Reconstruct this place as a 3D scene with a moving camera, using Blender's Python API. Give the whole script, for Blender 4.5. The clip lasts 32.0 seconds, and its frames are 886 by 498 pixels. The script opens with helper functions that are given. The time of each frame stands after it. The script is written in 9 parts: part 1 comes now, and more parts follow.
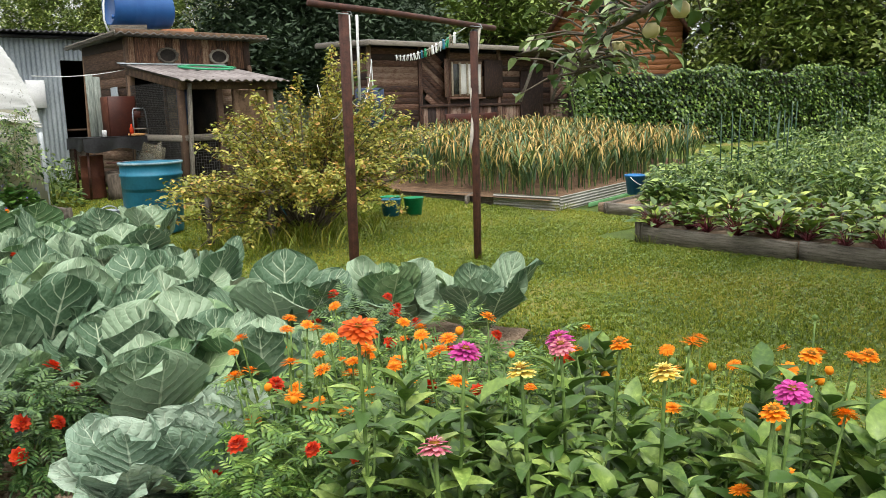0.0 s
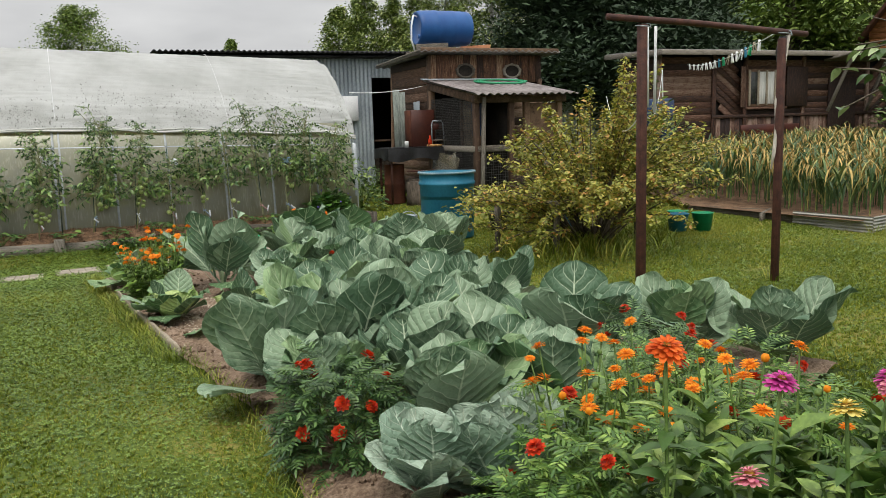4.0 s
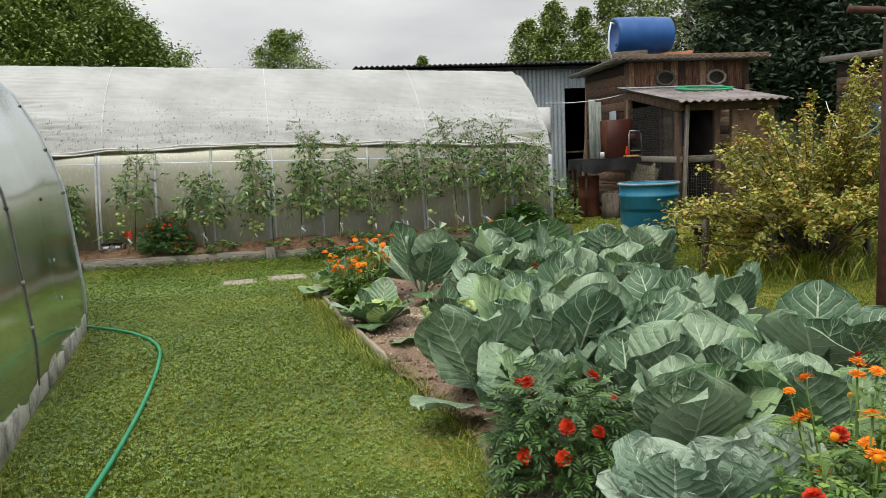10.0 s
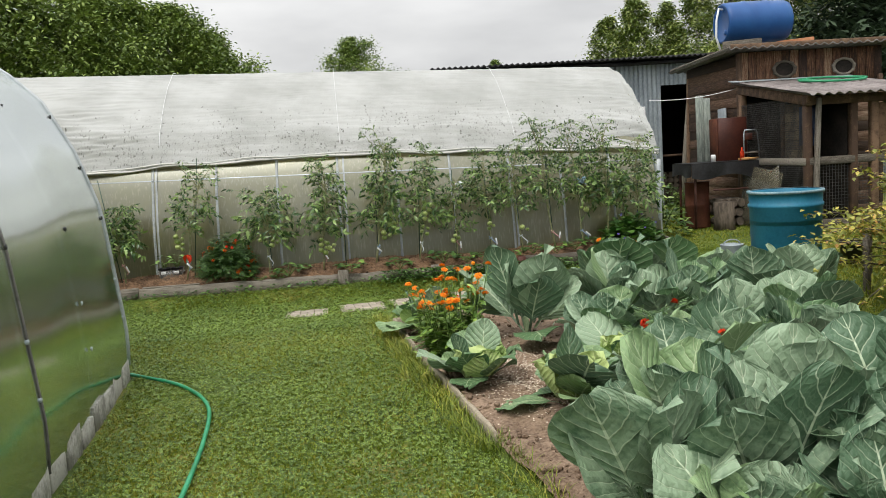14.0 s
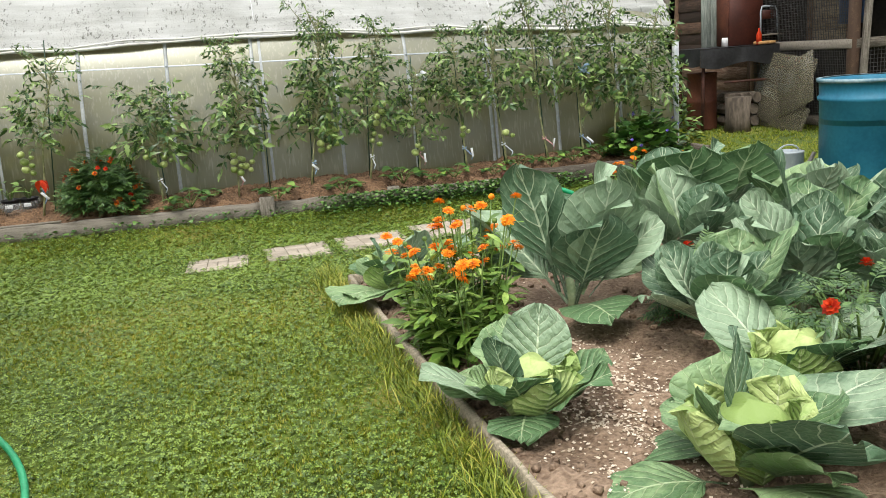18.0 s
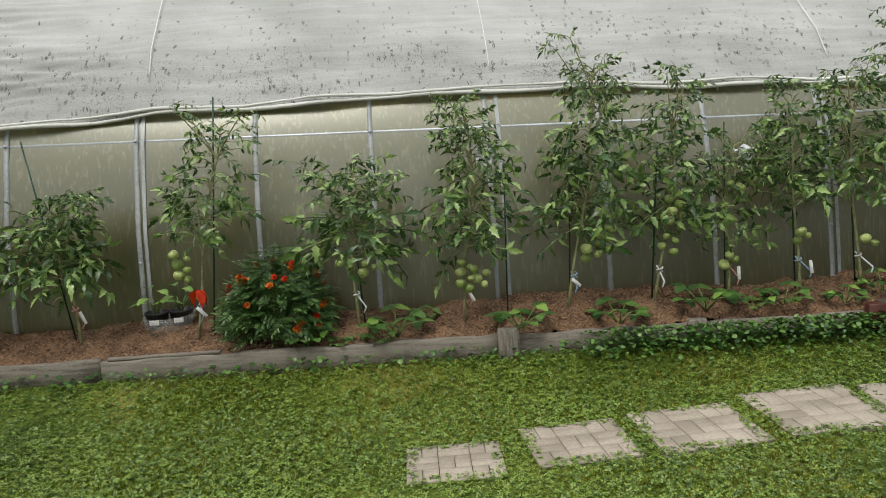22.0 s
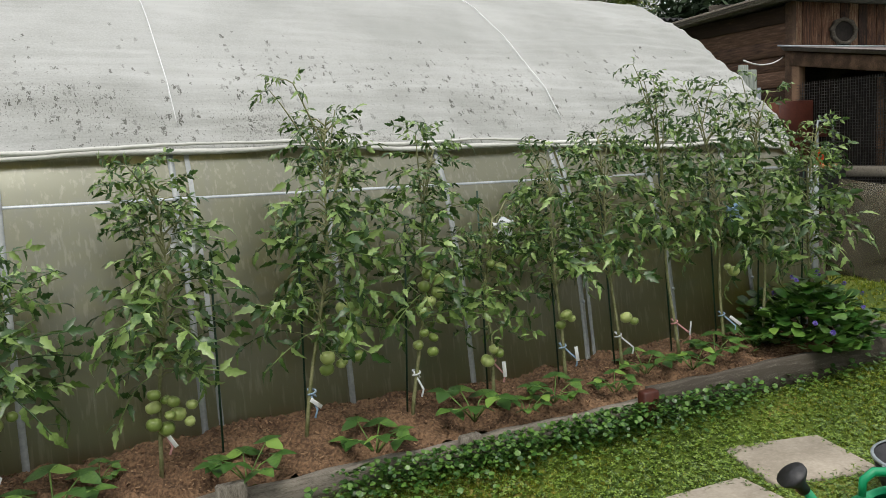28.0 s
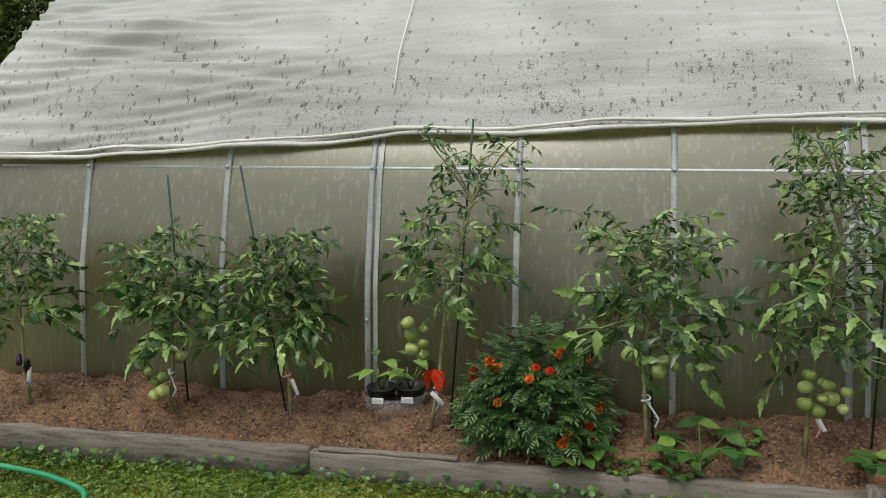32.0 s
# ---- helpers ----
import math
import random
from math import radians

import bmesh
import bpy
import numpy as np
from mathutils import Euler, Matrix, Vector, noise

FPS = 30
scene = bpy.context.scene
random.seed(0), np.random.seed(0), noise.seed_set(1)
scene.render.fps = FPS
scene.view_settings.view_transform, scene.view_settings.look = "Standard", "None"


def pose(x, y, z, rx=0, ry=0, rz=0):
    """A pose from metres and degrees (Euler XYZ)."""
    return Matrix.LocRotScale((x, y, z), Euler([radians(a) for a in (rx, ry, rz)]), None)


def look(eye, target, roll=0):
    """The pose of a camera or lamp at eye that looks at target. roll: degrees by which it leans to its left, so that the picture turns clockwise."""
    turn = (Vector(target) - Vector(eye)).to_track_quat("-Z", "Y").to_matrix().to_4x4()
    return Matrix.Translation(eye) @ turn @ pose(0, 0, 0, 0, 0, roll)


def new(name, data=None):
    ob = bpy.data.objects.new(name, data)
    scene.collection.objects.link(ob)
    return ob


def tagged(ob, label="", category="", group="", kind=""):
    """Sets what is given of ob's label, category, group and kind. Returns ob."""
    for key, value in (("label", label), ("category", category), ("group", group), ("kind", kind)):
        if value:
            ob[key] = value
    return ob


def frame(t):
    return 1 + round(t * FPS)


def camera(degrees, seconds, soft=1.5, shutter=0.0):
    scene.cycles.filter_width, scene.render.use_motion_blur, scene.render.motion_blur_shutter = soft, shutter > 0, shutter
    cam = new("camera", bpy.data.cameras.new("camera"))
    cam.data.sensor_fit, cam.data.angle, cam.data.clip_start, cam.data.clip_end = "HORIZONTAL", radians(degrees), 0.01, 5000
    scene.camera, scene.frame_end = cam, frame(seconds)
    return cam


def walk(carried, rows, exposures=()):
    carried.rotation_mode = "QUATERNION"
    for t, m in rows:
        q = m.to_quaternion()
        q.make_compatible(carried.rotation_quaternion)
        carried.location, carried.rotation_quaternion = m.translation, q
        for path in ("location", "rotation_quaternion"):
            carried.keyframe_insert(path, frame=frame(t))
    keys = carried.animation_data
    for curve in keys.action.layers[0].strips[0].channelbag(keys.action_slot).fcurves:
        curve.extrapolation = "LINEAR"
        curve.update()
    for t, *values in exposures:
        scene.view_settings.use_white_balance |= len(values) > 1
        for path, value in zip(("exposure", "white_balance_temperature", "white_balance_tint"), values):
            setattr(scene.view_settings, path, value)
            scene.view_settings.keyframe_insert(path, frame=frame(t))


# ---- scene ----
cam = camera(57.5, 32.0, 0.6)
PATH = [
    (0, (2.615, -11.067, 1.409), (3.954, -9.622, 1.062), -1.5),
    (0.5, (2.615, -11.077, 1.421), (3.908, -9.588, 1.091), -1.8),
    (1, (2.612, -11.073, 1.417), (3.834, -9.522, 1.099), -2.2),
    (1.5, (2.603, -11.065, 1.419), (3.742, -9.45, 1.108), -2.6),
    (2, (2.585, -11.073, 1.428), (3.65, -9.408, 1.123), -2.3),
    (2.5, (2.565, -11.081, 1.428), (3.554, -9.369, 1.127), -1.8),
    (3, (2.539, -11.061, 1.428), (3.443, -9.303, 1.127), -1.7),
    (3.5, (2.529, -11.062, 1.431), (3.367, -9.271, 1.129), -1.8),
    (5.5, (2.479, -11.051, 1.423), (3.091, -9.171, 1.121), -1.6),
    (6, (2.471, -11.046, 1.417), (3.026, -9.148, 1.117), -1.8),
    (6.5, (2.462, -11.044, 1.411), (2.967, -9.132, 1.112), -1.7),
    (7, (2.455, -11.042, 1.411), (2.919, -9.119, 1.113), -1.8),
    (7.5, (2.454, -11.037, 1.412), (2.873, -9.104, 1.114), -2.0),
    (8, (2.441, -11.043, 1.416), (2.827, -9.103, 1.122), -2.1),
    (8.5, (2.42, -11.042, 1.42), (2.786, -9.094, 1.149), -2.1),
    (9, (2.391, -11.02, 1.419), (2.755, -9.071, 1.163), -2.1),
    (9.5, (2.369, -10.957, 1.414), (2.731, -9.007, 1.16), -2.1),
    (10, (2.402, -10.824, 1.406), (2.76, -8.873, 1.151), -2.4),
    (10.5, (2.47, -10.642, 1.419), (2.715, -8.669, 1.205), -3.7),
    (11, (2.493, -10.541, 1.424), (2.711, -8.563, 1.225), -4.4),
    (11.5, (2.432, -10.428, 1.424), (2.699, -8.455, 1.239), -4.2),
    (12, (2.355, -10.344, 1.417), (2.662, -8.377, 1.23), -4.2),
    (12.5, (2.355, -10.209, 1.411), (2.662, -8.243, 1.212), -4.2),
    (13, (2.428, -10.003, 1.421), (2.658, -8.026, 1.223), -3.7),
    (13.5, (2.442, -9.778, 1.395), (2.63, -7.799, 1.171), -3.7),
    (14, (2.379, -9.545, 1.427), (2.565, -7.567, 1.197), -3.7),
    (14.5, (2.365, -9.333, 1.413), (2.548, -7.355, 1.182), -3.7),
    (16.5, (2.336, -8.203, 1.326), (2.552, -6.231, 1.073), -4.0),
    (17, (2.328, -7.895, 1.338), (2.533, -5.924, 1.071), -3.1),
    (17.5, (2.283, -7.538, 1.32), (2.576, -5.586, 0.998), -3.9),
    (18, (2.273, -7.219, 1.27), (2.631, -5.309, 0.796), -4.2),
    (18.5, (2.226, -6.893, 1.297), (2.519, -4.97, 0.83), -4.3),
    (19, (2.082, -6.593, 1.328), (2.38, -4.651, 0.954), -4.2),
    (19.5, (1.965, -6.343, 1.329), (2.242, -4.394, 0.975), -3.6),
    (20, (1.958, -6.025, 1.383), (2.04, -4.058, 1.03), -4.4),
    (20.5, (1.903, -5.737, 1.377), (1.934, -3.77, 1.018), -4.4),
    (21, (1.793, -5.465, 1.425), (1.852, -3.499, 1.067), -4.2),
    (21.5, (1.763, -5.197, 1.427), (1.828, -3.231, 1.064), -3.5),
    (22, (1.725, -4.912, 1.45), (1.752, -2.943, 1.097), -3.7),
    (22.5, (1.627, -4.657, 1.473), (1.802, -2.691, 1.151), -4.3),
    (23, (1.611, -4.446, 1.444), (1.909, -2.495, 1.115), -4.1),
    (23.5, (1.625, -4.183, 1.468), (1.939, -2.237, 1.13), -4.3),
    (24, (1.625, -3.963, 1.456), (2.158, -2.075, 1.071), -3.1),
    (24.5, (1.575, -3.769, 1.520), (2.421, -2.008, 1.098), -2.2),
    (25, (1.591, -3.696, 1.536), (2.591, -2.014, 1.126), -1.5),
    (25.5, (1.606, -3.637, 1.605), (2.663, -1.99, 1.193), -0.8),
    (27.5, (1.663, -3.751, 1.470), (2.663, -2.038, 1.209), -2.9),
    (28, (1.637, -3.751, 1.472), (2.477, -1.954, 1.217), -3.1),
    (28.5, (1.536, -3.684, 1.51), (2.261, -1.84, 1.234), -2.5),
    (29, (1.486, -3.666, 1.5), (2.048, -1.766, 1.23), -2.5),
    (29.5, (1.415, -3.643, 1.506), (1.811, -1.702, 1.231), -2.0),
    (30, (1.348, -3.633, 1.511), (1.508, -1.66, 1.23), -1.5),
    (30.5, (1.363, -3.659, 1.526), (1.267, -1.683, 1.236), -1.5),
    (31, (1.368, -3.671, 1.556), (1.07, -1.718, 1.249), -1.6),
    (31.5, (1.322, -3.694, 1.588), (0.918, -1.762, 1.261), -1.6),
    (32, (1.3, -3.699, 1.592), (0.803, -1.79, 1.262), -1.9),
]
EXPOSURES = [(0, .72), (1, .42), (3, .25), (6, .08), (8, .13), (9, .05), (10, .27), (11, .03), (12, -.02), (13, .04), (14, .34), (17, .25), (18, .72), (19, .0), (20, .24), (21, .12), (22, .05), (23.2, .16), (24, .55), (25.5, .45), (28, .12), (31, .08), (32, .02)]
walk(cam, [(t, look(eye, target, roll)) for t, eye, target, roll in PATH], EXPOSURES)

# ---- world and light: an overcast summer day ----
world = bpy.data.worlds.new("overcast")
scene.world = world
world.use_nodes = True
_n, _l = world.node_tree.nodes, world.node_tree.links
_bg = _n["Background"]
_sky = _n.new("ShaderNodeTexSky")
_sky.sky_type, _sky.sun_disc = "NISHITA", False
_sky.sun_elevation, _sky.sun_rotation = radians(52), radians(200)
_sky.air_density, _sky.dust_density = 1.0, 3.0
_hsv = _n.new("ShaderNodeHueSaturation")
_hsv.inputs["Saturation"].default_value = 0.22
_tc = _n.new("ShaderNodeTexCoord")
_mp = _n.new("ShaderNodeMapping")
_mp.inputs["Scale"].default_value = (1.6, 1.6, 5.0)
_cl = _n.new("ShaderNodeTexNoise")
_cl.inputs["Scale"].default_value, _cl.inputs["Detail"].default_value = 1.7, 5.0
_ramp = _n.new("ShaderNodeValToRGB")
_ramp.color_ramp.elements[0].position, _ramp.color_ramp.elements[1].position = 0.36, 0.68
_ramp.color_ramp.elements[0].color = (3.70, 3.72, 3.76, 1)
_ramp.color_ramp.elements[1].color = (5.70, 5.70, 5.66, 1)
_mix = _n.new("ShaderNodeMixRGB")
_mix.inputs[0].default_value = 0.88
_l.new(_sky.outputs[0], _hsv.inputs["Color"])
_l.new(_tc.outputs["Generated"], _mp.inputs[0])
_l.new(_mp.outputs[0], _cl.inputs["Vector"])
_l.new(_cl.outputs[0], _ramp.inputs[0])
_l.new(_hsv.outputs[0], _mix.inputs[1])
_l.new(_ramp.outputs[0], _mix.inputs[2])
# an overcast sky is about twice as bright overhead as at the horizon
_sp, _up = _n.new("ShaderNodeSeparateXYZ"), _n.new("ShaderNodeMapRange")
_up.inputs["From Min"].default_value, _up.inputs["From Max"].default_value = 0.15, 0.95
_up.inputs["To Min"].default_value, _up.inputs["To Max"].default_value = 1.0, 2.5
_mul = _n.new("ShaderNodeVectorMath")
_mul.operation = "SCALE"
_l.new(_tc.outputs["Generated"], _sp.inputs[0])
_l.new(_sp.outputs[2], _up.inputs["Value"])
_l.new(_mix.outputs[0], _mul.inputs[0])
_l.new(_up.outputs[0], _mul.inputs["Scale"])
_l.new(_mul.outputs[0], _bg.inputs["Color"])
_bg.inputs["Strength"].default_value = 0.13

sun = new("sun", bpy.data.lights.new("sun", "SUN"))
sun.data.energy, sun.data.angle, sun.data.color = 1.5, radians(22), (1.0, 0.95, 0.87)
sun.matrix_world = look((-4, -14, 22), (2, -4, 0))

# ---- geometry helpers ----
rng = np.random.default_rng(7)


def rnd(a, b):
    return float(rng.uniform(a, b))


def mesh_np(name, V, faces, material, uv=None, smooth=True, midx=None):
    """A mesh from vertex and face arrays; faces is a list of (n, k) arrays."""
    me = bpy.data.meshes.new(name)
    V = np.asarray(V, dtype=np.float32).reshape(-1, 3)
    faces = [np.asarray(f, dtype=np.int32) for f in faces if len(f)]
    loops = np.concatenate([f.ravel() for f in faces])
    sizes = np.concatenate([np.full(len(f), f.shape[1], dtype=np.int32) for f in faces])
    starts = np.concatenate([[0], np.cumsum(sizes)[:-1]]).astype(np.int32)
    me.vertices.add(len(V))
    me.vertices.foreach_set("co", V.ravel())
    me.loops.add(len(loops))
    me.loops.foreach_set("vertex_index", loops)
    me.polygons.add(len(sizes))
    me.polygons.foreach_set("loop_start", starts)
    me.polygons.foreach_set("use_smooth", np.full(len(sizes), smooth))
    mats = material if isinstance(material, (list, tuple)) else [material]
    for m in mats:
        me.materials.append(m)
    if midx is not None:
        me.polygons.foreach_set("material_index", np.asarray(midx, dtype=np.int32))
    if uv is not None:
        layer = me.uv_layers.new(name="UVMap")
        layer.data.foreach_set("uv", np.asarray(uv, dtype=np.float32)[loops].ravel())
    me.update(calc_edges=True)
    me.validate()
    return me


class Soup:
    """Collects pieces of geometry for one mesh."""

    def __init__(self):
        self.V, self.F, self.n = [], {}, 0
        self.UV = []

    def add(self, V, F, uv=None):
        V = np.asarray(V, dtype=np.float64).reshape(-1, 3)
        self.V.append(V)
        self.UV.append(np.zeros((len(V), 2)) if uv is None else np.asarray(uv))
        for f in (F if isinstance(F, list) else [F]):
            f = np.asarray(f, dtype=np.int64)
            if len(f):
                self.F.setdefault(f.shape[1], []).append(f + self.n)
        self.n += len(V)
        return self

    def scatter(self, V, F, mats, uv=None):
        """One copy of the template V, F for each 4 x 4 matrix."""
        mats = np.asarray(mats, dtype=np.float64).reshape(-1, 4, 4)
        V = np.asarray(V, dtype=np.float64)
        K, n = len(mats), len(V)
        if not K:
            return self
        W = np.einsum("kij,nj->kni", mats[:, :3, :3], V) + mats[:, None, :3, 3]
        off = (np.arange(K) * n)[:, None, None]
        fs = F if isinstance(F, list) else [F]
        self.add(W.reshape(-1, 3), [(np.asarray(f)[None] + off).reshape(-1, np.asarray(f).shape[1]) for f in fs],
                 None if uv is None else np.tile(np.asarray(uv), (K, 1)))
        return self

    def mesh(self, name, material, smooth=True, uv=False):
        return mesh_np(name, np.concatenate(self.V), [np.concatenate(f) for f in self.F.values()], material,
                       np.concatenate(self.UV) if uv else None, smooth)


def rotz(a):
    c, s = math.cos(a), math.sin(a)
    return np.array([[c, -s, 0], [s, c, 0], [0, 0, 1.0]])


def roty(a):
    c, s = math.cos(a), math.sin(a)
    return np.array([[c, 0, s], [0, 1, 0], [-s, 0, c]])


def rotx(a):
    c, s = math.cos(a), math.sin(a)
    return np.array([[1, 0, 0], [0, c, -s], [0, s, c]])


def mat4(p, R, s=1.0):
    m = np.eye(4)
    m[:3, :3] = R * s
    m[:3, 3] = p
    return m


def poses4(P, yaw, pitch, roll, s):
    """Many 4 x 4 matrices: yaw about z, pitch raises local +x, roll about local x."""
    K = len(P)
    cz, sz, cy, sy, cx, sx = np.cos(yaw), np.sin(yaw), np.cos(-pitch), np.sin(-pitch), np.cos(roll), np.sin(roll)
    Z = np.zeros((K, 3, 3)); Y = Z.copy(); X = Z.copy()
    Z[:, 0, 0], Z[:, 0, 1], Z[:, 1, 0], Z[:, 1, 1], Z[:, 2, 2] = cz, -sz, sz, cz, 1
    Y[:, 0, 0], Y[:, 0, 2], Y[:, 2, 0], Y[:, 2, 2], Y[:, 1, 1] = cy, sy, -sy, cy, 1
    X[:, 0, 0], X[:, 1, 1], X[:, 1, 2], X[:, 2, 1], X[:, 2, 2] = 1, cx, -sx, sx, cx
    M = np.tile(np.eye(4), (K, 1, 1))
    M[:, :3, :3] = (Z @ Y @ X) * np.asarray(s).reshape(-1, 1, 1)
    M[:, :3, 3] = P
    return M


def box_np(size, centre=(0, 0, 0), R=None, bevel=0.0):
    """A box with chamfered edges when bevel is given."""
    h = np.array(size) / 2.0
    b = min(bevel, *(h * 0.9)) if bevel else 0
    if not b:
        V = np.array([[x, y, z] for x in (-1, 1) for y in (-1, 1) for z in (-1, 1)]) * h
        F = [np.array([[0, 1, 3, 2], [4, 6, 7, 5], [0, 4, 5, 1], [2, 3, 7, 6], [0, 2, 6, 4], [1, 5, 7, 3]])]
    else:
        V, idx = [], {}
        for sx in (-1, 1):
            for sy in (-1, 1):
                for sz in (-1, 1):
                    s = np.array([sx, sy, sz])
                    for a in range(3):
                        v = s * (h - b)
                        v[a] = s[a] * h[a]
                        idx[(sx, sy, sz, a)] = len(V)
                        V.append(v)
        Q, T = [], []
        for a in range(3):
            u, w = (a + 1) % 3, (a + 2) % 3
            for s in (-1, 1):
                c = []
                for su, sw in ((-1, -1), (1, -1), (1, 1), (-1, 1)):
                    k = [0, 0, 0]
                    k[a], k[u], k[w] = s, su, sw
                    c.append(idx[(*k, a)])
                Q.append(c if s > 0 else c[::-1])
        for a in range(3):
            u, w = (a + 1) % 3, (a + 2) % 3
            for su in (-1, 1):
                for sw in (-1, 1):
                    k0, k1 = [0, 0, 0], [0, 0, 0]
                    k0[a], k0[u], k0[w] = -1, su, sw
                    k1[a], k1[u], k1[w] = 1, su, sw
                    q = [idx[(*k0, u)], idx[(*k1, u)], idx[(*k1, w)], idx[(*k0, w)]]
                    Q.append(q if su * sw < 0 else q[::-1])
        for sx in (-1, 1):
            for sy in (-1, 1):
                for sz in (-1, 1):
                    t = [idx[(sx, sy, sz, a)] for a in range(3)]
                    T.append(t if sx * sy * sz > 0 else t[::-1])
        V, F = np.array(V), [np.array(Q), np.array(T)]
    if R is not None:
        V = V @ np.asarray(R).T
    return V + np.array(centre), F


def tube_np(pts, radii, seg=8, caps=True):
    """A tube along points, with a radius at each."""
    pts = np.asarray(pts, dtype=float)
    n = len(pts)
    radii = np.full(n, radii) if np.isscalar(radii) else np.asarray(radii, dtype=float)
    tan = np.gradient(pts, axis=0)
    tan /= np.linalg.norm(tan, axis=1)[:, None] + 1e-12
    ref = np.array([0.0, 0, 1]) if abs(tan[0][2]) < 0.9 else np.array([1.0, 0, 0])
    V = []
    a = np.cross(tan[0], ref)
    a /= np.linalg.norm(a)
    for i in range(n):
        a = a - tan[i] * (a @ tan[i])
        a /= np.linalg.norm(a) + 1e-12
        b = np.cross(tan[i], a)
        th = np.arange(seg) * 2 * math.pi / seg
        V.append(pts[i] + radii[i] * (np.cos(th)[:, None] * a + np.sin(th)[:, None] * b))
    V = np.concatenate(V)
    k = np.arange(seg)
    F = np.concatenate([np.stack([i * seg + k, i * seg + (k + 1) % seg, (i + 1) * seg + (k + 1) % seg, (i + 1) * seg + k], 1) for i in range(n - 1)])
    out = [F]
    if caps:
        out.append(np.array([np.arange(seg)[::-1], (n - 1) * seg + np.arange(seg)]))
    return V, out


def lathe_np(profile, seg=28):
    """A turned body from (radius, height) pairs."""
    pr = np.asarray(profile, dtype=float)
    th = np.arange(seg) * 2 * math.pi / seg
    V = np.concatenate([np.stack([r * np.cos(th), r * np.sin(th), np.full(seg, z)], 1) for r, z in pr])
    k = np.arange(seg)
    F = np.concatenate([np.stack([i * seg + k, i * seg + (k + 1) % seg, (i + 1) * seg + (k + 1) % seg, (i + 1) * seg + k], 1) for i in range(len(pr) - 1)])
    return V, F


def grid_np(f, nu, nv):
    """A sheet: f(u, v) gives arrays x, y, z for u, v in 0..1. Returns V, F, UV."""
    u, v = np.meshgrid(np.linspace(0, 1, nu + 1), np.linspace(0, 1, nv + 1), indexing="ij")
    x, y, z = f(u.ravel(), v.ravel())
    V = np.stack([x + 0 * u.ravel(), y + 0 * u.ravel(), z + 0 * u.ravel()], 1)
    i, j = np.meshgrid(np.arange(nu), np.arange(nv), indexing="ij")
    a = (i * (nv + 1) + j).ravel()
    F = np.stack([a, a + nv + 1, a + nv + 2, a + 1], 1)
    return V, F, np.stack([u.ravel(), v.ravel()], 1)


def thing(name, label, category, at=(0, 0, 0), rz=0.0, group="", kind=""):
    """An Empty at a thing's base, that parents its parts."""
    ob = new(name)
    ob.empty_display_size = 0.1
    ob.location, ob.rotation_euler = at, (0, 0, rz)
    return tagged(ob, label, category, group, kind)


def part(name, geo, material, parent, label="", at=(0, 0, 0), rot=(0, 0, 0), smooth=True, uv=False, kind=""):
    """Links geometry as one mesh object under a thing or a part."""
    if isinstance(geo, Soup):
        me = geo.mesh(name, material, smooth, uv)
    elif isinstance(geo, bpy.types.Mesh):
        me = geo
    else:
        V, F = geo[0], geo[1]
        me = mesh_np(name, V, F if isinstance(F, list) else [F], material, geo[2] if uv and len(geo) > 2 else None, smooth)
    ob = new(name, me)
    ob.parent = parent
    ob.location, ob.rotation_euler = at, rot
    if label:
        ob["label"] = label
    if kind:
        ob["kind"] = kind
    return ob


def solo(name, geo, material, label, category, at=(0, 0, 0), rot=(0, 0, 0), group="", kind="", smooth=True, uv=False):
    """A thing that is a single mesh."""
    ob = part(name, geo, material, None, "", at, rot, smooth, uv)
    return tagged(ob, label, category, group, kind)


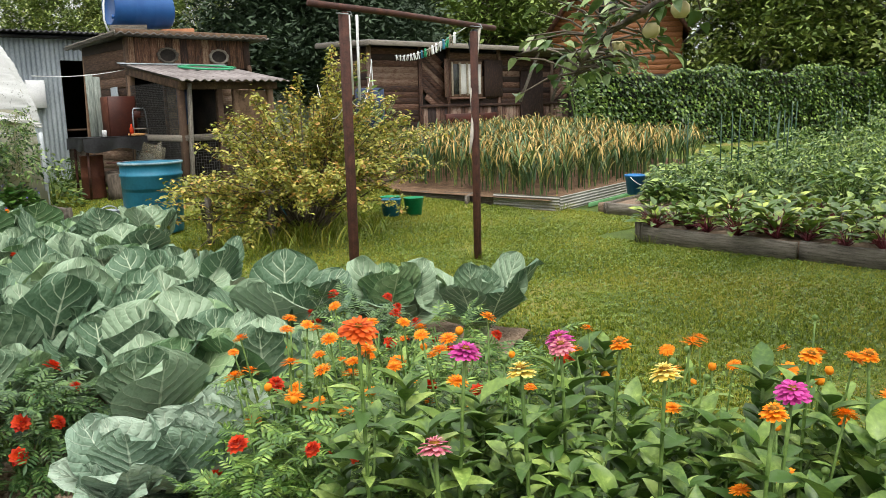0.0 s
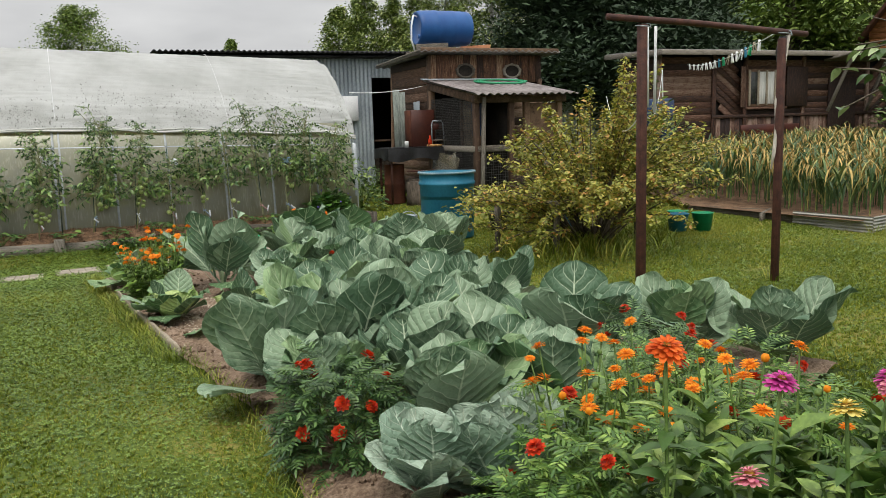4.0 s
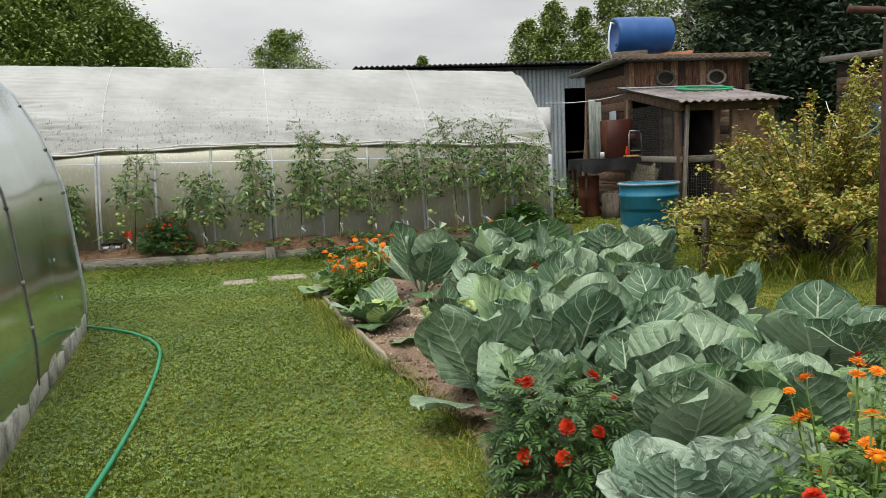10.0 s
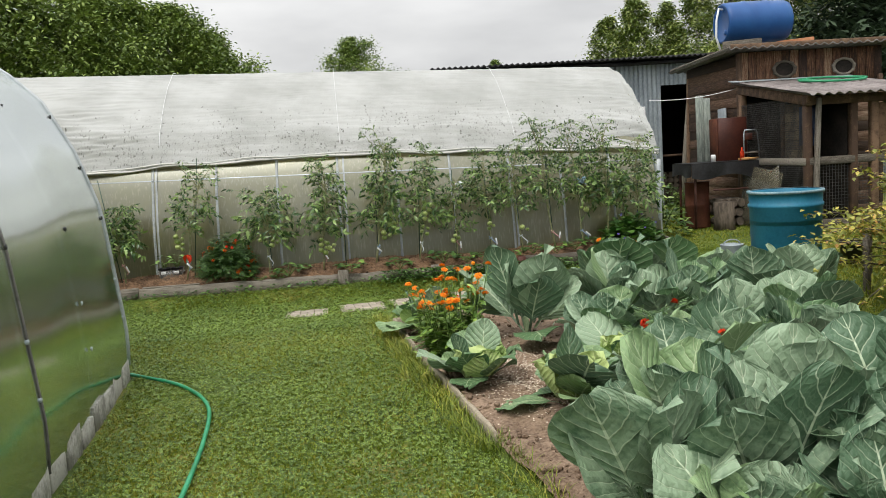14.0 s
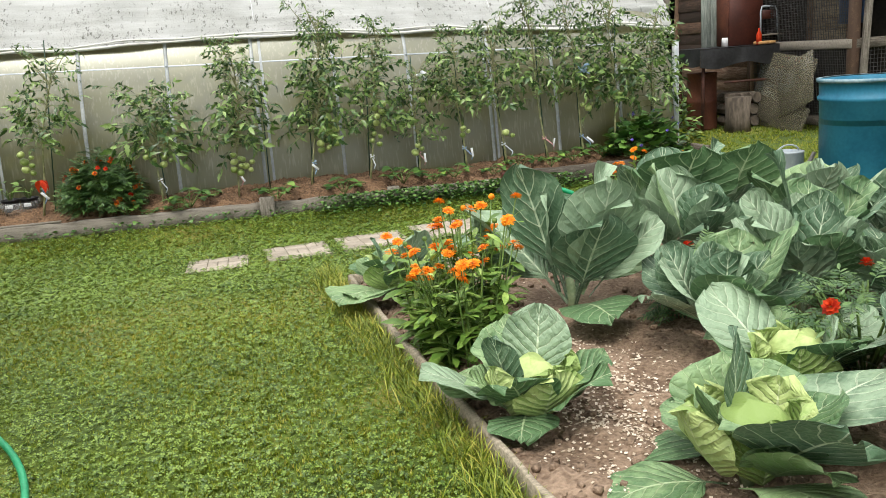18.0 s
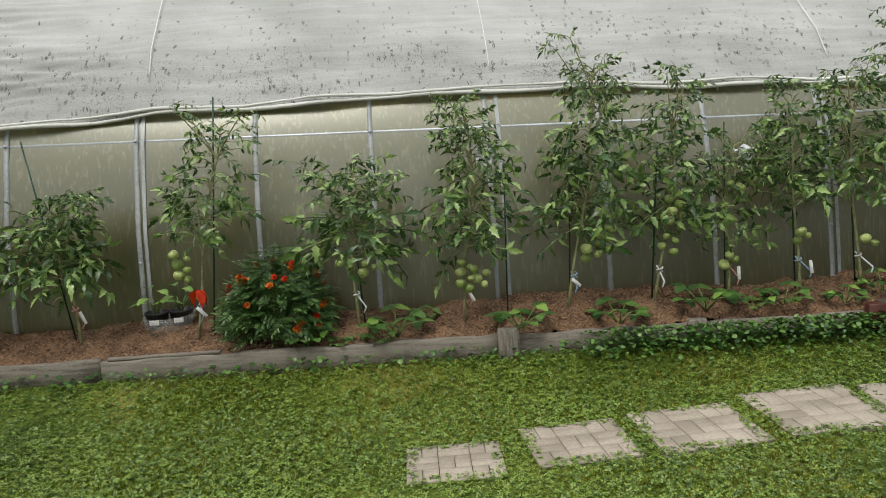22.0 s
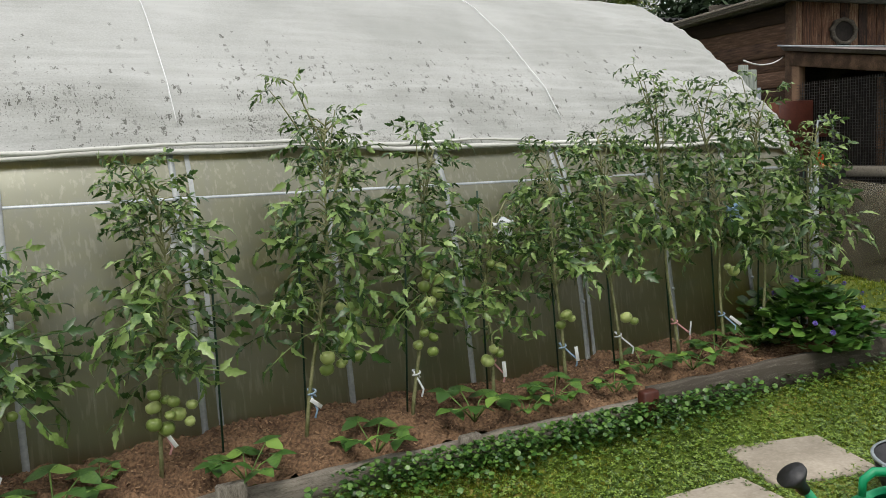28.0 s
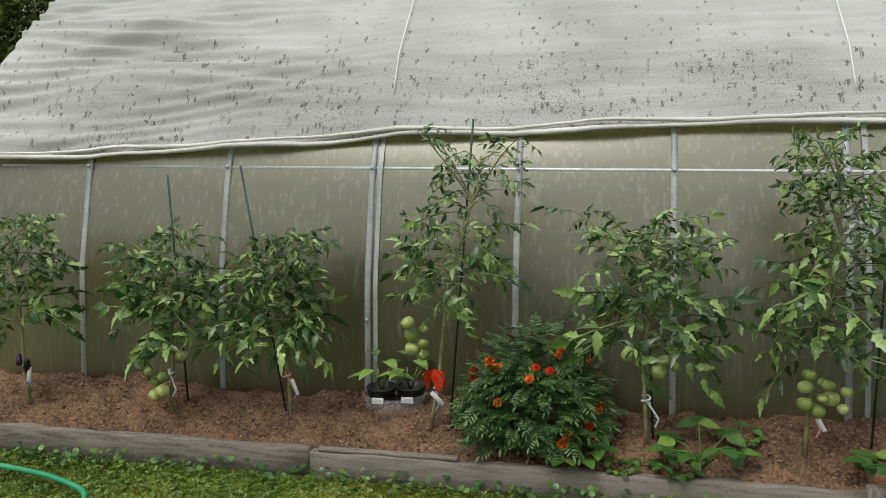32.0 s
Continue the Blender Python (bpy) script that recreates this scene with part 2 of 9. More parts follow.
# ---- materials ----
def material(name, dark, light, scale=8.0, rough=0.7, bump=0.2, fine=60.0, stretch=(1, 1, 1), metal=0.0, island=0.0,
             obrand=0.0, third=None, third_at=0.62, translucent=0.0, fine_mix=0.35, spec=0.4, coords="Object", bump_dist=0.01):
    """Colour and relief from noise at two scales, with change from piece to piece."""
    m = bpy.data.materials.new(name)
    m.use_nodes = True
    N, L = m.node_tree.nodes, m.node_tree.links
    b = N["Principled BSDF"]
    tc, mp = N.new("ShaderNodeTexCoord"), N.new("ShaderNodeMapping")
    mp.inputs["Scale"].default_value = stretch
    L.new(tc.outputs[coords], mp.inputs[0])
    n1, n2 = N.new("ShaderNodeTexNoise"), N.new("ShaderNodeTexNoise")
    n1.inputs["Scale"].default_value, n1.inputs["Detail"].default_value = scale, 4
    n2.inputs["Scale"].default_value, n2.inputs["Detail"].default_value = fine, 3
    L.new(mp.outputs[0], n1.inputs["Vector"])
    L.new(mp.outputs[0], n2.inputs["Vector"])
    mixf = N.new("ShaderNodeMix")
    mixf.inputs[0].default_value = fine_mix
    L.new(n1.outputs[0], mixf.inputs[2])
    L.new(n2.outputs[0], mixf.inputs[3])
    fac = mixf.outputs[0]
    for amount, node, out in ((island, "ShaderNodeNewGeometry", "Random Per Island"), (obrand, "ShaderNodeObjectInfo", "Random")):
        if amount:
            g = N.new(node)
            mr = N.new("ShaderNodeMath")
            mr.operation = "MULTIPLY_ADD"
            mr.inputs[1].default_value, mr.inputs[2].default_value = amount, -amount / 2
            L.new(g.outputs[out], mr.inputs[0])
            ad = N.new("ShaderNodeMath")
            ad.operation = "ADD"
            L.new(fac, ad.inputs[0])
            L.new(mr.outputs[0], ad.inputs[1])
            fac = ad.outputs[0]
    ramp = N.new("ShaderNodeValToRGB")
    e = ramp.color_ramp.elements
    e[0].position, e[1].position = 0.40, 0.61
    e[0].color, e[1].color = (*dark, 1), (*light, 1)
    if third:
        x = e.new(min(0.98, third_at + 0.05))
        x.color = (*third, 1)
        e[1].position = third_at - 0.05
    L.new(fac, ramp.inputs[0])
    L.new(ramp.outputs[0], b.inputs["Base Color"])
    b.inputs["Roughness"].default_value, b.inputs["Metallic"].default_value = rough, metal
    b.inputs["Specular IOR Level"].default_value = spec
    if bump:
        bp = N.new("ShaderNodeBump")
        bp.inputs["Strength"].default_value, bp.inputs["Distance"].default_value = bump, bump_dist
        L.new(mixf.outputs[0], bp.inputs["Height"])
        L.new(bp.outputs[0], b.inputs["Normal"])
    if translucent:
        tr, ms = N.new("ShaderNodeBsdfTranslucent"), N.new("ShaderNodeMixShader")
        L.new(ramp.outputs[0], tr.inputs[0])
        ms.inputs[0].default_value = translucent
        out = N["Material Output"]
        L.new(b.outputs[0], ms.inputs[1])
        L.new(tr.outputs[0], ms.inputs[2])
        L.new(ms.outputs[0], out.inputs[0])
    return m


def leafmat(name, dark, light, third=None, rough=0.55, translucent=0.3, island=0.5, scale=14.0, third_at=0.7, obrand=0.0, bump=0.25):
    return material(name, dark, light, scale, rough - 0.10, bump, 90.0, island=island, third=third, third_at=third_at, translucent=translucent * 0.45,
                    spec=0.5, obrand=obrand)


def emission_free_glass(name, color, rough, alpha_mix):
    """A thin clear sheet: part seen through, part glossy."""
    m = bpy.data.materials.new(name)
    m.use_nodes = True
    N, L = m.node_tree.nodes, m.node_tree.links
    b = N["Principled BSDF"]
    b.inputs["Base Color"].default_value = (*color, 1)
    b.inputs["Roughness"].default_value = rough
    t, ms = N.new("ShaderNodeBsdfTransparent"), N.new("ShaderNodeMixShader")
    ms.inputs[0].default_value = alpha_mix
    L.new(t.outputs[0], ms.inputs[1])
    L.new(b.outputs[0], ms.inputs[2])
    L.new(ms.outputs[0], N["Material Output"].inputs[0])
    return m


grass_mat = leafmat("grass_blades", (0.098, 0.146, 0.008), (0.240, 0.302, 0.020), (0.39, 0.355, 0.058), 0.6, 0.3, 0.4, 0.8, 0.62)
clover_mat = leafmat("clover_leaves", (0.052, 0.105, 0.010), (0.195, 0.290, 0.042), None, 0.5, 0.3, 0.45, 1.2)
lawn_mat = material("lawn_floor", (0.036, 0.060, 0.006), (0.092, 0.134, 0.012), 0.9, 0.95, 0.8, 70.0, third=(0.25, 0.20, 0.055), third_at=0.58, fine_mix=0.4)
soil_mat = material("bare_soil", (0.13, 0.085, 0.055), (0.30, 0.215, 0.15), 5.0, 0.95, 1.0, 60.0, fine_mix=0.5, bump_dist=0.03)
mulch_mat = material("sawdust_mulch", (0.070, 0.040, 0.022), (0.225, 0.135, 0.075), 7.0, 0.97, 1.0, 75.0, fine_mix=0.6, bump_dist=0.02)
chip_mat = material("mulch_chips", (0.09, 0.05, 0.028), (0.30, 0.19, 0.11), 30.0, 0.95, 0.2, 90.0, island=0.8)
crumb_mat = material("pale_shell_crumbs", (0.42, 0.34, 0.25), (0.70, 0.61, 0.50), 30.0, 0.9, 0.2, 90.0, island=0.7)
old_wood = material("weathered_grey_wood", (0.075, 0.064, 0.05), (0.235, 0.21, 0.175), 5.0, 0.9, 0.6, 55.0, (1.5, 14, 14), obrand=0.25, fine_mix=0.5)
old_wood_y = material("weathered_grey_wood_upright", (0.085, 0.073, 0.058), (0.27, 0.245, 0.205), 5.0, 0.9, 0.6, 55.0, (14, 14, 1.5), obrand=0.25, fine_mix=0.5)
pale_wood = material("pale_raw_plank", (0.20, 0.17, 0.12), (0.43, 0.37, 0.28), 5.0, 0.85, 0.4, 50.0, (14, 1.5, 14), fine_mix=0.5)
shed_wood = material("dark_stained_planks", (0.020, 0.010, 0.007), (0.115, 0.054, 0.032), 4.0, 0.75, 0.5, 45.0, (2, 14, 14), obrand=0.4, third=(0.22, 0.15, 0.11), third_at=0.66, fine_mix=0.5)
shed_wood_v = material("dark_stained_upright_planks", (0.018, 0.009, 0.007), (0.108, 0.050, 0.030), 4.0, 0.75, 0.5, 45.0, (14, 14, 2), obrand=0.4, third=(0.24, 0.17, 0.13), third_at=0.63, fine_mix=0.5)
coop_wood = material("worn_reddish_brown_boards", (0.022, 0.011, 0.008), (0.150, 0.068, 0.036), 4.0, 0.8, 0.6, 40.0, (14, 14, 1.6), obrand=0.25, third=(0.30, 0.21, 0.14), third_at=0.62, fine_mix=0.5)
coop_wood_h = material("worn_brown_weatherboards", (0.034, 0.019, 0.012), (0.150, 0.084, 0.052), 4.0, 0.8, 0.6, 40.0, (1.6, 1.6, 14), obrand=0.4, third=(0.24, 0.18, 0.13), third_at=0.7, fine_mix=0.5)
beam_wood = material("old_brown_beams", (0.065, 0.038, 0.024), (0.21, 0.130, 0.080), 4.0, 0.85, 0.5, 45.0, (3, 3, 3), obrand=0.3, fine_mix=0.5)
orange_wood = material("orange_brown_cladding", (0.17, 0.062, 0.020), (0.29, 0.115, 0.040), 4.0, 0.6, 0.3, 45.0, (2, 2, 14), obrand=0.2)
rust_mat = material("rusty_brown_pipe", (0.040, 0.014, 0.010), (0.105, 0.038, 0.024), 12.0, 0.7, 0.4, 90.0, third=(0.17, 0.085, 0.05), third_at=0.72)
rust_red = material("rusted_sheet_metal", (0.07, 0.020, 0.011), (0.15, 0.050, 0.024), 5.0, 0.75, 0.4, 60.0, third=(0.48, 0.31, 0.20), third_at=0.74)
brick_red = material("dark_red_enamel", (0.045, 0.012, 0.008), (0.080, 0.022, 0.013), 4.0, 0.5, 0.2, 50.0)
zinc_mat = material("galvanised_corrugated_sheet", (0.28, 0.32, 0.35), (0.44, 0.49, 0.52), 2.0, 0.5, 0.1, 40.0, (1, 1, 0.5), metal=0.35)
zinc_dark = material("grey_roof_sheet", (0.085, 0.08, 0.075), (0.215, 0.20, 0.19), 3.0, 0.65, 0.2, 40.0, metal=0.1)
roof_dark = material("black_roof_felt", (0.012, 0.012, 0.014), (0.04, 0.04, 0.042), 4.0, 0.8, 0.4, 60.0)
rib_metal = material("galvanised_greenhouse_rib", (0.36, 0.39, 0.41), (0.52, 0.55, 0.57), 6.0, 0.4, 0.1, 60.0, metal=0.4)
dull_rib = material("dull_galvanised_rib", (0.27, 0.29, 0.29), (0.40, 0.42, 0.42), 6.0, 0.5, 0.1, 60.0, metal=0.2)
white_plastic = material("white_plastic", (0.66, 0.67, 0.68), (0.80, 0.81, 0.81), 5.0, 0.45, 0.05, 40.0)
barrel_blue = material("blue_plastic_drum", (0.012, 0.072, 0.245), (0.018, 0.092, 0.285), 3.0, 0.42, 0.08, 40.0, fine_mix=0.2)
bin_blue = material("teal_blue_painted_drum", (0.010, 0.120, 0.205), (0.025, 0.185, 0.29), 3.0, 0.45, 0.1, 40.0, fine_mix=0.25)
navy_mat = material("navy_plastic_drum", (0.008, 0.022, 0.065), (0.018, 0.045, 0.11), 3.0, 0.5, 0.1, 40.0)
can_green = material("bright_green_plastic", (0.004, 0.205, 0.085), (0.010, 0.29, 0.125), 3.0, 0.38, 0.06, 40.0, fine_mix=0.2)
black_plastic = material("black_plastic", (0.012, 0.012, 0.013), (0.032, 0.032, 0.034), 8.0, 0.45, 0.1, 60.0)
hose_mat = material("green_garden_hose", (0.012, 0.20, 0.085), (0.030, 0.30, 0.14), 6.0, 0.4, 0.1, 90.0)
terracotta = material("terracotta_clay", (0.30, 0.115, 0.05), (0.44, 0.20, 0.10), 8.0, 0.85, 0.3, 60.0)
concrete_mat = material("pale_concrete_slab", (0.26, 0.225, 0.178), (0.41, 0.36, 0.295), 4.0, 0.92, 0.5, 70.0, obrand=0.15, third=(0.27, 0.25, 0.18), third_at=0.72)
footing_mat = material("white_concrete_footing", (0.19, 0.185, 0.155), (0.44, 0.43, 0.38), 7.0, 0.92, 0.6, 50.0, obrand=0.2)
cloth_black = material("black_oilcloth", (0.010, 0.010, 0.011), (0.030, 0.030, 0.033), 6.0, 0.5, 0.4, 40.0)
glass_mat = material("dusty_window_glass", (0.020, 0.022, 0.022), (0.065, 0.07, 0.068), 3.0, 0.15, 0.05, 20.0)
curtain_mat = material("pale_curtain", (0.52, 0.52, 0.49), (0.74, 0.74, 0.70), 3.0, 0.9, 0.3, 30.0, (10, 10, 1))
# near-black: the shade of unlit insides is put into the colour
inside_shade = material("dark_interior", (0.010, 0.008, 0.007), (0.028, 0.022, 0.018), 4.0, 0.95, 0.2, 40.0)
stem_mat = material("green_stems", (0.07, 0.13, 0.025), (0.16, 0.25, 0.06), 20.0, 0.6, 0.2, 90.0)
tomstem_mat = material("woody_tomato_stems", (0.16, 0.17, 0.07), (0.30, 0.30, 0.16), 20.0, 0.7, 0.3, 90.0)
stake_mat = material("dark_green_plastic_stake", (0.006, 0.028, 0.016), (0.018, 0.062, 0.032), 10.0, 0.5, 0.2, 90.0)
bark_mat = material("tree_bark", (0.05, 0.04, 0.03), (0.16, 0.13, 0.10), 6.0, 0.95, 1.0, 40.0, (1, 1, 0.3))
birch_bark = material("birch_bark", (0.10, 0.09, 0.08), (0.60, 0.59, 0.56), 5.0, 0.8, 0.5, 20.0, (1, 1, 3))
tomleaf_mat = leafmat("tomato_leaves", (0.034, 0.082, 0.018), (0.180, 0.285, 0.070), (0.26, 0.37, 0.12), 0.44, 0.30, 0.8, 14.0, 0.74)
tomato_mat = material("unripe_tomatoes", (0.20, 0.27, 0.07), (0.42, 0.49, 0.18), 12.0, 0.28, 0.02, 40.0, obrand=0.5)
strawleaf_mat = leafmat("strawberry_leaves", (0.040, 0.105, 0.018), (0.110, 0.215, 0.038), (0.19, 0.32, 0.06), 0.5, 0.25, 0.7)
marleaf_mat = leafmat("marigold_leaves", (0.030, 0.080, 0.020), (0.100, 0.185, 0.048), None, 0.5, 0.22, 0.6)
marleaf2_mat = leafmat("light_marigold_leaves", (0.050, 0.120, 0.018), (0.15, 0.275, 0.048), (0.26, 0.39, 0.08), 0.5, 0.28, 0.6)
calleaf_mat = leafmat("calendula_leaves", (0.085, 0.17, 0.024), (0.20, 0.32, 0.055), (0.30, 0.43, 0.10), 0.55, 0.3, 0.6)
zinleaf_mat = leafmat("zinnia_leaves", (0.048, 0.108, 0.016), (0.190, 0.292, 0.056), (0.36, 0.48, 0.12), 0.55, 0.28, 0.6)
ivy_mat = leafmat("ground_ivy_leaves", (0.028, 0.085, 0.014), (0.100, 0.200, 0.036), None, 0.45, 0.25, 0.7)
hedge_mat = leafmat("hedge_creeper_leaves", (0.022, 0.062, 0.008), (0.090, 0.175, 0.022), (0.19, 0.29, 0.045), 0.5, 0.25, 0.7)
bush_mat = leafmat("yellowing_bush_leaves", (0.190, 0.215, 0.030), (0.540, 0.500, 0.100), (0.50, 0.26, 0.07), 0.6, 0.55, 0.7, 5.0, 0.77)
garlic_mat = leafmat("garlic_leaves", (0.040, 0.088, 0.026), (0.135, 0.210, 0.060), (0.42, 0.35, 0.11), 0.6, 0.25, 0.6, 6.0, 0.74)
garlic_tip = leafmat("dry_garlic_tips", (0.34, 0.22, 0.06), (0.60, 0.42, 0.14), None, 0.7, 0.3, 0.6)
beet_mat = leafmat("beet_leaves", (0.060, 0.118, 0.015), (0.235, 0.320, 0.045), (0.40, 0.47, 0.09), 0.45, 0.25, 0.7)
redstalk_mat = material("dark_red_stalks", (0.08, 0.012, 0.02), (0.18, 0.03, 0.04), 12.0, 0.5, 0.1, 60.0)
potato_mat = leafmat("vegetable_leaves", (0.040, 0.092, 0.015), (0.165, 0.255, 0.052), (0.30, 0.40, 0.10), 0.5, 0.28, 0.7)
tree_mat = leafmat("broadleaf_tree_leaves", (0.085, 0.140, 0.024), (0.225, 0.310, 0.062), (0.31, 0.40, 0.10), 0.7, 0.3, 0.45, 0.7)
birch_mat = leafmat("birch_leaves", (0.090, 0.140, 0.026), (0.255, 0.325, 0.075), (0.36, 0.42, 0.12), 0.55, 0.35, 0.7, 0.8)
pine_mat = leafmat("pine_needles", (0.016, 0.036, 0.015), (0.042, 0.074, 0.032), None, 0.85, 0.12, 0.4, 1.6)
apple_mat = leafmat("apple_tree_leaves", (0.065, 0.120, 0.034), (0.175, 0.260, 0.085), (0.32, 0.40, 0.19), 0.5, 0.3, 0.7)


def petal(name, dark, light):
    return material(name, dark, light, 25.0, 0.6, 0.2, 90.0, island=0.5, translucent=0.25, spec=0.25)


orange_petal = petal("orange_petals", (0.78, 0.215, 0.008), (0.94, 0.37, 0.020))
zinnia_orange = petal("zinnia_orange_petals", (0.56, 0.085, 0.010), (0.80, 0.17, 0.025))
red_petal = petal("scarlet_petals", (0.42, 0.020, 0.006), (0.70, 0.060, 0.012))
magenta_petal = petal("magenta_petals", (0.42, 0.035, 0.22), (0.68, 0.10, 0.40))
pink_petal = petal("pink_petals", (0.56, 0.14, 0.24), (0.78, 0.33, 0.36))
yellow_petal = petal("pale_yellow_petals", (0.72, 0.54, 0.10), (0.86, 0.74, 0.26))
bicolor_petal = petal("gold_edged_red_petals", (0.48, 0.030, 0.008), (0.80, 0.25, 0.02))
seed_eye = petal("flower_eyes", (0.16, 0.08, 0.012), (0.42, 0.24, 0.03))
violet_petal = petal("violet_petals", (0.12, 0.09, 0.40), (0.26, 0.20, 0.62))


def cabbage_material(name, dark, light, vein):
    """Waxy blue-green leaf with a pale midrib and branching veins, drawn on the leaf's own coordinates."""
    m = material(name, dark, light, 9.0, 0.52, 0.35, 45.0, obrand=0.55, translucent=0.12, spec=0.4)
    N, L = m.node_tree.nodes, m.node_tree.links
    ramp = next(n for n in N if n.type == "VALTORGB")
    uvn, sep = N.new("ShaderNodeUVMap"), N.new("ShaderNodeSeparateXYZ")
    L.new(uvn.outputs[0], sep.inputs[0])

    def op(kind, a, b=None, c=None):
        n = N.new("ShaderNodeMath")
        n.operation = kind
        for k, v in enumerate((a, b, c)):
            if v is None:
                continue
            if isinstance(v, (int, float)):
                n.inputs[k].default_value = v
            else:
                L.new(v, n.inputs[k])
        return n.outputs[0]

    wob = N.new("ShaderNodeTexNoise")
    wob.inputs["Scale"].default_value = 4.0
    L.new(uvn.outputs[0], wob.inputs["Vector"])
    u, v = sep.outputs[0], op("ABSOLUTE", op("SUBTRACT", sep.outputs[1], 0.5))
    rib = op("LESS_THAN", v, op("MULTIPLY_ADD", u, -0.022, 0.028))
    side = op("ADD", op("MULTIPLY_ADD", u, 8.0, op("MULTIPLY", v, -5.0)), op("MULTIPLY", wob.outputs[0], 0.9))
    fr = op("ABSOLUTE", op("SUBTRACT", op("FRACT", side), 0.5))
    wide = op("MULTIPLY_ADD", v, -0.10, 0.066)
    lat = op("LESS_THAN", fr, wide)
    vor = N.new("ShaderNodeTexVoronoi")
    vor.feature = "DISTANCE_TO_EDGE"
    vor.inputs["Scale"].default_value = 13.0
    L.new(uvn.outputs[0], vor.inputs["Vector"])
    net = op("MULTIPLY", op("LESS_THAN", vor.outputs["Distance"], 0.030), 0.10)
    allv = op("MAXIMUM", op("MAXIMUM", rib, op("MULTIPLY", lat, 0.75)), net)
    mx = N.new("ShaderNodeMixRGB")
    mx.inputs[2].default_value = (*vein, 1)
    L.new(op("MULTIPLY", allv, 0.80), mx.inputs[0])
    L.new(ramp.outputs[0], mx.inputs[1])
    for lk in list(ramp.outputs[0].links):
        if lk.to_node != mx:
            L.new(mx.outputs[0], lk.to_socket)
    # the blade puffs up between its veins
    bump = next(n for n in N if n.type == "BUMP")
    base = bump.inputs["Height"].links[0].from_socket
    puff = op("SUBTRACT", op("MULTIPLY", op("POWER", fr, 0.5), 1.2), op("MULTIPLY", rib, 0.6))
    L.new(op("ADD", puff, op("MULTIPLY_ADD", base, 0.8, op("MULTIPLY", vor.outputs["Distance"], 0.8))), bump.inputs["Height"])
    bump.inputs["Strength"].default_value, bump.inputs["Distance"].default_value = 0.75, 0.012
    return m


cabbage_mat = cabbage_material("blue_green_cabbage_leaf", (0.085, 0.158, 0.088), (0.262, 0.365, 0.235), (0.58, 0.67, 0.48))
cabbage_low = cabbage_material("green_cabbage_leaf", (0.095, 0.185, 0.078), (0.235, 0.350, 0.165), (0.50, 0.60, 0.36))
cabbage_pale = cabbage_material("pale_mint_cabbage_leaf", (0.19, 0.285, 0.20), (0.34, 0.44, 0.335), (0.60, 0.68, 0.54))
cabbage_heart = cabbage_material("light_green_cabbage_heart", (0.25, 0.36, 0.10), (0.45, 0.55, 0.21), (0.62, 0.69, 0.38))

# ---- ground ----
def smooth(a, b, v):
    t = np.clip((np.asarray(v, dtype=float) - a) / (b - a), 0, 1)
    return t * t * (3 - 2 * t)


def height(x, y):
    """The lawn's height: level, rising a little towards the tomato bed, the coop and the dark shed."""
    x, y = np.asarray(x, dtype=float), np.asarray(y, dtype=float)
    h = 0.10 * smooth(-1.15, -0.78, y) + 0.09 * smooth(5, 8, x) * smooth(-4.5, -1.5, y)
    h = h + 0.14 * smooth(10.5, 16, x) * smooth(-4, 3, y)
    return h


gx = np.concatenate([[-900, -400, -160, -70, -35, -20, -12], np.arange(-8, 22.01, 0.4), [26, 32, 42, 60, 100, 200, 450, 900]])
gy = np.concatenate([[-900, -400, -160, -70, -35, -22], np.arange(-16, -1.59, 0.4), np.arange(-1.2, -0.5, 0.05), np.arange(-0.4, 12.01, 0.4), [16, 24, 40, 70, 130, 300, 900]])
GX, GY = np.meshgrid(gx, gy, indexing="ij")
_near = (np.abs(GX) < 25) & (np.abs(GY) < 20)
GZ = height(GX, GY) + np.where(_near, 0.012 * np.sin(GX * 2.1 + GY) * np.sin(GY * 1.7 - GX * 0.6), 0)
_i, _j = np.meshgrid(np.arange(len(gx) - 1), np.arange(len(gy) - 1), indexing="ij")
_a = (_i * len(gy) + _j).ravel()
solo("ground", (np.stack([GX.ravel(), GY.ravel(), GZ.ravel() - 0.006], 1), np.stack([_a, _a + len(gy), _a + len(gy) + 1, _a + 1], 1)),
     lawn_mat, "mown clover and grass lawn with worn patches", "ground", kind="structure")

# ---- large greenhouse with a fleece cover ----
GH_X0, GH_X1 = -2.2, 5.9
GH_PROFILE = np.array([(-0.23, 0.0), (-0.215, 0.30), (-0.15, 0.80), (0.0, 1.31), (0.10, 1.50), (0.34, 1.83), (0.74, 2.17), (1.10, 2.41), (1.52, 2.615), (1.70, 2.64)])
_d = np.concatenate([[0], np.cumsum(np.linalg.norm(np.diff(GH_PROFILE, axis=0), axis=1))])


def arch(s, out=0.0):
    """Point (y, z) on the greenhouse arch; s from 0 (front foot) over 0.5 (ridge) to 1 (back foot)."""
    s = np.asarray(s, dtype=float)
    q = np.where(s <= 0.5, s, 1 - s) * 2 * _d[-1]
    y, z = np.interp(q, _d, GH_PROFILE[:, 0]), np.interp(q, _d, GH_PROFILE[:, 1])
    n = np.clip(q / _d[-1], 0, 1) * 1.45
    y, z = y - out * np.cos(n), z + out * np.sin(n)
    return np.where(s <= 0.5, y, 3.40 - y), z


def lean(x, z):
    """The frame's ridge drops a little along its length."""
    return z - 0.022 * (x - 1.4) * np.clip(z / 1.3, 0, 1.6)


def s_at_z(z):
    return 0.5 * np.interp(z, GH_PROFILE[:, 1], _d) / _d[-1]


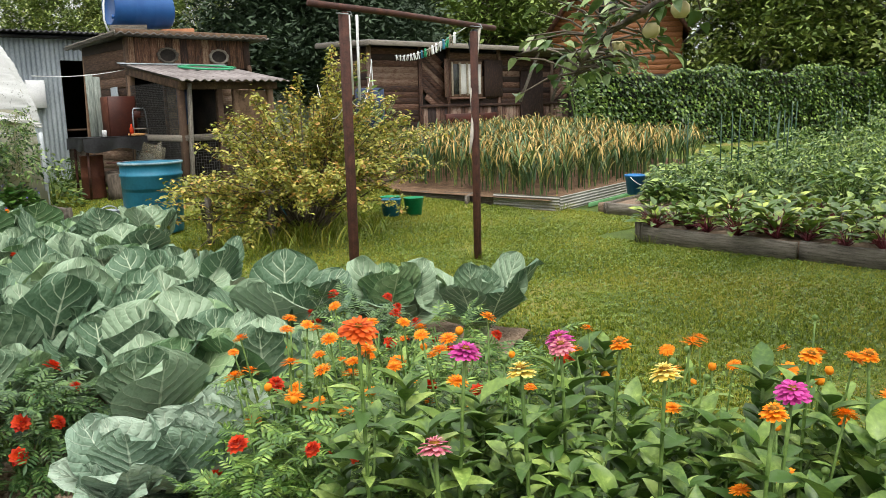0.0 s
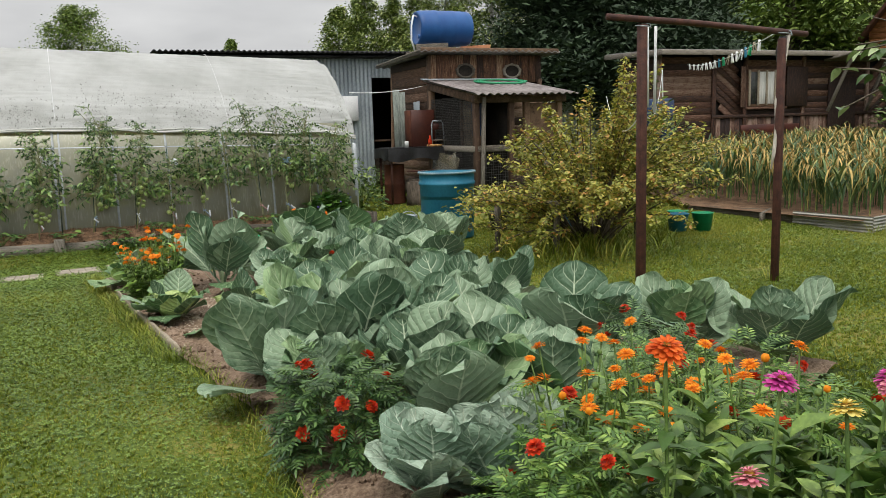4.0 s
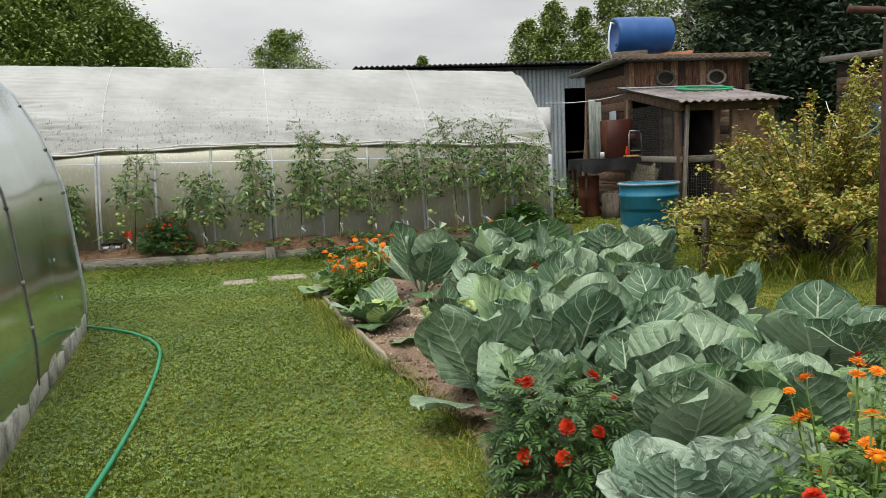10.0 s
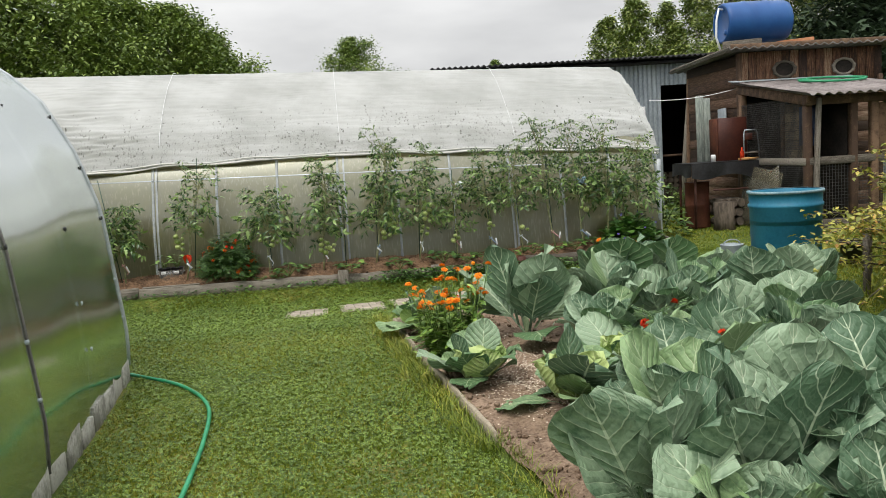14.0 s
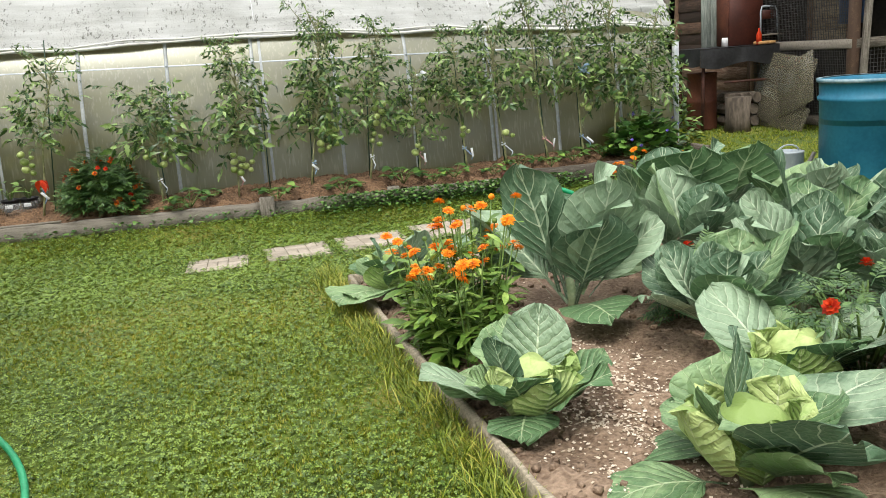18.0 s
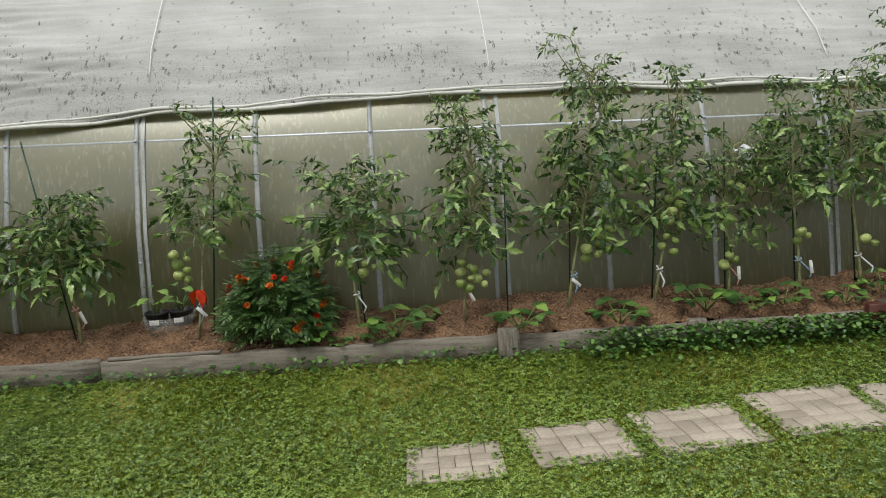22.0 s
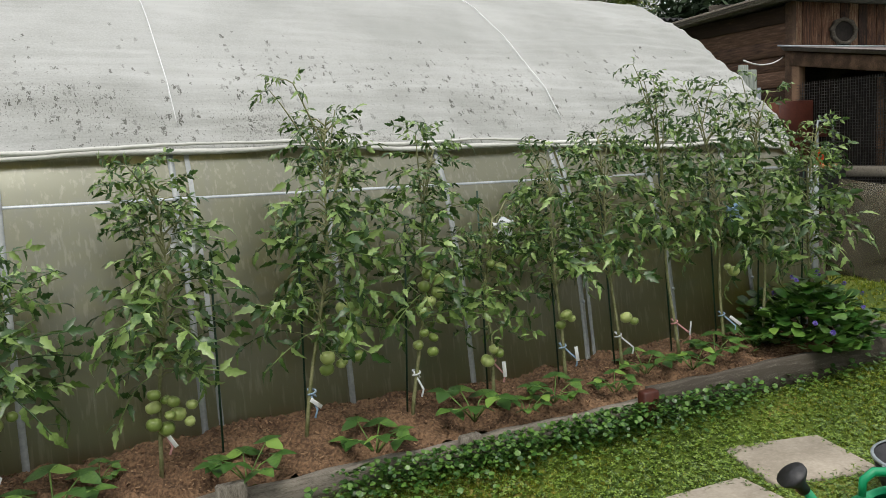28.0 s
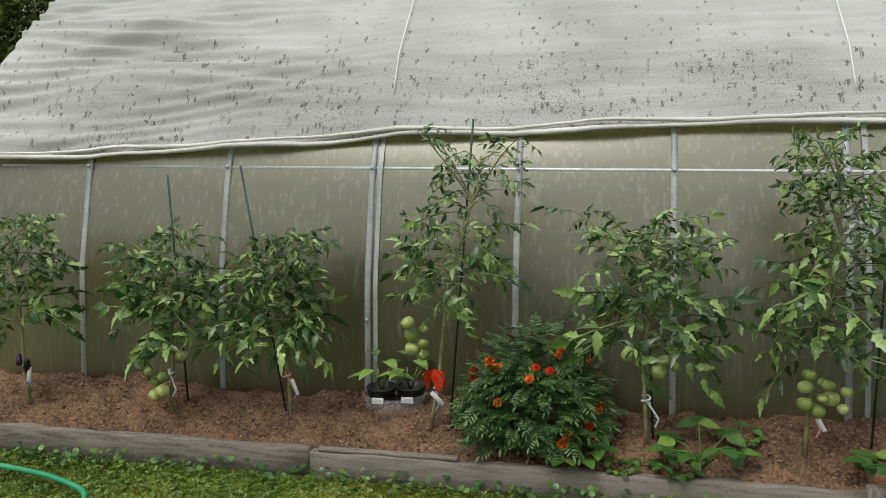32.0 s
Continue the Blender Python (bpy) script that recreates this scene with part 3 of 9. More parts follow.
def polycarbonate(name, tint, rough, streak, haze, sheen, gloss):
    """Hazy twin-wall sheet with fine upright flutes, dirt streaks and a soft sheen."""
    m = bpy.data.materials.new(name)
    m.use_nodes = True
    N, L = m.node_tree.nodes, m.node_tree.links
    b = N["Principled BSDF"]
    tc, mp = N.new("ShaderNodeTexCoord"), N.new("ShaderNodeMapping")
    mp.inputs["Scale"].default_value = (60, 60, 0.35)
    L.new(tc.outputs["Object"], mp.inputs[0])
    n1, n2 = N.new("ShaderNodeTexNoise"), N.new("ShaderNodeTexNoise")
    n1.inputs["Scale"].default_value, n1.inputs["Detail"].default_value = 1.0, 4
    n2.inputs["Scale"].default_value, n2.inputs["Detail"].default_value = 0.9, 4
    L.new(mp.outputs[0], n1.inputs["Vector"])
    L.new(tc.outputs["Object"], n2.inputs["Vector"])
    r1 = N.new("ShaderNodeValToRGB")
    r1.color_ramp.elements[0].position, r1.color_ramp.elements[1].position = 0.55, 0.66
    r1.color_ramp.elements[0].color, r1.color_ramp.elements[1].color = (*tint, 1), (*streak, 1)
    L.new(n1.outputs[0], r1.inputs[0])
    L.new(r1.outputs[0], b.inputs["Base Color"])
    b.inputs["Roughness"].default_value = 0.6
    t, ms, tr, ms2 = N.new("ShaderNodeBsdfTransparent"), N.new("ShaderNodeMixShader"), N.new("ShaderNodeBsdfTranslucent"), N.new("ShaderNodeMixShader")
    gl, ms3, lw, ma = N.new("ShaderNodeBsdfGlossy"), N.new("ShaderNodeMixShader"), N.new("ShaderNodeLayerWeight"), N.new("ShaderNodeMath")
    tr.inputs[0].default_value = (*[min(1, 1.9 * c) for c in tint], 1)
    ms2.inputs[0].default_value = 0.6
    L.new(b.outputs[0], ms2.inputs[1])
    L.new(tr.outputs[0], ms2.inputs[2])
    t.inputs[0].default_value = (0.66, 0.62, 0.34, 1)
    ms.inputs[0].default_value = haze
    L.new(t.outputs[0], ms.inputs[1])
    L.new(ms2.outputs[0], ms.inputs[2])
    # sheen: the twin walls mirror the surroundings softly
    gl.inputs["Roughness"].default_value = rough
    gl.inputs["Color"].default_value = (*gloss, 1)
    lw.inputs[0].default_value = 0.35
    ma.operation, ma.use_clamp = "MULTIPLY_ADD", True
    ma.inputs[1].default_value, ma.inputs[2].default_value = 0.55, sheen
    L.new(lw.outputs["Fresnel"], ma.inputs[0])
    L.new(ma.outputs[0], ms3.inputs[0])
    L.new(ms.outputs[0], ms3.inputs[1])
    L.new(gl.outputs[0], ms3.inputs[2])
    L.new(ms3.outputs[0], N["Material Output"].inputs[0])
    bp = N.new("ShaderNodeBump")
    bp.inputs["Strength"].default_value, bp.inputs["Distance"].default_value = 0.15, 0.004
    L.new(n1.outputs[0], bp.inputs["Height"])
    L.new(bp.outputs[0], b.inputs["Normal"])
    L.new(bp.outputs[0], gl.inputs["Normal"])
    return m


poly_mat = polycarbonate("hazy_polycarbonate", (0.170, 0.155, 0.050), 0.30, (0.52, 0.49, 0.34), 0.52, 0.125, (0.84, 0.86, 0.76))
poly2_mat = polycarbonate("clean_polycarbonate", (0.155, 0.205, 0.145), 0.13, (0.20, 0.24, 0.18), 0.62, 0.22, (0.90, 0.95, 0.96))
inside_mat = material("greenhouse_soil", (0.05, 0.035, 0.02), (0.11, 0.08, 0.05), 3.0, 0.95, 0.5, 40.0)
inleaf_mat = leafmat("greenhouse_plants", (0.030, 0.044, 0.010), (0.085, 0.100, 0.022), None, 0.6, 0.2, 0.7)

greenhouse = thing("greenhouse", "long arched polycarbonate greenhouse under a white fleece cover", "greenhouse", (0, 0, 0))
JOINTS = [-2.2, 0.0, 2.13, 4.12, 5.9]
for a, b in zip(JOINTS[:-1], JOINTS[1:]):
    V, F, UV = grid_np(lambda u, v: (a + (b - a) * u, arch(v)[0], lean(a + (b - a) * u, arch(v)[1])), 6, 40)
    part("panel", (V, F), poly_mat, greenhouse)
RIBS = [-1.58, -0.77, 0.0, 0.71, 1.4, 2.1, 2.78, 3.42, 4.12, 4.74, 5.35]
for x in RIBS:
    if GH_X0 < x < GH_X1:
        s = np.linspace(0.02, 0.98, 41)
        y, z = arch(s, -0.012)
        wide = 0.014
        V = []
        for dx, o in ((-wide, -0.020), (-wide, 0.005), (wide, 0.005), (wide, -0.020)):
            yy, zz = arch(s, o)
            V.append(np.stack([np.full(41, x + dx), yy, lean(x, zz)], 1))
        V = np.concatenate(V)
        i = np.arange(40)
        F = np.concatenate([np.stack([r * 41 + i, r * 41 + i + 1, ((r + 1) % 4) * 41 + i + 1, ((r + 1) % 4) * 41 + i], 1) for r in range(4)])
        part("rib", (V, F), dull_rib, greenhouse)
for x in JOINTS[1:-1]:
    s = np.linspace(0.02, 0.26, 20)
    y, z = arch(s, 0.006)
    V = np.concatenate([np.stack([np.full(20, x + dx), y, lean(x, z)], 1) for dx in (0.03, 0.052)])
    i = np.arange(19)
    part("joint_strip", (V, np.stack([i, i + 1, i + 21, i + 20], 1)), dull_rib, greenhouse, "pale strip over the sheet joint")
for z in (1.31, 0.45):
    s = s_at_z(z)
    y = float(arch(s, 0.008)[0])
    pts = [(x, y, float(lean(x, z))) for x in (GH_X0 + 0.05, 1.0, 3.0, GH_X1 - 0.03)]
    if z > 1:
        part("purlin", tube_np([(q[0], q[1] + 0.026, q[2]) for q in pts], 0.012, 6), rib_metal, greenhouse, "pale horizontal purlin")
for x in RIBS:
    for z in (0.62, 1.31):
        y, zz = arch(s_at_z(z), 0.012)
        part("screw", (lambda q: (q[0] @ rotx(math.pi / 2).T, q[1]))(lathe_np([(0.0, 0.006), (0.010, 0.005), (0.011, 0.0)], 8)), zinc_mat, greenhouse,
             at=(x, float(y) - 0.002, float(lean(x, zz))))
# end wall, with a door frame, on the coop's side
for x in (GH_X0 + 0.01, GH_X1 - 0.01):
    s = np.linspace(0, 1, 41)
    y, z = arch(s, -0.02)
    V = np.concatenate([[(x, 1.70, 0.0)], np.stack([np.full(41, x), y, lean(x, z)], 1)])
    part("end_panel", (V, np.array([[0, i + 1, i + 2] for i in range(40)])), poly_mat, greenhouse, smooth=False)
part("corner_post", box_np((0.05, 0.05, 1.2), (GH_X1, -0.16, 0.62), None, 0.005), rib_metal, greenhouse)

# the white fleece, wrinkled, sagging at its hem
HEM = [(-2.4, 1.40), (-0.9, 1.43), (0.07, 1.475), (2.2, 1.50), (4.3, 1.425), (5.95, 1.345)]


def fleece(u, v):
    x = -2.32 + (5.99 + 2.32) * u
    zh = np.interp(x, [h[0] for h in HEM], [h[1] for h in HEM]) + 0.022 * (x - 1.4)
    s0 = s_at_z(zh)
    s = s0 + (1 - 2 * s0) * v
    sag = 0.028 + 0.010 * np.sin(x * 7.3 + np.sin(v * 19) * 1.5) * np.exp(-v * 6) + 0.0035 * np.sin(v * 150 + x * 2.3 + 2 * np.sin(x * 3.1)) * np.exp(-v * 4)
    left, right = smooth(0.2, -1.9, x), smooth(4.6, 5.7, x)
    sag = sag + left * (0.016 + 0.024 * np.sin(v * 75 + x * 3.4 + 1.8 * np.sin(x * 2.3 + v * 9)) + 0.022 * np.sin(v * 48 - x * 3.1)) * np.exp(-((v - 0.12) / 0.17) ** 2)
    sag = sag + right * 0.03 * np.sin(v * 55 + x * 5.0 + np.sin(x * 3)) ** 3 * np.exp(-v * 2.2)
    w1 = np.sin(v * 250 + x * 4.0 + 2.6 * np.sin(x * 1.3 + v * 17)) * (0.5 + 0.5 * np.sin(x * 2.3 + v * 29))
    w2 = np.sin(v * 395 - x * 6.5 + 2.2 * np.sin(x * 2.1 - v * 23)) * (0.5 + 0.5 * np.sin(x * 3.7 - v * 41 + 1))
    sag = sag + (0.0016 + 0.014 * left * np.exp(-((v - 0.12) / 0.20) ** 2) + 0.004 * right * np.exp(-v * 3)) * (w1 + 0.7 * w2)
    sag = sag + 0.003 * np.sin(x * 31 + v * 40) * np.sin(v * 83 - x * 11)
    y, z = arch(s, 1.0)
    y0, z0 = arch(s, 0.0)
    y, z = y0 + (y - y0) * sag, z0 + (z - z0) * sag
    dr = np.where(x > 5.9, 0.05, 0)
    return x, y, lean(x, z) - dr


def fleece_material():
    m = material("white_spunbond_fleece", (0.435, 0.445, 0.43), (0.575, 0.585, 0.575), 1.6, 0.92, 0.55, 120.0, (1, 1, 1), translucent=0.30, bump_dist=0.006)
    N, L = m.node_tree.nodes, m.node_tree.links
    ramp = next(n for n in N if n.type == "VALTORGB")
    uvn = N.new("ShaderNodeUVMap")
    mp = N.new("ShaderNodeMapping")
    mp.inputs["Scale"].default_value = (400, 115, 1)
    L.new(uvn.outputs[0], mp.inputs[0])
    vor = N.new("ShaderNodeTexVoronoi")
    vor.inputs["Scale"].default_value = 1.0
    L.new(mp.outputs[0], vor.inputs["Vector"])
    big, mp2 = N.new("ShaderNodeTexNoise"), N.new("ShaderNodeMapping")
    mp2.inputs["Scale"].default_value = (14, 10, 1)
    L.new(uvn.outputs[0], mp2.inputs[0])
    L.new(mp2.outputs[0], big.inputs["Vector"])
    big.inputs["Scale"].default_value, big.inputs["Detail"].default_value = 1.0, 3
    sep = N.new("ShaderNodeSeparateXYZ")
    L.new(uvn.outputs[0], sep.inputs[0])

    def op(kind, a, b=None, c=None):
        n = N.new("ShaderNodeMath")
        n.operation = kind
        n.use_clamp = kind == "MULTIPLY_ADD"
        for k, v in enumerate((a, b, c)):
            if v is None:
                continue
            if isinstance(v, (int, float)):
                n.inputs[k].default_value = v
            else:
                L.new(v, n.inputs[k])
        return n.outputs[0]

    # mould specks: small, sparse, thicker in the lowest third of the sheet
    rough, add = N.new("ShaderNodeTexNoise"), N.new("ShaderNodeVectorMath")
    rough.inputs["Scale"].default_value, rough.inputs["Detail"].default_value = 2.2, 3
    L.new(mp.outputs[0], rough.inputs["Vector"])
    add.operation = "MULTIPLY_ADD"
    L.new(rough.outputs["Color"], add.inputs[0])
    add.inputs[1].default_value = (1.5, 1.8, 0)
    L.new(mp.outputs[0], add.inputs[2])
    L.new(add.outputs[0], vor.inputs["Vector"])
    rgb = N.new("ShaderNodeSeparateColor")
    L.new(vor.outputs["Color"], rgb.inputs[0])
    low = op("MULTIPLY_ADD", sep.outputs[1], -4.2, 1.0)
    share = op("MULTIPLY", op("MULTIPLY_ADD", big.outputs[0], 1.9, -0.50), low)
    chosen = op("LESS_THAN", rgb.outputs[0], share)
    speck = op("MULTIPLY", chosen, op("LESS_THAN", vor.outputs["Distance"], op("MULTIPLY_ADD", rgb.outputs[1], 0.45, 0.14)))
    # each speck is broken up; finer ones lie between
    frag, mp5 = N.new("ShaderNodeTexNoise"), N.new("ShaderNodeMapping")
    mp5.inputs["Scale"].default_value = (1100, 330, 1)
    L.new(uvn.outputs[0], mp5.inputs[0])
    L.new(mp5.outputs[0], frag.inputs["Vector"])
    frag.inputs["Scale"].default_value, frag.inputs["Detail"].default_value = 1.0, 2
    speck = op("MULTIPLY", speck, op("GREATER_THAN", frag.outputs[0], 0.43))
    fine = op("MULTIPLY", op("GREATER_THAN", op("ADD", frag.outputs[0], op("MULTIPLY", share, 0.28)), 0.735), 0.8)
    speck = op("MAXIMUM", speck, fine)
    grime = op("MULTIPLY", op("MULTIPLY_ADD", big.outputs[0], 1.6, -0.6), op("MULTIPLY_ADD", sep.outputs[1], -9.0, 0.95))
    mx, mx2 = N.new("ShaderNodeMixRGB"), N.new("ShaderNodeMixRGB")
    mx.inputs[2].default_value = (0.10, 0.10, 0.085, 1)
    mx2.inputs[2].default_value = (0.33, 0.33, 0.29, 1)
    L.new(op("MULTIPLY", speck, op("MULTIPLY_ADD", rgb.outputs[2], 0.50, 0.36)), mx.inputs[0])
    L.new(op("MULTIPLY", grime, 0.95), mx2.inputs[0])
    L.new(ramp.outputs[0], mx2.inputs[1])
    L.new(mx2.outputs[0], mx.inputs[1])
    for lk in list(ramp.outputs[0].links):
        if lk.to_node != mx2:
            L.new(mx.outputs[0], lk.to_socket)
    # fine wrinkles running along the sheet
    wr, mp3, bump = N.new("ShaderNodeTexNoise"), N.new("ShaderNodeMapping"), next(n for n in N if n.type == "BUMP")
    mp3.inputs["Scale"].default_value = (30, 95, 1)
    L.new(uvn.outputs[0], mp3.inputs[0])
    L.new(mp3.outputs[0], wr.inputs["Vector"])
    wr.inputs["Scale"].default_value, wr.inputs["Detail"].default_value = 1.0, 5
    L.new(wr.outputs[0], bump.inputs["Height"])
    bump.inputs["Strength"].default_value, bump.inputs["Distance"].default_value = 0.5, 0.014
    return m


fleece_mat = fleece_material()
hem_mat = material("rolled_white_hem", (0.50, 0.50, 0.47), (0.70, 0.70, 0.67), 3.0, 0.9, 0.3, 40.0, (1, 4, 4))
V, F, UV = grid_np(fleece, 240, 330)
cover = solo("fleece_cover", (V, F, UV), fleece_mat, "white fleece sheet, mould-specked, draped over the greenhouse", "cover", uv=True)
hem_u = np.linspace(0, 1, 120)
hx, hy, hz = fleece(hem_u, np.zeros(120))
for k, (off, r) in enumerate(((0.0, 0.009), (0.026, 0.006))):
    pts = np.stack([hx, hy - 0.008, hz + off + 0.006 * np.sin(hx * 5 + k * 2)], 1)
    part("hem", tube_np(pts, r + 0.005 * np.abs(np.sin(hx * 2.3 + k)), 8), hem_mat, cover)
for x in (0.07, 2.15, 4.25):
    s = np.linspace(0.5, 0.24, 24)
    y, z = arch(s, 0.05)
    pts = [(x - 0.05 + 0.05 * i / 23, float(a), float(lean(x, b))) for i, (a, b) in enumerate(zip(y, z))]
    solo("rope", tube_np(pts, 0.003, 6), white_plastic, "thin white cord holding down the fleece cover", "rope", group="cords over the greenhouse cover")

# plants and soil inside, seen blurred through the sheets
solo("greenhouse_bed", box_np((7.9, 3.6, 0.25), (1.85, 1.70, 0.13), None, 0.02), inside_mat, "dark soil bed inside the greenhouse", "soil", kind="structure")
_s = Soup()
LV, LF = np.array([[0, 0, 0], [0.5, 0.22, 0.04], [1, 0, -0.1], [0.5, -0.22, 0.04]]), np.array([[0, 3, 2, 1]])
_n1 = 2600
_P = np.stack([rng.uniform(-2.0, 5.7, _n1), rng.uniform(0.30, 3.1, _n1), 0.25 + rng.beta(1.1, 2.2, _n1) * 1.05], 1)
_s.scatter(LV, LF, poses4(_P, rng.uniform(0, 6.28, _n1), rng.uniform(-0.6, 0.6, _n1), rng.uniform(-0.6, 0.6, _n1), rng.uniform(0.08, 0.2, _n1)))
solo("greenhouse_plants", _s, inleaf_mat, "dense green plants growing inside the greenhouse", "plants", kind="stuff")

# ---- tomato bed in front of the greenhouse ----
BED_Y = -0.73


def plank_np(length, high, thick, seed=0.0):
    """A worn plank along x, a little warped, with chamfered edges."""
    n = max(4, int(length / 0.12))
    V, F = [], []
    prof = [(-thick / 2, 0.0), (-thick / 2, high - 0.006), (-thick / 2 + 0.006, high), (thick / 2 - 0.006, high), (thick / 2, high - 0.006), (thick / 2, 0.0)]
    xs = np.linspace(-length / 2, length / 2, n)
    for i, x in enumerate(xs):
        for k, (y, z) in enumerate(prof):
            w = 0.004 * math.sin(x * 9 + seed * 3 + k) + 0.003 * math.sin(x * 23 + seed)
            V.append((x, y + 0.4 * w, z + (w if z > 0.02 else 0)))
    m = len(prof)
    k = np.arange(m)
    Q = np.concatenate([np.stack([i * m + k, i * m + (k + 1) % m, (i + 1) * m + (k + 1) % m, (i + 1) * m + k], 1) for i in range(n - 1)])
    return np.array(V), [Q, np.array([np.arange(m)[::-1], (n - 1) * m + np.arange(m)])]


bed = thing("raised_bed", "long raised bed of weathered grey planks before the greenhouse", "raised bed", (0, 0, 0))
for i, (a, b, z) in enumerate(((-4.2, -1.9, 0.215), (-1.9, -0.08, 0.225), (-0.08, 2.08, 0.215), (2.08, 4.10, 0.205), (4.10, 5.98, 0.255))):
    part("plank", plank_np(b - a - 0.01, z - 0.04, 0.045, i), old_wood, bed, at=((a + b) / 2, BED_Y + 0.004 * (i % 2), 0.04))
part("plank", plank_np(0.75, 0.25, 0.045, 9), old_wood, bed, at=(5.96, -0.36, 0.04), rot=(0, 0, math.pi / 2))
part("top_batten", box_np((0.60, 0.03, 0.016), (0.26, BED_Y, 0.224), None, 0.003), old_wood, bed)
part("post", box_np((0.115, 0.05, 0.25), (2.10, BED_Y - 0.045, 0.135), None, 0.008), old_wood_y, bed, "short grey upright post")
part("post", box_np((0.10, 0.05, 0.22), (3.11, BED_Y - 0.04, 0.13), rotz(0.05), 0.008), old_wood_y, bed, "short grey upright post")
part("post", box_np((0.09, 0.06, 0.23), (4.07, BED_Y - 0.04, 0.145), None, 0.008), brick_red, bed, "short rust-red post")
part("post", box_np((0.06, 0.06, 0.30), (5.96, BED_Y - 0.01, 0.16), None, 0.008), old_wood_y, bed, "grey corner post")


def bed_top(x, y):
    """Height of the crumbly mulch."""
    x, y = np.asarray(x, dtype=float), np.asarray(y, dtype=float)
    w = np.clip((y - BED_Y) / 0.5, 0, 1)
    return 0.185 + 0.10 * np.sin(w * math.pi * 0.55) + 0.018 * np.sin(x * 3.1) * w + 0.012 * np.sin(x * 11 + y * 17) * np.sin(y * 23 - x * 5) + 0.008 * np.sin(x * 37 + y * 41)


V, F, UV = grid_np(lambda u, v: (-4.2 + 10.14 * u, BED_Y + 0.02 + 0.55 * v, bed_top(-4.2 + 10.14 * u, BED_Y + 0.02 + 0.55 * v)), 700, 40)
V[:, 2] += rng.normal(0, 0.006, len(V)) + 0.012 * np.sin(V[:, 0] * 23 + 3 * np.sin(V[:, 1] * 19)) * np.sin(V[:, 1] * 31 + 2 * np.sin(V[:, 0] * 7))
solo("mulch", (V, F), mulch_mat, "reddish-brown crumbly sawdust mulch filling the raised bed", "mulch", kind="stuff")
_s = Soup()
CV, CF = box_np((1, 0.35, 0.25))
_n1 = 5200
_x, _y = rng.uniform(-2.3, 5.9, _n1), rng.uniform(BED_Y + 0.03, -0.2, _n1)
_s.scatter(CV, CF, poses4(np.stack([_x, _y, bed_top(_x, _y) + 0.002], 1), rng.uniform(0, 6.28, _n1), rng.uniform(-0.5, 0.5, _n1), rng.uniform(0, 3, _n1), rng.uniform(0.006, 0.020, _n1)))
solo("wood_chips", _s, chip_mat, "loose brown wood chips on the mulch", "chips", kind="stuff", smooth=False)

# ---- small greenhouse beside the path ----
near = thing("small_greenhouse", "arched clear polycarbonate greenhouse on white concrete blocks", "greenhouse", (0.64, -3.75, 0), math.atan2(-3.31, 0.355) + math.pi)
# local x runs away from the path's far end, local y out to the lawn side is negative
NP = np.array([(0.0, 0.10), (0.012, 0.31), (-0.02, 0.68), (-0.07, 1.2), (-0.20, 1.62), (-0.37, 1.96), (-0.58, 2.17), (-0.95, 2.40), (-1.35, 2.48)])
_d2 = np.concatenate([[0], np.cumsum(np.linalg.norm(np.diff(NP, axis=0), axis=1))])


def arch2(s):
    q = np.where(s <= 0.5, s, 1 - s) * 2 * _d2[-1]
    y, z = np.interp(q, _d2, NP[:, 0]), np.interp(q, _d2, NP[:, 1])
    return np.where(s <= 0.5, y, -2.7 - y), z


def near_point(x, y, z):
    """x metres along from the far end towards the walk's start; y out over the lawn."""
    return np.stack([-np.asarray(x) + 0 * np.asarray(y), -np.asarray(y) + 0 * np.asarray(x), np.asarray(z) + 0 * np.asarray(x)], -1)


for a, b in ((0.0, 2.1), (2.1, 4.2), (4.2, 6.3), (6.3, 8.4)):
    V, F, UV = grid_np(lambda u, v: (a + (b - a) * u, arch2(v)[0], arch2(v)[1]), 8, 48)
    bulge = 0.012 * np.sin((V[:, 0] - a) / 2.1 * math.pi * 3) * np.sin(V[:, 2] * 3)
    V[:, 1] += bulge
    part("panel", (near_point(V[:, 0], V[:, 1], V[:, 2]), F), poly2_mat, near)
for x in (0.02, 1.05, 2.1, 3.15, 4.2, 5.25, 6.3, 7.35, 8.38):
    s = np.linspace(0.0, 1.0, 49)
    y, z = arch2(s)
    part("rib", tube_np(near_point(np.full(49, x), y - 0.03 * np.sign(0.5 - s), z - 0.02), 0.011, 6), rib_metal, near)
    if x in (2.1, 4.2, 6.3):
        pts = near_point(np.full(49, x), y + 0.004 * np.sign(0.5 - s), z + 0.003)
        part("joint_strip", tube_np(pts, 0.006, 5), zinc_dark, near)
    for zz in (0.45, 0.72, 1.15, 1.5, 1.85):
        yy = np.interp(zz, NP[:, 1], NP[:, 0])
        part("screw", (lambda q: (q[0] @ rotx(math.pi / 2).T, q[1]))(lathe_np([(0.0, 0.010), (0.012, 0.008), (0.014, 0.0)], 8)), black_plastic if zz > 1 else zinc_mat, near,
             at=tuple(near_point(x if x > 0.1 else 0.05, yy, zz)))
s = np.linspace(0, 1, 49)
y, z = arch2(s)
for x in (0.0, 8.4):
    V = np.concatenate([near_point(np.array([x]), np.array([-1.35]), np.array([0.1])), near_point(np.full(49, x), y, z)])
    part("end_panel", (V, np.array([[0, i + 1, i + 2] for i in range(48)])), poly2_mat, near, smooth=False)
    part("edge_trim", tube_np(near_point(np.full(49, x), y, z), 0.013, 6), rib_metal, near)
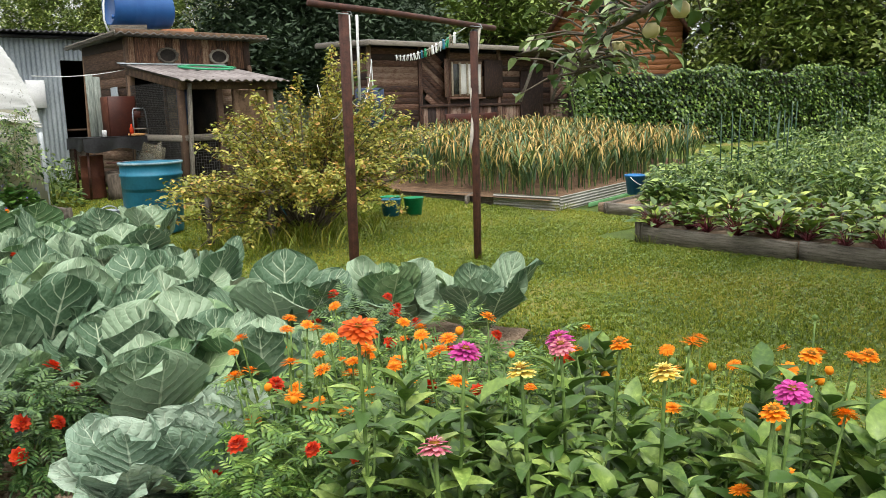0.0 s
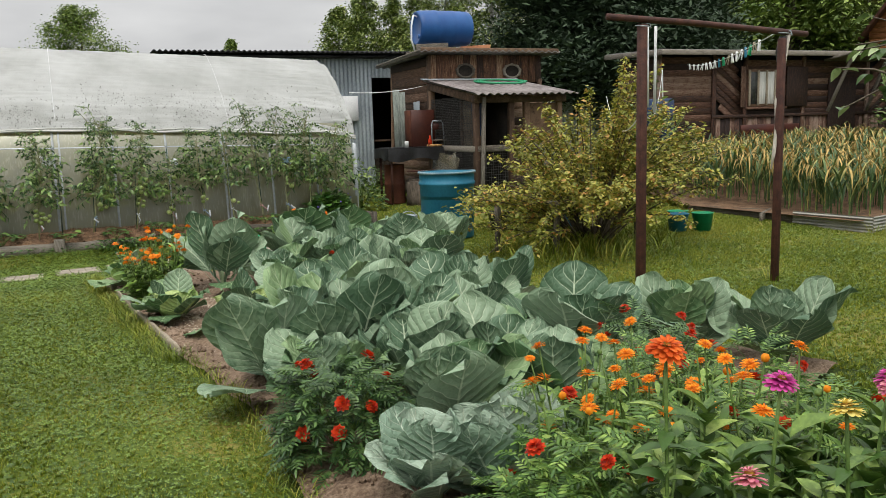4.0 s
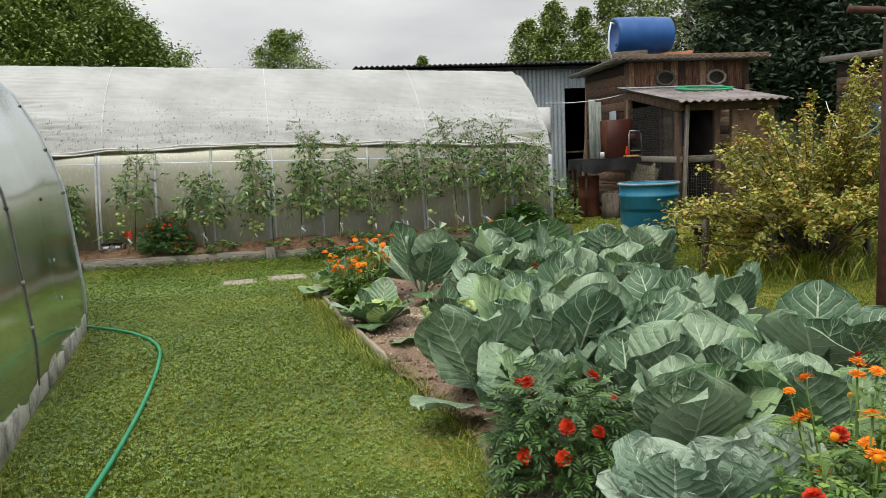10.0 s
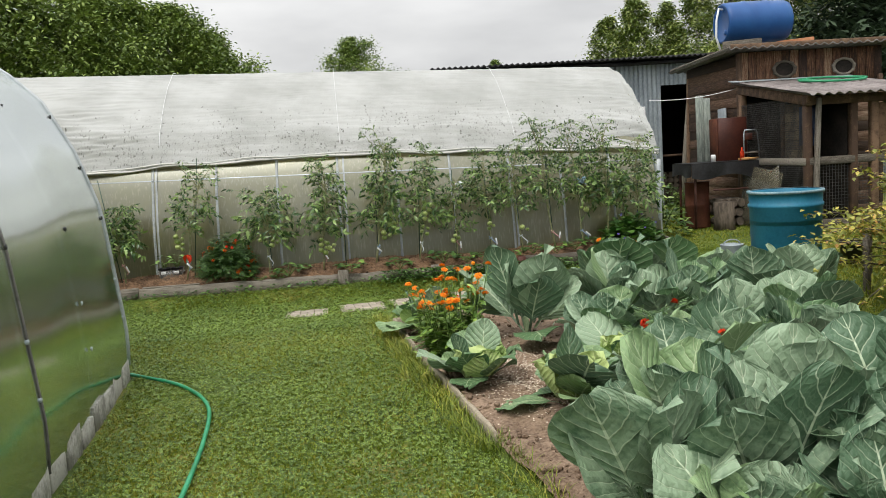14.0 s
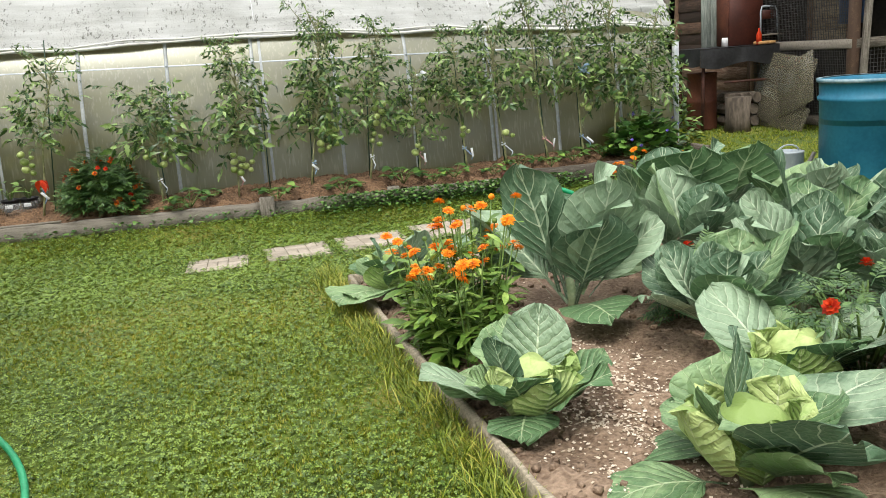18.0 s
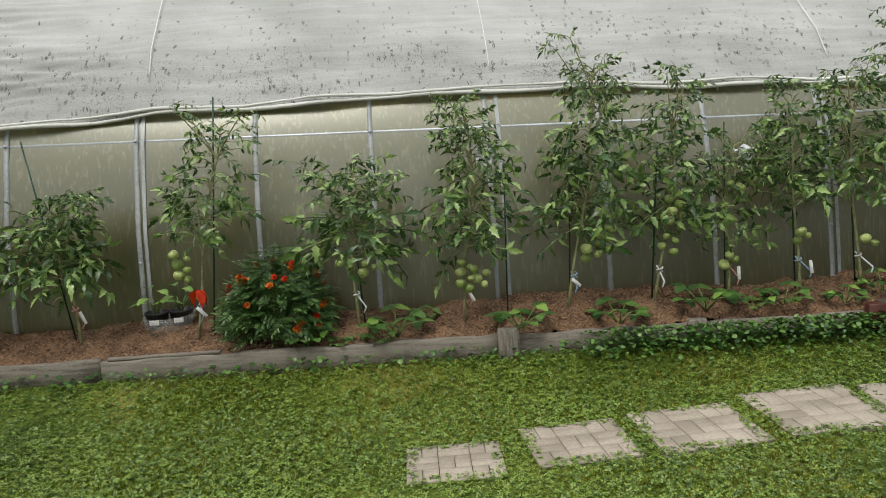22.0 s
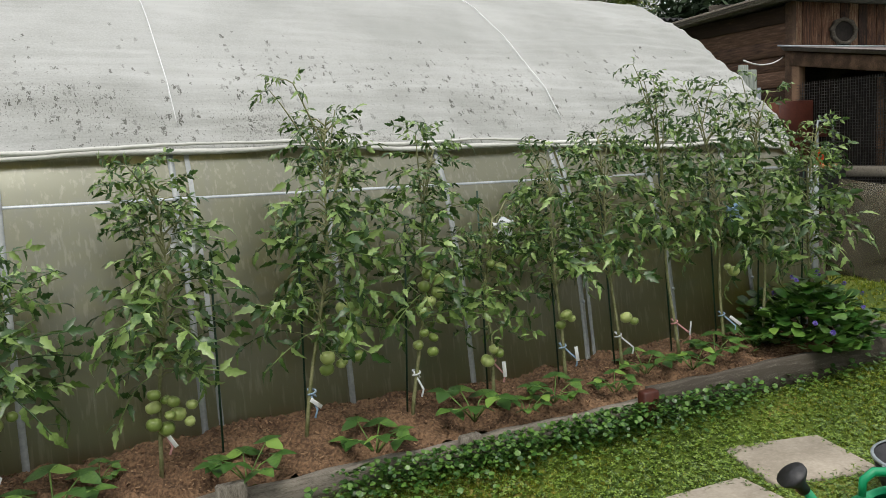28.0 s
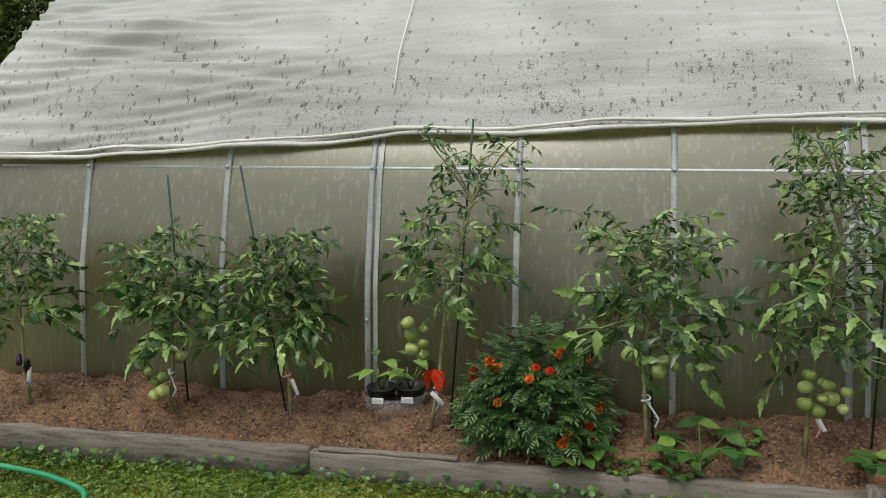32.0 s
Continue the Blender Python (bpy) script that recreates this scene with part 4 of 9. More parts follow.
for k in range(28):
    for side in (0.0, -2.7):
        h = 0.17 + rnd(-0.045, 0.035)
        g = box_np((0.275 + rnd(-0.02, 0.015), 0.05, h), near_point(0.15 + 0.3 * k, side + (-0.018 if side == 0 else 0.018) + rnd(-0.006, 0.006), h / 2 - 0.02), rotz(rnd(-0.02, 0.02)), 0.004)
        part("footing_block", g, footing_mat, near)
_s = Soup()
_n1 = 2600
_P = np.stack([-rng.uniform(0.15, 8.2, _n1), rng.uniform(0.2, 2.5, _n1), 0.15 + rng.beta(1.2, 1.9, _n1) * 1.35], 1)
_s.scatter(LV, LF, poses4(_P, rng.uniform(0, 6.28, _n1), rng.uniform(-0.6, 0.6, _n1), rng.uniform(-0.6, 0.6, _n1), rng.uniform(0.08, 0.2, _n1)))
solo("small_greenhouse_plants", _s, inleaf_mat, "green plants inside the small greenhouse", "plants", at=(0.64, -3.75, 0), rot=(0, 0, near.rotation_euler[2]), kind="stuff")

# ---- hen house with a lean-to porch ----
CX0, CX1, CY0, CY1, CG = 7.86, 10.02, 1.75, 3.55, 0.19
coop = thing("hen_house", "old brown wooden hen house with two oval portholes", "shed", (CX0, CY0, CG))


def oc(x, y, z):
    return (x - CX0, y - CY0, z - CG)


# left side: horizontal weatherboards
for i in range(16):
    z = 0.25 + 0.145 * i
    top = 2.58
    if z + 0.07 < top:
        part("weatherboard", box_np((0.024, CY1 - CY0, 0.150), oc(CX0 - 0.008 - 0.006 * (i % 2), (CY0 + CY1) / 2, z + 0.07), rotx(rnd(-0.004, 0.004)) @ roty(0.06), 0.004), coop_wood_h, coop)
part("corner_board", box_np((0.05, 0.09, 2.35), oc(CX0 - 0.01, CY0 - 0.012, 1.42), None, 0.006), beam_wood, coop)
part("corner_board", box_np((0.05, 0.07, 2.3), oc(CX0 - 0.03, CY1, 1.38), roty(0.03), 0.006), beam_wood, coop)
# front above the porch: upright boards
nb = 17
HOLES = ((8.52, 2.34), (9.42, 2.335))
for i in range(nb):
    w = (CX1 - CX0) / nb
    x = CX0 + w * (i + 0.5)
    part("board", box_np((w - 0.006, 0.022, 0.46), oc(x, CY0 - 0.008 - 0.004 * (i % 2), 2.375), None, 0.003), coop_wood, coop)
for x, z in HOLES:
    th = np.linspace(0, 2 * math.pi, 33)[:-1]
    ring = Soup()
    V, Fq = [], []
    for ro, yy in ((1.0, -0.030), (1.32, -0.030), (1.32, 0.0), (1.0, 0.0)):
        wob = 1 + 0.05 * np.sin(th * 9) * (ro > 1.2)
        V.append(np.stack([0.135 * ro * wob * np.cos(th), np.full(32, yy), 0.095 * ro * wob * np.sin(th)], 1))
    V = np.concatenate(V)
    k = np.arange(32)
    Fq = np.concatenate([np.stack([r * 32 + k, r * 32 + (k + 1) % 32, ((r + 1) % 4) * 32 + (k + 1) % 32, ((r + 1) % 4) * 32 + k], 1) for r in range(4)])
    port = part("porthole", (V, Fq), old_wood, coop, "oval porthole in a carved grey wooden ring", at=oc(x, CY0 - 0.024, z))
    V = np.concatenate([[(0, 0, 0)], np.stack([0.138 * np.cos(th), 0 * th, 0.098 * np.sin(th)], 1)])
    # the unlit room behind is painted into the pane's colour
    part("pane", (V, np.array([[0, (i + 1) % 32 + 1, i + 1] for i in range(32)])), inside_shade, port, at=(0, -0.008, 0))
# inner front wall behind the porch, with a boarded hatch and a dark doorway
for i, (x0, x1, mat_) in enumerate(((7.9, 8.75, inside_shade), (8.75, 9.35, pale_wood), (9.35, 10.0, beam_wood))):
    if mat_ is inside_shade:
        # solid near-black panel stands in for the shade behind the mesh
        part("dark_mesh_wall", box_np((x1 - x0, 0.03, 1.95), oc((x0 + x1) / 2, CY0 + 0.02, 1.2), None, 0.004), inside_shade, coop)
    else:
        for j in range(13):
            part("weatherboard", box_np((x1 - x0 - 0.02, 0.024, 0.148), oc((x0 + x1) / 2, CY0 + 0.01, 0.3 + 0.145 * j), rotx(0.06), 0.004), old_wood if mat_ is pale_wood else coop_wood_h, coop)
for x in (7.9, 8.78, 9.36, 9.98):
    part("upright", box_np((0.07, 0.06, 2.0), oc(x, CY0 - 0.03, 1.2), None, 0.006), beam_wood, coop)
# wall coloured near-black for the shade inside the hen house
part("back_wall", box_np((CX1 - CX0 - 0.06, 0.04, 2.3), oc((CX0 + CX1) / 2, CY1, 1.38)), inside_shade, coop)
part("right_wall", box_np((0.04, CY1 - CY0 - 0.1, 2.3), oc(CX1, (CY0 + CY1) / 2, 1.38)), coop_wood_h, coop)
part("floor_beam", box_np((CX1 - CX0, 0.08, 0.12), oc((CX0 + CX1) / 2, CY0 - 0.06, 0.26), None, 0.01), beam_wood, coop)


def wavy_sheet(x0, x1, y0, y1, z0, z1, pitch=0.075, amp=0.012, thick=0.012, n=0):
    """A corrugated sheet; waves run across x, flutes run along y."""
    nx = int((x1 - x0) / pitch * 6)
    V1, F, UV = grid_np(lambda u, v: (x0 + (x1 - x0) * u, y0 + (y1 - y0) * v, z0 + (z1 - z0) * v + amp * np.sin((x0 + (x1 - x0) * u) / pitch * 2 * math.pi)), nx, 3)
    V2 = V1 - np.array([0, 0, thick])
    n1 = len(V1)
    e1 = np.arange(nx) * 4
    edge = np.stack([e1, e1 + n1, e1 + 4 + n1, e1 + 4], 1)
    e2 = e1 + 3
    edge2 = np.stack([e2, e2 + 4, e2 + 4 + n1, e2 + n1], 1)
    return np.concatenate([V1, V2]), [np.concatenate([F, F[:, ::-1] + n1, edge, edge2])]


V, F = wavy_sheet(7.60, 10.28, 1.50, 3.75, 2.655, 2.56, 0.13, 0.017, 0.02)
part("roof", (V - np.array([CX0, CY0, CG]), F), zinc_dark, coop, "grey weathered wavy slate roof")
part("fascia", box_np((2.62, 0.03, 0.07), oc(8.94, 1.52, 2.67), None, 0.006), beam_wood, coop, "mossy grey edge board")
part("fascia", box_np((0.04, 2.2, 0.07), oc(7.63, 2.62, 2.60), rotx(-0.04), 0.006), old_wood, coop, "mossy grey edge board")

porch = thing("porch", "lean-to porch of old beams and wire mesh", "porch", (7.85, -0.05, CG))


def op_(x, y, z):
    return (x - 7.85, y + 0.05, z - CG)


V, F = wavy_sheet(7.72, 9.48, -0.32, 1.74, 1.87, 2.19, 0.13, 0.016, 0.012)
part("roof", (V - np.array([7.85, -0.05, CG]), F), material("grey_pink_roof_slate", (0.13, 0.112, 0.107), (0.25, 0.222, 0.215), 3.0, 0.8, 0.3, 50.0), porch, "pale grey-pink wavy roof sheet")
part("flashing", box_np((1.8, 0.14, 0.015), op_(8.6, 1.69, 2.20), rotx(0.15), 0.003), zinc_mat, porch, "pale metal flashing strip")
for x, y, z1 in ((7.86, -0.02, 1.84), (8.45, -0.02, 1.84), (8.72, -0.02, 1.84), (9.3, -0.02, 1.84), (7.86, 1.66, 2.1)):
    part("post", box_np((0.09, 0.09, z1 - 0.17), op_(x, y, (z1 + 0.17) / 2), rotz(rnd(-0.05, 0.05)), 0.010), beam_wood, porch)
part("brace_post", box_np((0.05, 0.07, 1.66), op_(7.93, -0.10, 1.0), roty(0.04), 0.008), old_wood_y, porch)
part("beam", box_np((1.6, 0.09, 0.11), op_(8.6, -0.05, 1.80), None, 0.01), beam_wood, porch)
part("beam", box_np((0.09, 1.85, 0.13), op_(7.85, 0.80, 1.945), rotx(0.155), 0.01), beam_wood, porch)
for z in (1.06, 0.28):
    part("rail", box_np((1.5, 0.07, 0.10), op_(8.58, -0.03, z), None, 0.01), old_wood, porch)
    part("rail", box_np((0.07, 1.72, 0.10), op_(7.845, 0.80, z), None, 0.01), old_wood, porch)
hatch_wood = material("weathered_tan_boards", (0.11, 0.080, 0.048), (0.29, 0.225, 0.145), 4.0, 0.85, 0.5, 45.0, (3, 3, 14), obrand=0.25, fine_mix=0.5)
mesh_wire = material("dark_wire_mesh", (0.03, 0.03, 0.03), (0.09, 0.085, 0.08), 20.0, 0.6, 0.1, 60.0)


def wire_panel(w, h, step, r):
    s = Soup()
    for a in np.arange(0, w + 1e-6, step):
        s.add(*box_np((r, r, h), (a, 0, h / 2)))
    for b in np.arange(0, h + 1e-6, step):
        s.add(*box_np((w, r, r), (w / 2, r, b)))
    return s


part("wire_mesh", wire_panel(1.62, 0.75, 0.026, 0.004), mesh_wire, porch, "square wire mesh", at=op_(7.82, 0.02, 1.11), rot=(0, 0, math.pi / 2), smooth=False)
part("wire_mesh", wire_panel(1.62, 0.70, 0.026, 0.004), mesh_wire, porch, "square wire mesh", at=op_(7.82, 0.02, 0.34), rot=(0, 0, math.pi / 2), smooth=False)
part("wire_mesh", wire_panel(1.4, 0.68, 0.04, 0.004), mesh_wire, porch, "square wire mesh", at=op_(7.9, -0.02, 0.34), smooth=False)
part("board_panel", box_np((0.5, 0.03, 0.62), op_(9.02, -0.0, 1.42), None, 0.01), beam_wood, porch)
part("blue_sheet", box_np((0.03, 0.32, 0.50), op_(7.99, 0.20, 1.50), rotz(0.1), 0.01), navy_mat, porch, "blue plastic sheet behind the mesh")
for k in range(6):
    part("inner_board", box_np((0.02, 0.62, 0.118), op_(8.12 + 0.004 * (k % 2), 0.68, 1.14 + 0.122 * k), roty(0.05), 0.004), hatch_wood, porch, "weathered tan board behind the mesh")
for y in (0.36, 1.0):
    part("inner_post", box_np((0.05, 0.06, 0.80), op_(8.10, y, 1.45), None, 0.005), beam_wood, porch)
# added near-black sheet that paints the porch's inner shade
part("dark_back", box_np((0.02, 1.6, 1.75), op_(8.42, 0.85, 1.06)), inside_shade, porch)
solo("hose_on_roof", tube_np([(8.85 + 0.62 * math.cos(a) * (1 - 0.02 * a) * 0.8, 1.05 + 0.28 * math.sin(a), 2.10 + 0.045 * math.sin(a) + 0.02) for a in np.linspace(0, 18, 90)], 0.016, 6), hose_mat,
     "coiled green garden hose lying on the porch roof", "hose")
sheet_mat = emission_free_glass("dusty_clear_sheet", (0.155, 0.142, 0.100), 0.25, 0.50)
for i, (y, z, w, h, rr) in enumerate(((0.85, 0.60, 0.95, 0.80, 0.10), (0.55, 0.75, 0.62, 0.55, -0.35), (0.75, 0.45, 0.85, 0.35, 0.28))):
    R = rotx(rr) @ roty(0.2)
    solo("clear_sheet", box_np((0.008, w, h), (0, 0, 0), R, 0.002), sheet_mat, "dusty clear plastic sheet leaning against the porch", "sheet", at=(7.66 - 0.03 * i, y, z - 0.08 + (0.0 if i else 0.06)), group="plastic sheets by the porch")

# drum and planks on the roof
drum = thing("plastic_drum", "large blue plastic drum lying on its side on the roof", "drum", (8.38, 2.35, 2.80))
prof = [(0.0, -0.46), (0.24, -0.46), (0.26, -0.475), (0.28, -0.47), (0.295, -0.44), (0.30, -0.38), (0.305, -0.2), (0.31, -0.18), (0.31, -0.14), (0.305, -0.12), (0.308, 0.12), (0.31, 0.14), (0.31, 0.18), (0.305, 0.2), (0.30, 0.38), (0.295, 0.44), (0.28, 0.47), (0.26, 0.475), (0.24, 0.46), (0.0, 0.46)]
prof = [(r, z * 1.05) for r, z in prof]
V, F = lathe_np(prof, 36)
R = roty(math.pi / 2) @ rotz(0.4)
part("body", (V @ R.T, F), barrel_blue, drum, at=(0, 0, 0.31))
for a in (0.9, 4.0):
    V, F = lathe_np([(0, 0.02), (0.035, 0.02), (0.04, 0.0)], 14)
    part("bung", ((V @ roty(-math.pi / 2).T), F), barrel_blue, drum, at=(-0.485, 0.2 * math.cos(a), 0.31 + 0.2 * math.sin(a)))
part("hose", tube_np([(-0.48, -0.05, 0.5), (-0.55, -0.06, 0.52), (-0.60, -0.08, 0.35), (-0.62, -0.1, 0.1), (-0.56, -0.12, -0.12)], 0.016, 6), white_plastic, drum, "pale hose from the drum's bung")
for x, y, z, l, h, w, rz, m_, lab in ((8.05, 2.02, 2.72, 0.62, 0.15, 0.05, 0.10, old_wood, "weathered plank lying under the drum"), (8.95, 2.2, 2.72, 0.55, 0.14, 0.12, -0.1, terracotta, "rusty brown wooden block on the roof"),
                                (9.5, 2.6, 2.70, 0.6, 0.05, 0.1, 0.3, old_wood, "grey plank lying on the roof"), (8.3, 2.75, 2.70, 0.9, 0.12, 0.06, 0.0, old_wood, "grey plank lying on the roof")):
    solo("plank", box_np((l, w, h), (0, 0, h / 2 - 0.02), rotz(rz) @ roty(-0.06), 0.008), m_, lab, "plank", at=(x, y, z - 0.03))

# work table with a black cloth, things on and under it
TZ = 1.09
table = thing("work_table", "old work table covered with a black oilcloth", "table", (7.38, 1.45, CG))
part("top", box_np((1.02, 0.62, 0.03), (0, 0, TZ - CG - 0.02), None, 0.006), old_wood, table)
for x in (-0.46, 0.46):
    for y in (-0.26, 0.26):
        part("leg", tube_np([(x, y, 0), (x * 0.98, y, TZ - CG - 0.03)], 0.02, 8), rust_mat, table)
for z in (0.28, 0.52):
    part("crossbar", tube_np([(-0.2, -0.27, z), (0.46, -0.27, z)], 0.014, 6), rust_mat, table)
V, F, UV = grid_np(lambda u, v: (-0.53 + 1.06 * u, -0.335 - 0.02 * np.sin(u * 14) * v, TZ - CG - 0.005 - (0.19 + 0.03 * np.sin(u * 9)) * v), 40, 6)
V2, F2, _ = grid_np(lambda u, v: (-0.53 + 1.06 * u, -0.335 + 0.67 * v, TZ - CG + 0.003 + 0 * u), 4, 4)
V3, F3, _ = grid_np(lambda u, v: (-0.535 - 0.015 * np.sin(u * 9) * v, -0.335 + 0.67 * u, TZ - CG - 0.005 - (0.17 + 0.02 * np.sin(u * 7)) * v), 24, 6)
s = Soup().add(V, F).add(V2, F2).add(V3, F3)
solo("oilcloth", s, cloth_black, "black oilcloth hanging over the table's edge", "tablecloth", at=(7.38, 1.45, CG))
cab = thing("metal_cabinet", "rusty red-brown metal cabinet standing on the table", "cabinet", (7.58, 1.62, TZ + 0.004))
part("body", box_np((0.42, 0.34, 0.60), (0.02, 0, 0.30), None, 0.008), brick_red, cab)
part("side_panel", box_np((0.012, 0.33, 0.58), (-0.200, 0, 0.30), None, 0.003), rust_red, cab, "rusted panel with peeling pale paint")
slab_ = thing("leaning_board", "two pale grey-green weathered boards leaning against the hen house", "board", (7.30, 1.71, TZ + 0.004))
teal_wood = material("faded_grey_green_board", (0.16, 0.19, 0.17), (0.34, 0.37, 0.33), 5.0, 0.85, 0.4, 50.0, (14, 14, 1.6), obrand=0.2)
part("board", box_np((0.11, 0.022, 2.03 - TZ), (-0.06, 0, (2.03 - TZ) / 2), rotx(-0.02), 0.004), teal_wood, slab_)
part("board", box_np((0.10, 0.022, 1.99 - TZ), (0.05, 0.004, (1.99 - TZ) / 2), rotx(-0.02), 0.004), teal_wood, slab_)
chair = thing("metal_chair", "small metal chair with a tubular frame on the table", "chair", (7.80, 1.30, TZ + 0.004))
part("frame", tube_np([(-0.11, 0, 0), (-0.10, 0.02, 0.36), (-0.08, 0.03, 0.41), (0.08, 0.03, 0.41), (0.10, 0.02, 0.36), (0.11, 0, 0)], 0.011, 8), zinc_mat, chair)
part("backrest", box_np((0.17, 0.02, 0.10), (0, 0.025, 0.32), None, 0.006), brick_red, chair)
part("seat", box_np((0.2, 0.16, 0.02), (0, -0.06, 0.10), None, 0.006), old_wood, chair)
solo("wood_scraps", box_np((0.26, 0.14, 0.035), (0, 0, 0.018), rotz(0.3), 0.008), material("orange_wood_scraps", (0.40, 0.20, 0.07), (0.62, 0.38, 0.16), 12.0, 0.8, 0.4, 50.0), "orange offcuts of wood on the table", "wood", at=(7.72, 1.24, TZ + 0.004))
solo("bottle", lathe_np([(0, 0), (0.03, 0), (0.03, 0.11), (0.012, 0.15), (0.012, 0.18), (0, 0.18)], 12), red_petal, "small red bottle standing on the table", "bottle", at=(7.62, 1.22, TZ + 0.004))
solo("tin", lathe_np([(0, 0), (0.035, 0), (0.035, 0.08), (0.03, 0.10), (0, 0.10)], 12), white_plastic, "white plastic jar standing on the table", "jar", at=(7.22, 1.25, TZ + 0.004))
solo("iron_barrel", lathe_np([(0, 0), (0.17, 0), (0.175, 0.02), (0.165, 0.3), (0.175, 0.32), (0.165, 0.34), (0.165, 0.62), (0.175, 0.64), (0, 0.64)], 20), rust_red, "rusty iron barrel under the table", "barrel", at=(7.08, 1.5, CG - 0.01))
for i in range(9):
    x, y, z = 7.32 + 0.11 * (i % 3), 1.30 + rnd(-0.02, 0.05), CG + 0.07 + 0.13 * (i // 3)
    part_ = lathe_np([(0, -0.17), (0.06, -0.17), (0.064, 0.0), (0.06, 0.17), (0, 0.17)], 9)
    solo("log", (part_[0] @ rotx(math.pi / 2).T, part_[1]), bark_mat, "split firewood log stacked under the table", "log", at=(x, y, z), rot=(0, rnd(0, 3), rnd(-0.1, 0.1)), group="logs under the table", smooth=False)
solo("chopping_stump", lathe_np([(0, 0), (0.15, 0), (0.13, 0.12), (0.14, 0.38), (0.0, 0.385)], 16), bark_mat, "grey chopping stump beside the table", "stump", at=(7.25, 1.02, CG - 0.02))
solo("zinc_strip", box_np((0.02, 0.26, 0.75), (0, 0, 0.375), rotx(-0.03), 0.003), zinc_mat, "piece of grey-blue corrugated sheet leaning on the wall", "sheet", at=(7.78, 2.15, 1.10))
part("hook_shelf", box_np((0.3, 0.1, 0.03), oc(7.74, 2.1, 1.095), None, 0.004), old_wood, coop)

# ---- corrugated shed behind the greenhouse ----
shed2 = thing("corrugated_shed", "grey corrugated metal shed with a dark open doorway", "shed", (6.0, 5.0, 0.2))


def ribbed_wall(w, h, pitch=0.085, amp=0.014):
    n = int(w / pitch * 5)
    return grid_np(lambda u, v: (w * u, amp * np.sin(w * u / pitch * 2 * math.pi), h * v), n, 1)[:2]


for x0, x1, z0, z1 in ((4.2, 7.93, 0.0, 2.62), (7.93, 8.55, 2.24, 2.62), (8.55, 11.2, 0.0, 2.62)):
    part("wall_sheet", ribbed_wall(x1 - x0, z1 - z0), zinc_mat, shed2, at=(x0 - 6.0, 0, z0))
part("roof", box_np((7.6, 4.0, 0.05), (1.6, 1.75, 2.70), rotx(0.03), 0.01), roof_dark, shed2, "black felt roof")
V, F = wavy_sheet(-2.3, 5.4, -0.42, 3.6, 2.72, 2.80, 0.10, 0.018, 0.02)
part("roof_sheet", (V, F), roof_dark, shed2)
# back wall coloured as the shade inside the open doorway
part("back_wall", box_np((7.0, 0.05, 2.6), (1.7, 3.6, 1.3)), inside_shade, shed2)
part("left_wall", box_np((0.05, 3.6, 2.6), (-1.8, 1.8, 1.3)), zinc_mat, shed2)
part("right_wall", box_np((0.05, 3.6, 2.6), (5.2, 1.8, 1.3)), zinc_mat, shed2)
part("leaning_plank", box_np((0.09, 0.04, 1.9), (2.4, 0.1, 0.95), roty(0.10), 0.01), old_wood_y, shed2)
part("shelf", box_np((0.6, 0.3, 0.04), (2.2, 0.3, 0.95)), beam_wood, shed2)
part("white_box", box_np((0.32, 0.12, 0.5), (1.42, -0.09, 1.62), None, 0.01), white_plastic, shed2, "pale panel fixed to the wall")
for i in range(24):
    lp = lathe_np([(0, -0.2), (0.055, -0.2), (0.06, 0.0), (0.055, 0.2), (0, 0.2)], 8)
    solo("firewood", (lp[0] @ rotx(math.pi / 2).T, lp[1]), bark_mat, "firewood log stacked inside the open shed", "log", at=(7.99 + 0.105 * (i % 5), 5.55, 0.3 + 0.06 + 0.105 * (i // 5)), group="firewood in the shed", smooth=False)
solo("cord", tube_np([(6.1 + 2.0 * t, 0.6 + 1.4 * t, 1.95 + 0.22 * t - 0.25 * t * (1 - t)) for t in np.linspace(0, 1, 14)], 0.006, 5), white_plastic, "white cord stretched from the greenhouse to the hen house", "rope")

# grey fence behind
fence = thing("metal_fence", "grey corrugated sheet fence far behind the hen house", "fence", (10.8, 8.0, 0.2))
for i in range(6):
    part("sheet", ribbed_wall(2.0, 1.75, 0.11, 0.02), zinc_mat, fence, at=(2.02 * i, 0, 0))
for i in range(7):
    part("post", box_np((0.06, 0.06, 1.8), (2.02 * i, 0.06, 0.9), None, 0.005), rust_mat, fence)

# ---- long dark shed ----
SX0, SX1, SY, SZ0, SZ1 = 13.2, 21.9, 2.5, 0.30, 2.70
dshed = thing("plank_shed", "long dark-stained plank shed with shuttered windows", "shed", (SX0, SY, SZ0))
H = SZ1 - SZ0
# filler block; shade behind the board gaps is put into its colour
part("core", box_np((SX1 - SX0 - 0.06, 1.2, H - 0.05), ((SX1 - SX0) / 2, 0.65, H / 2)), inside_shade, dshed)
for i in range(18):
    part("side_board", box_np((0.022, 1.25, 0.132), (-0.01 - 0.004 * (i % 2), 0.66, 0.07 + 0.131 * i), roty(0.05), 0.003), shed_wood, dshed)
for i in range(18):
    part("front_board", box_np((1.35, 0.022, 0.132), (0.68, -0.01, 0.07 + 0.131 * i), rotx(0.05), 0.003), shed_wood, dshed)
for i in range(56):
    x = 1.42 + 0.128 * i
    if x < SX1 - SX0:
        part("front_board", box_np((0.122, 0.022, 1.12), (x, -0.012 - 0.004 * (i % 2), 0.56), None, 0.003), shed_wood_v, dshed)
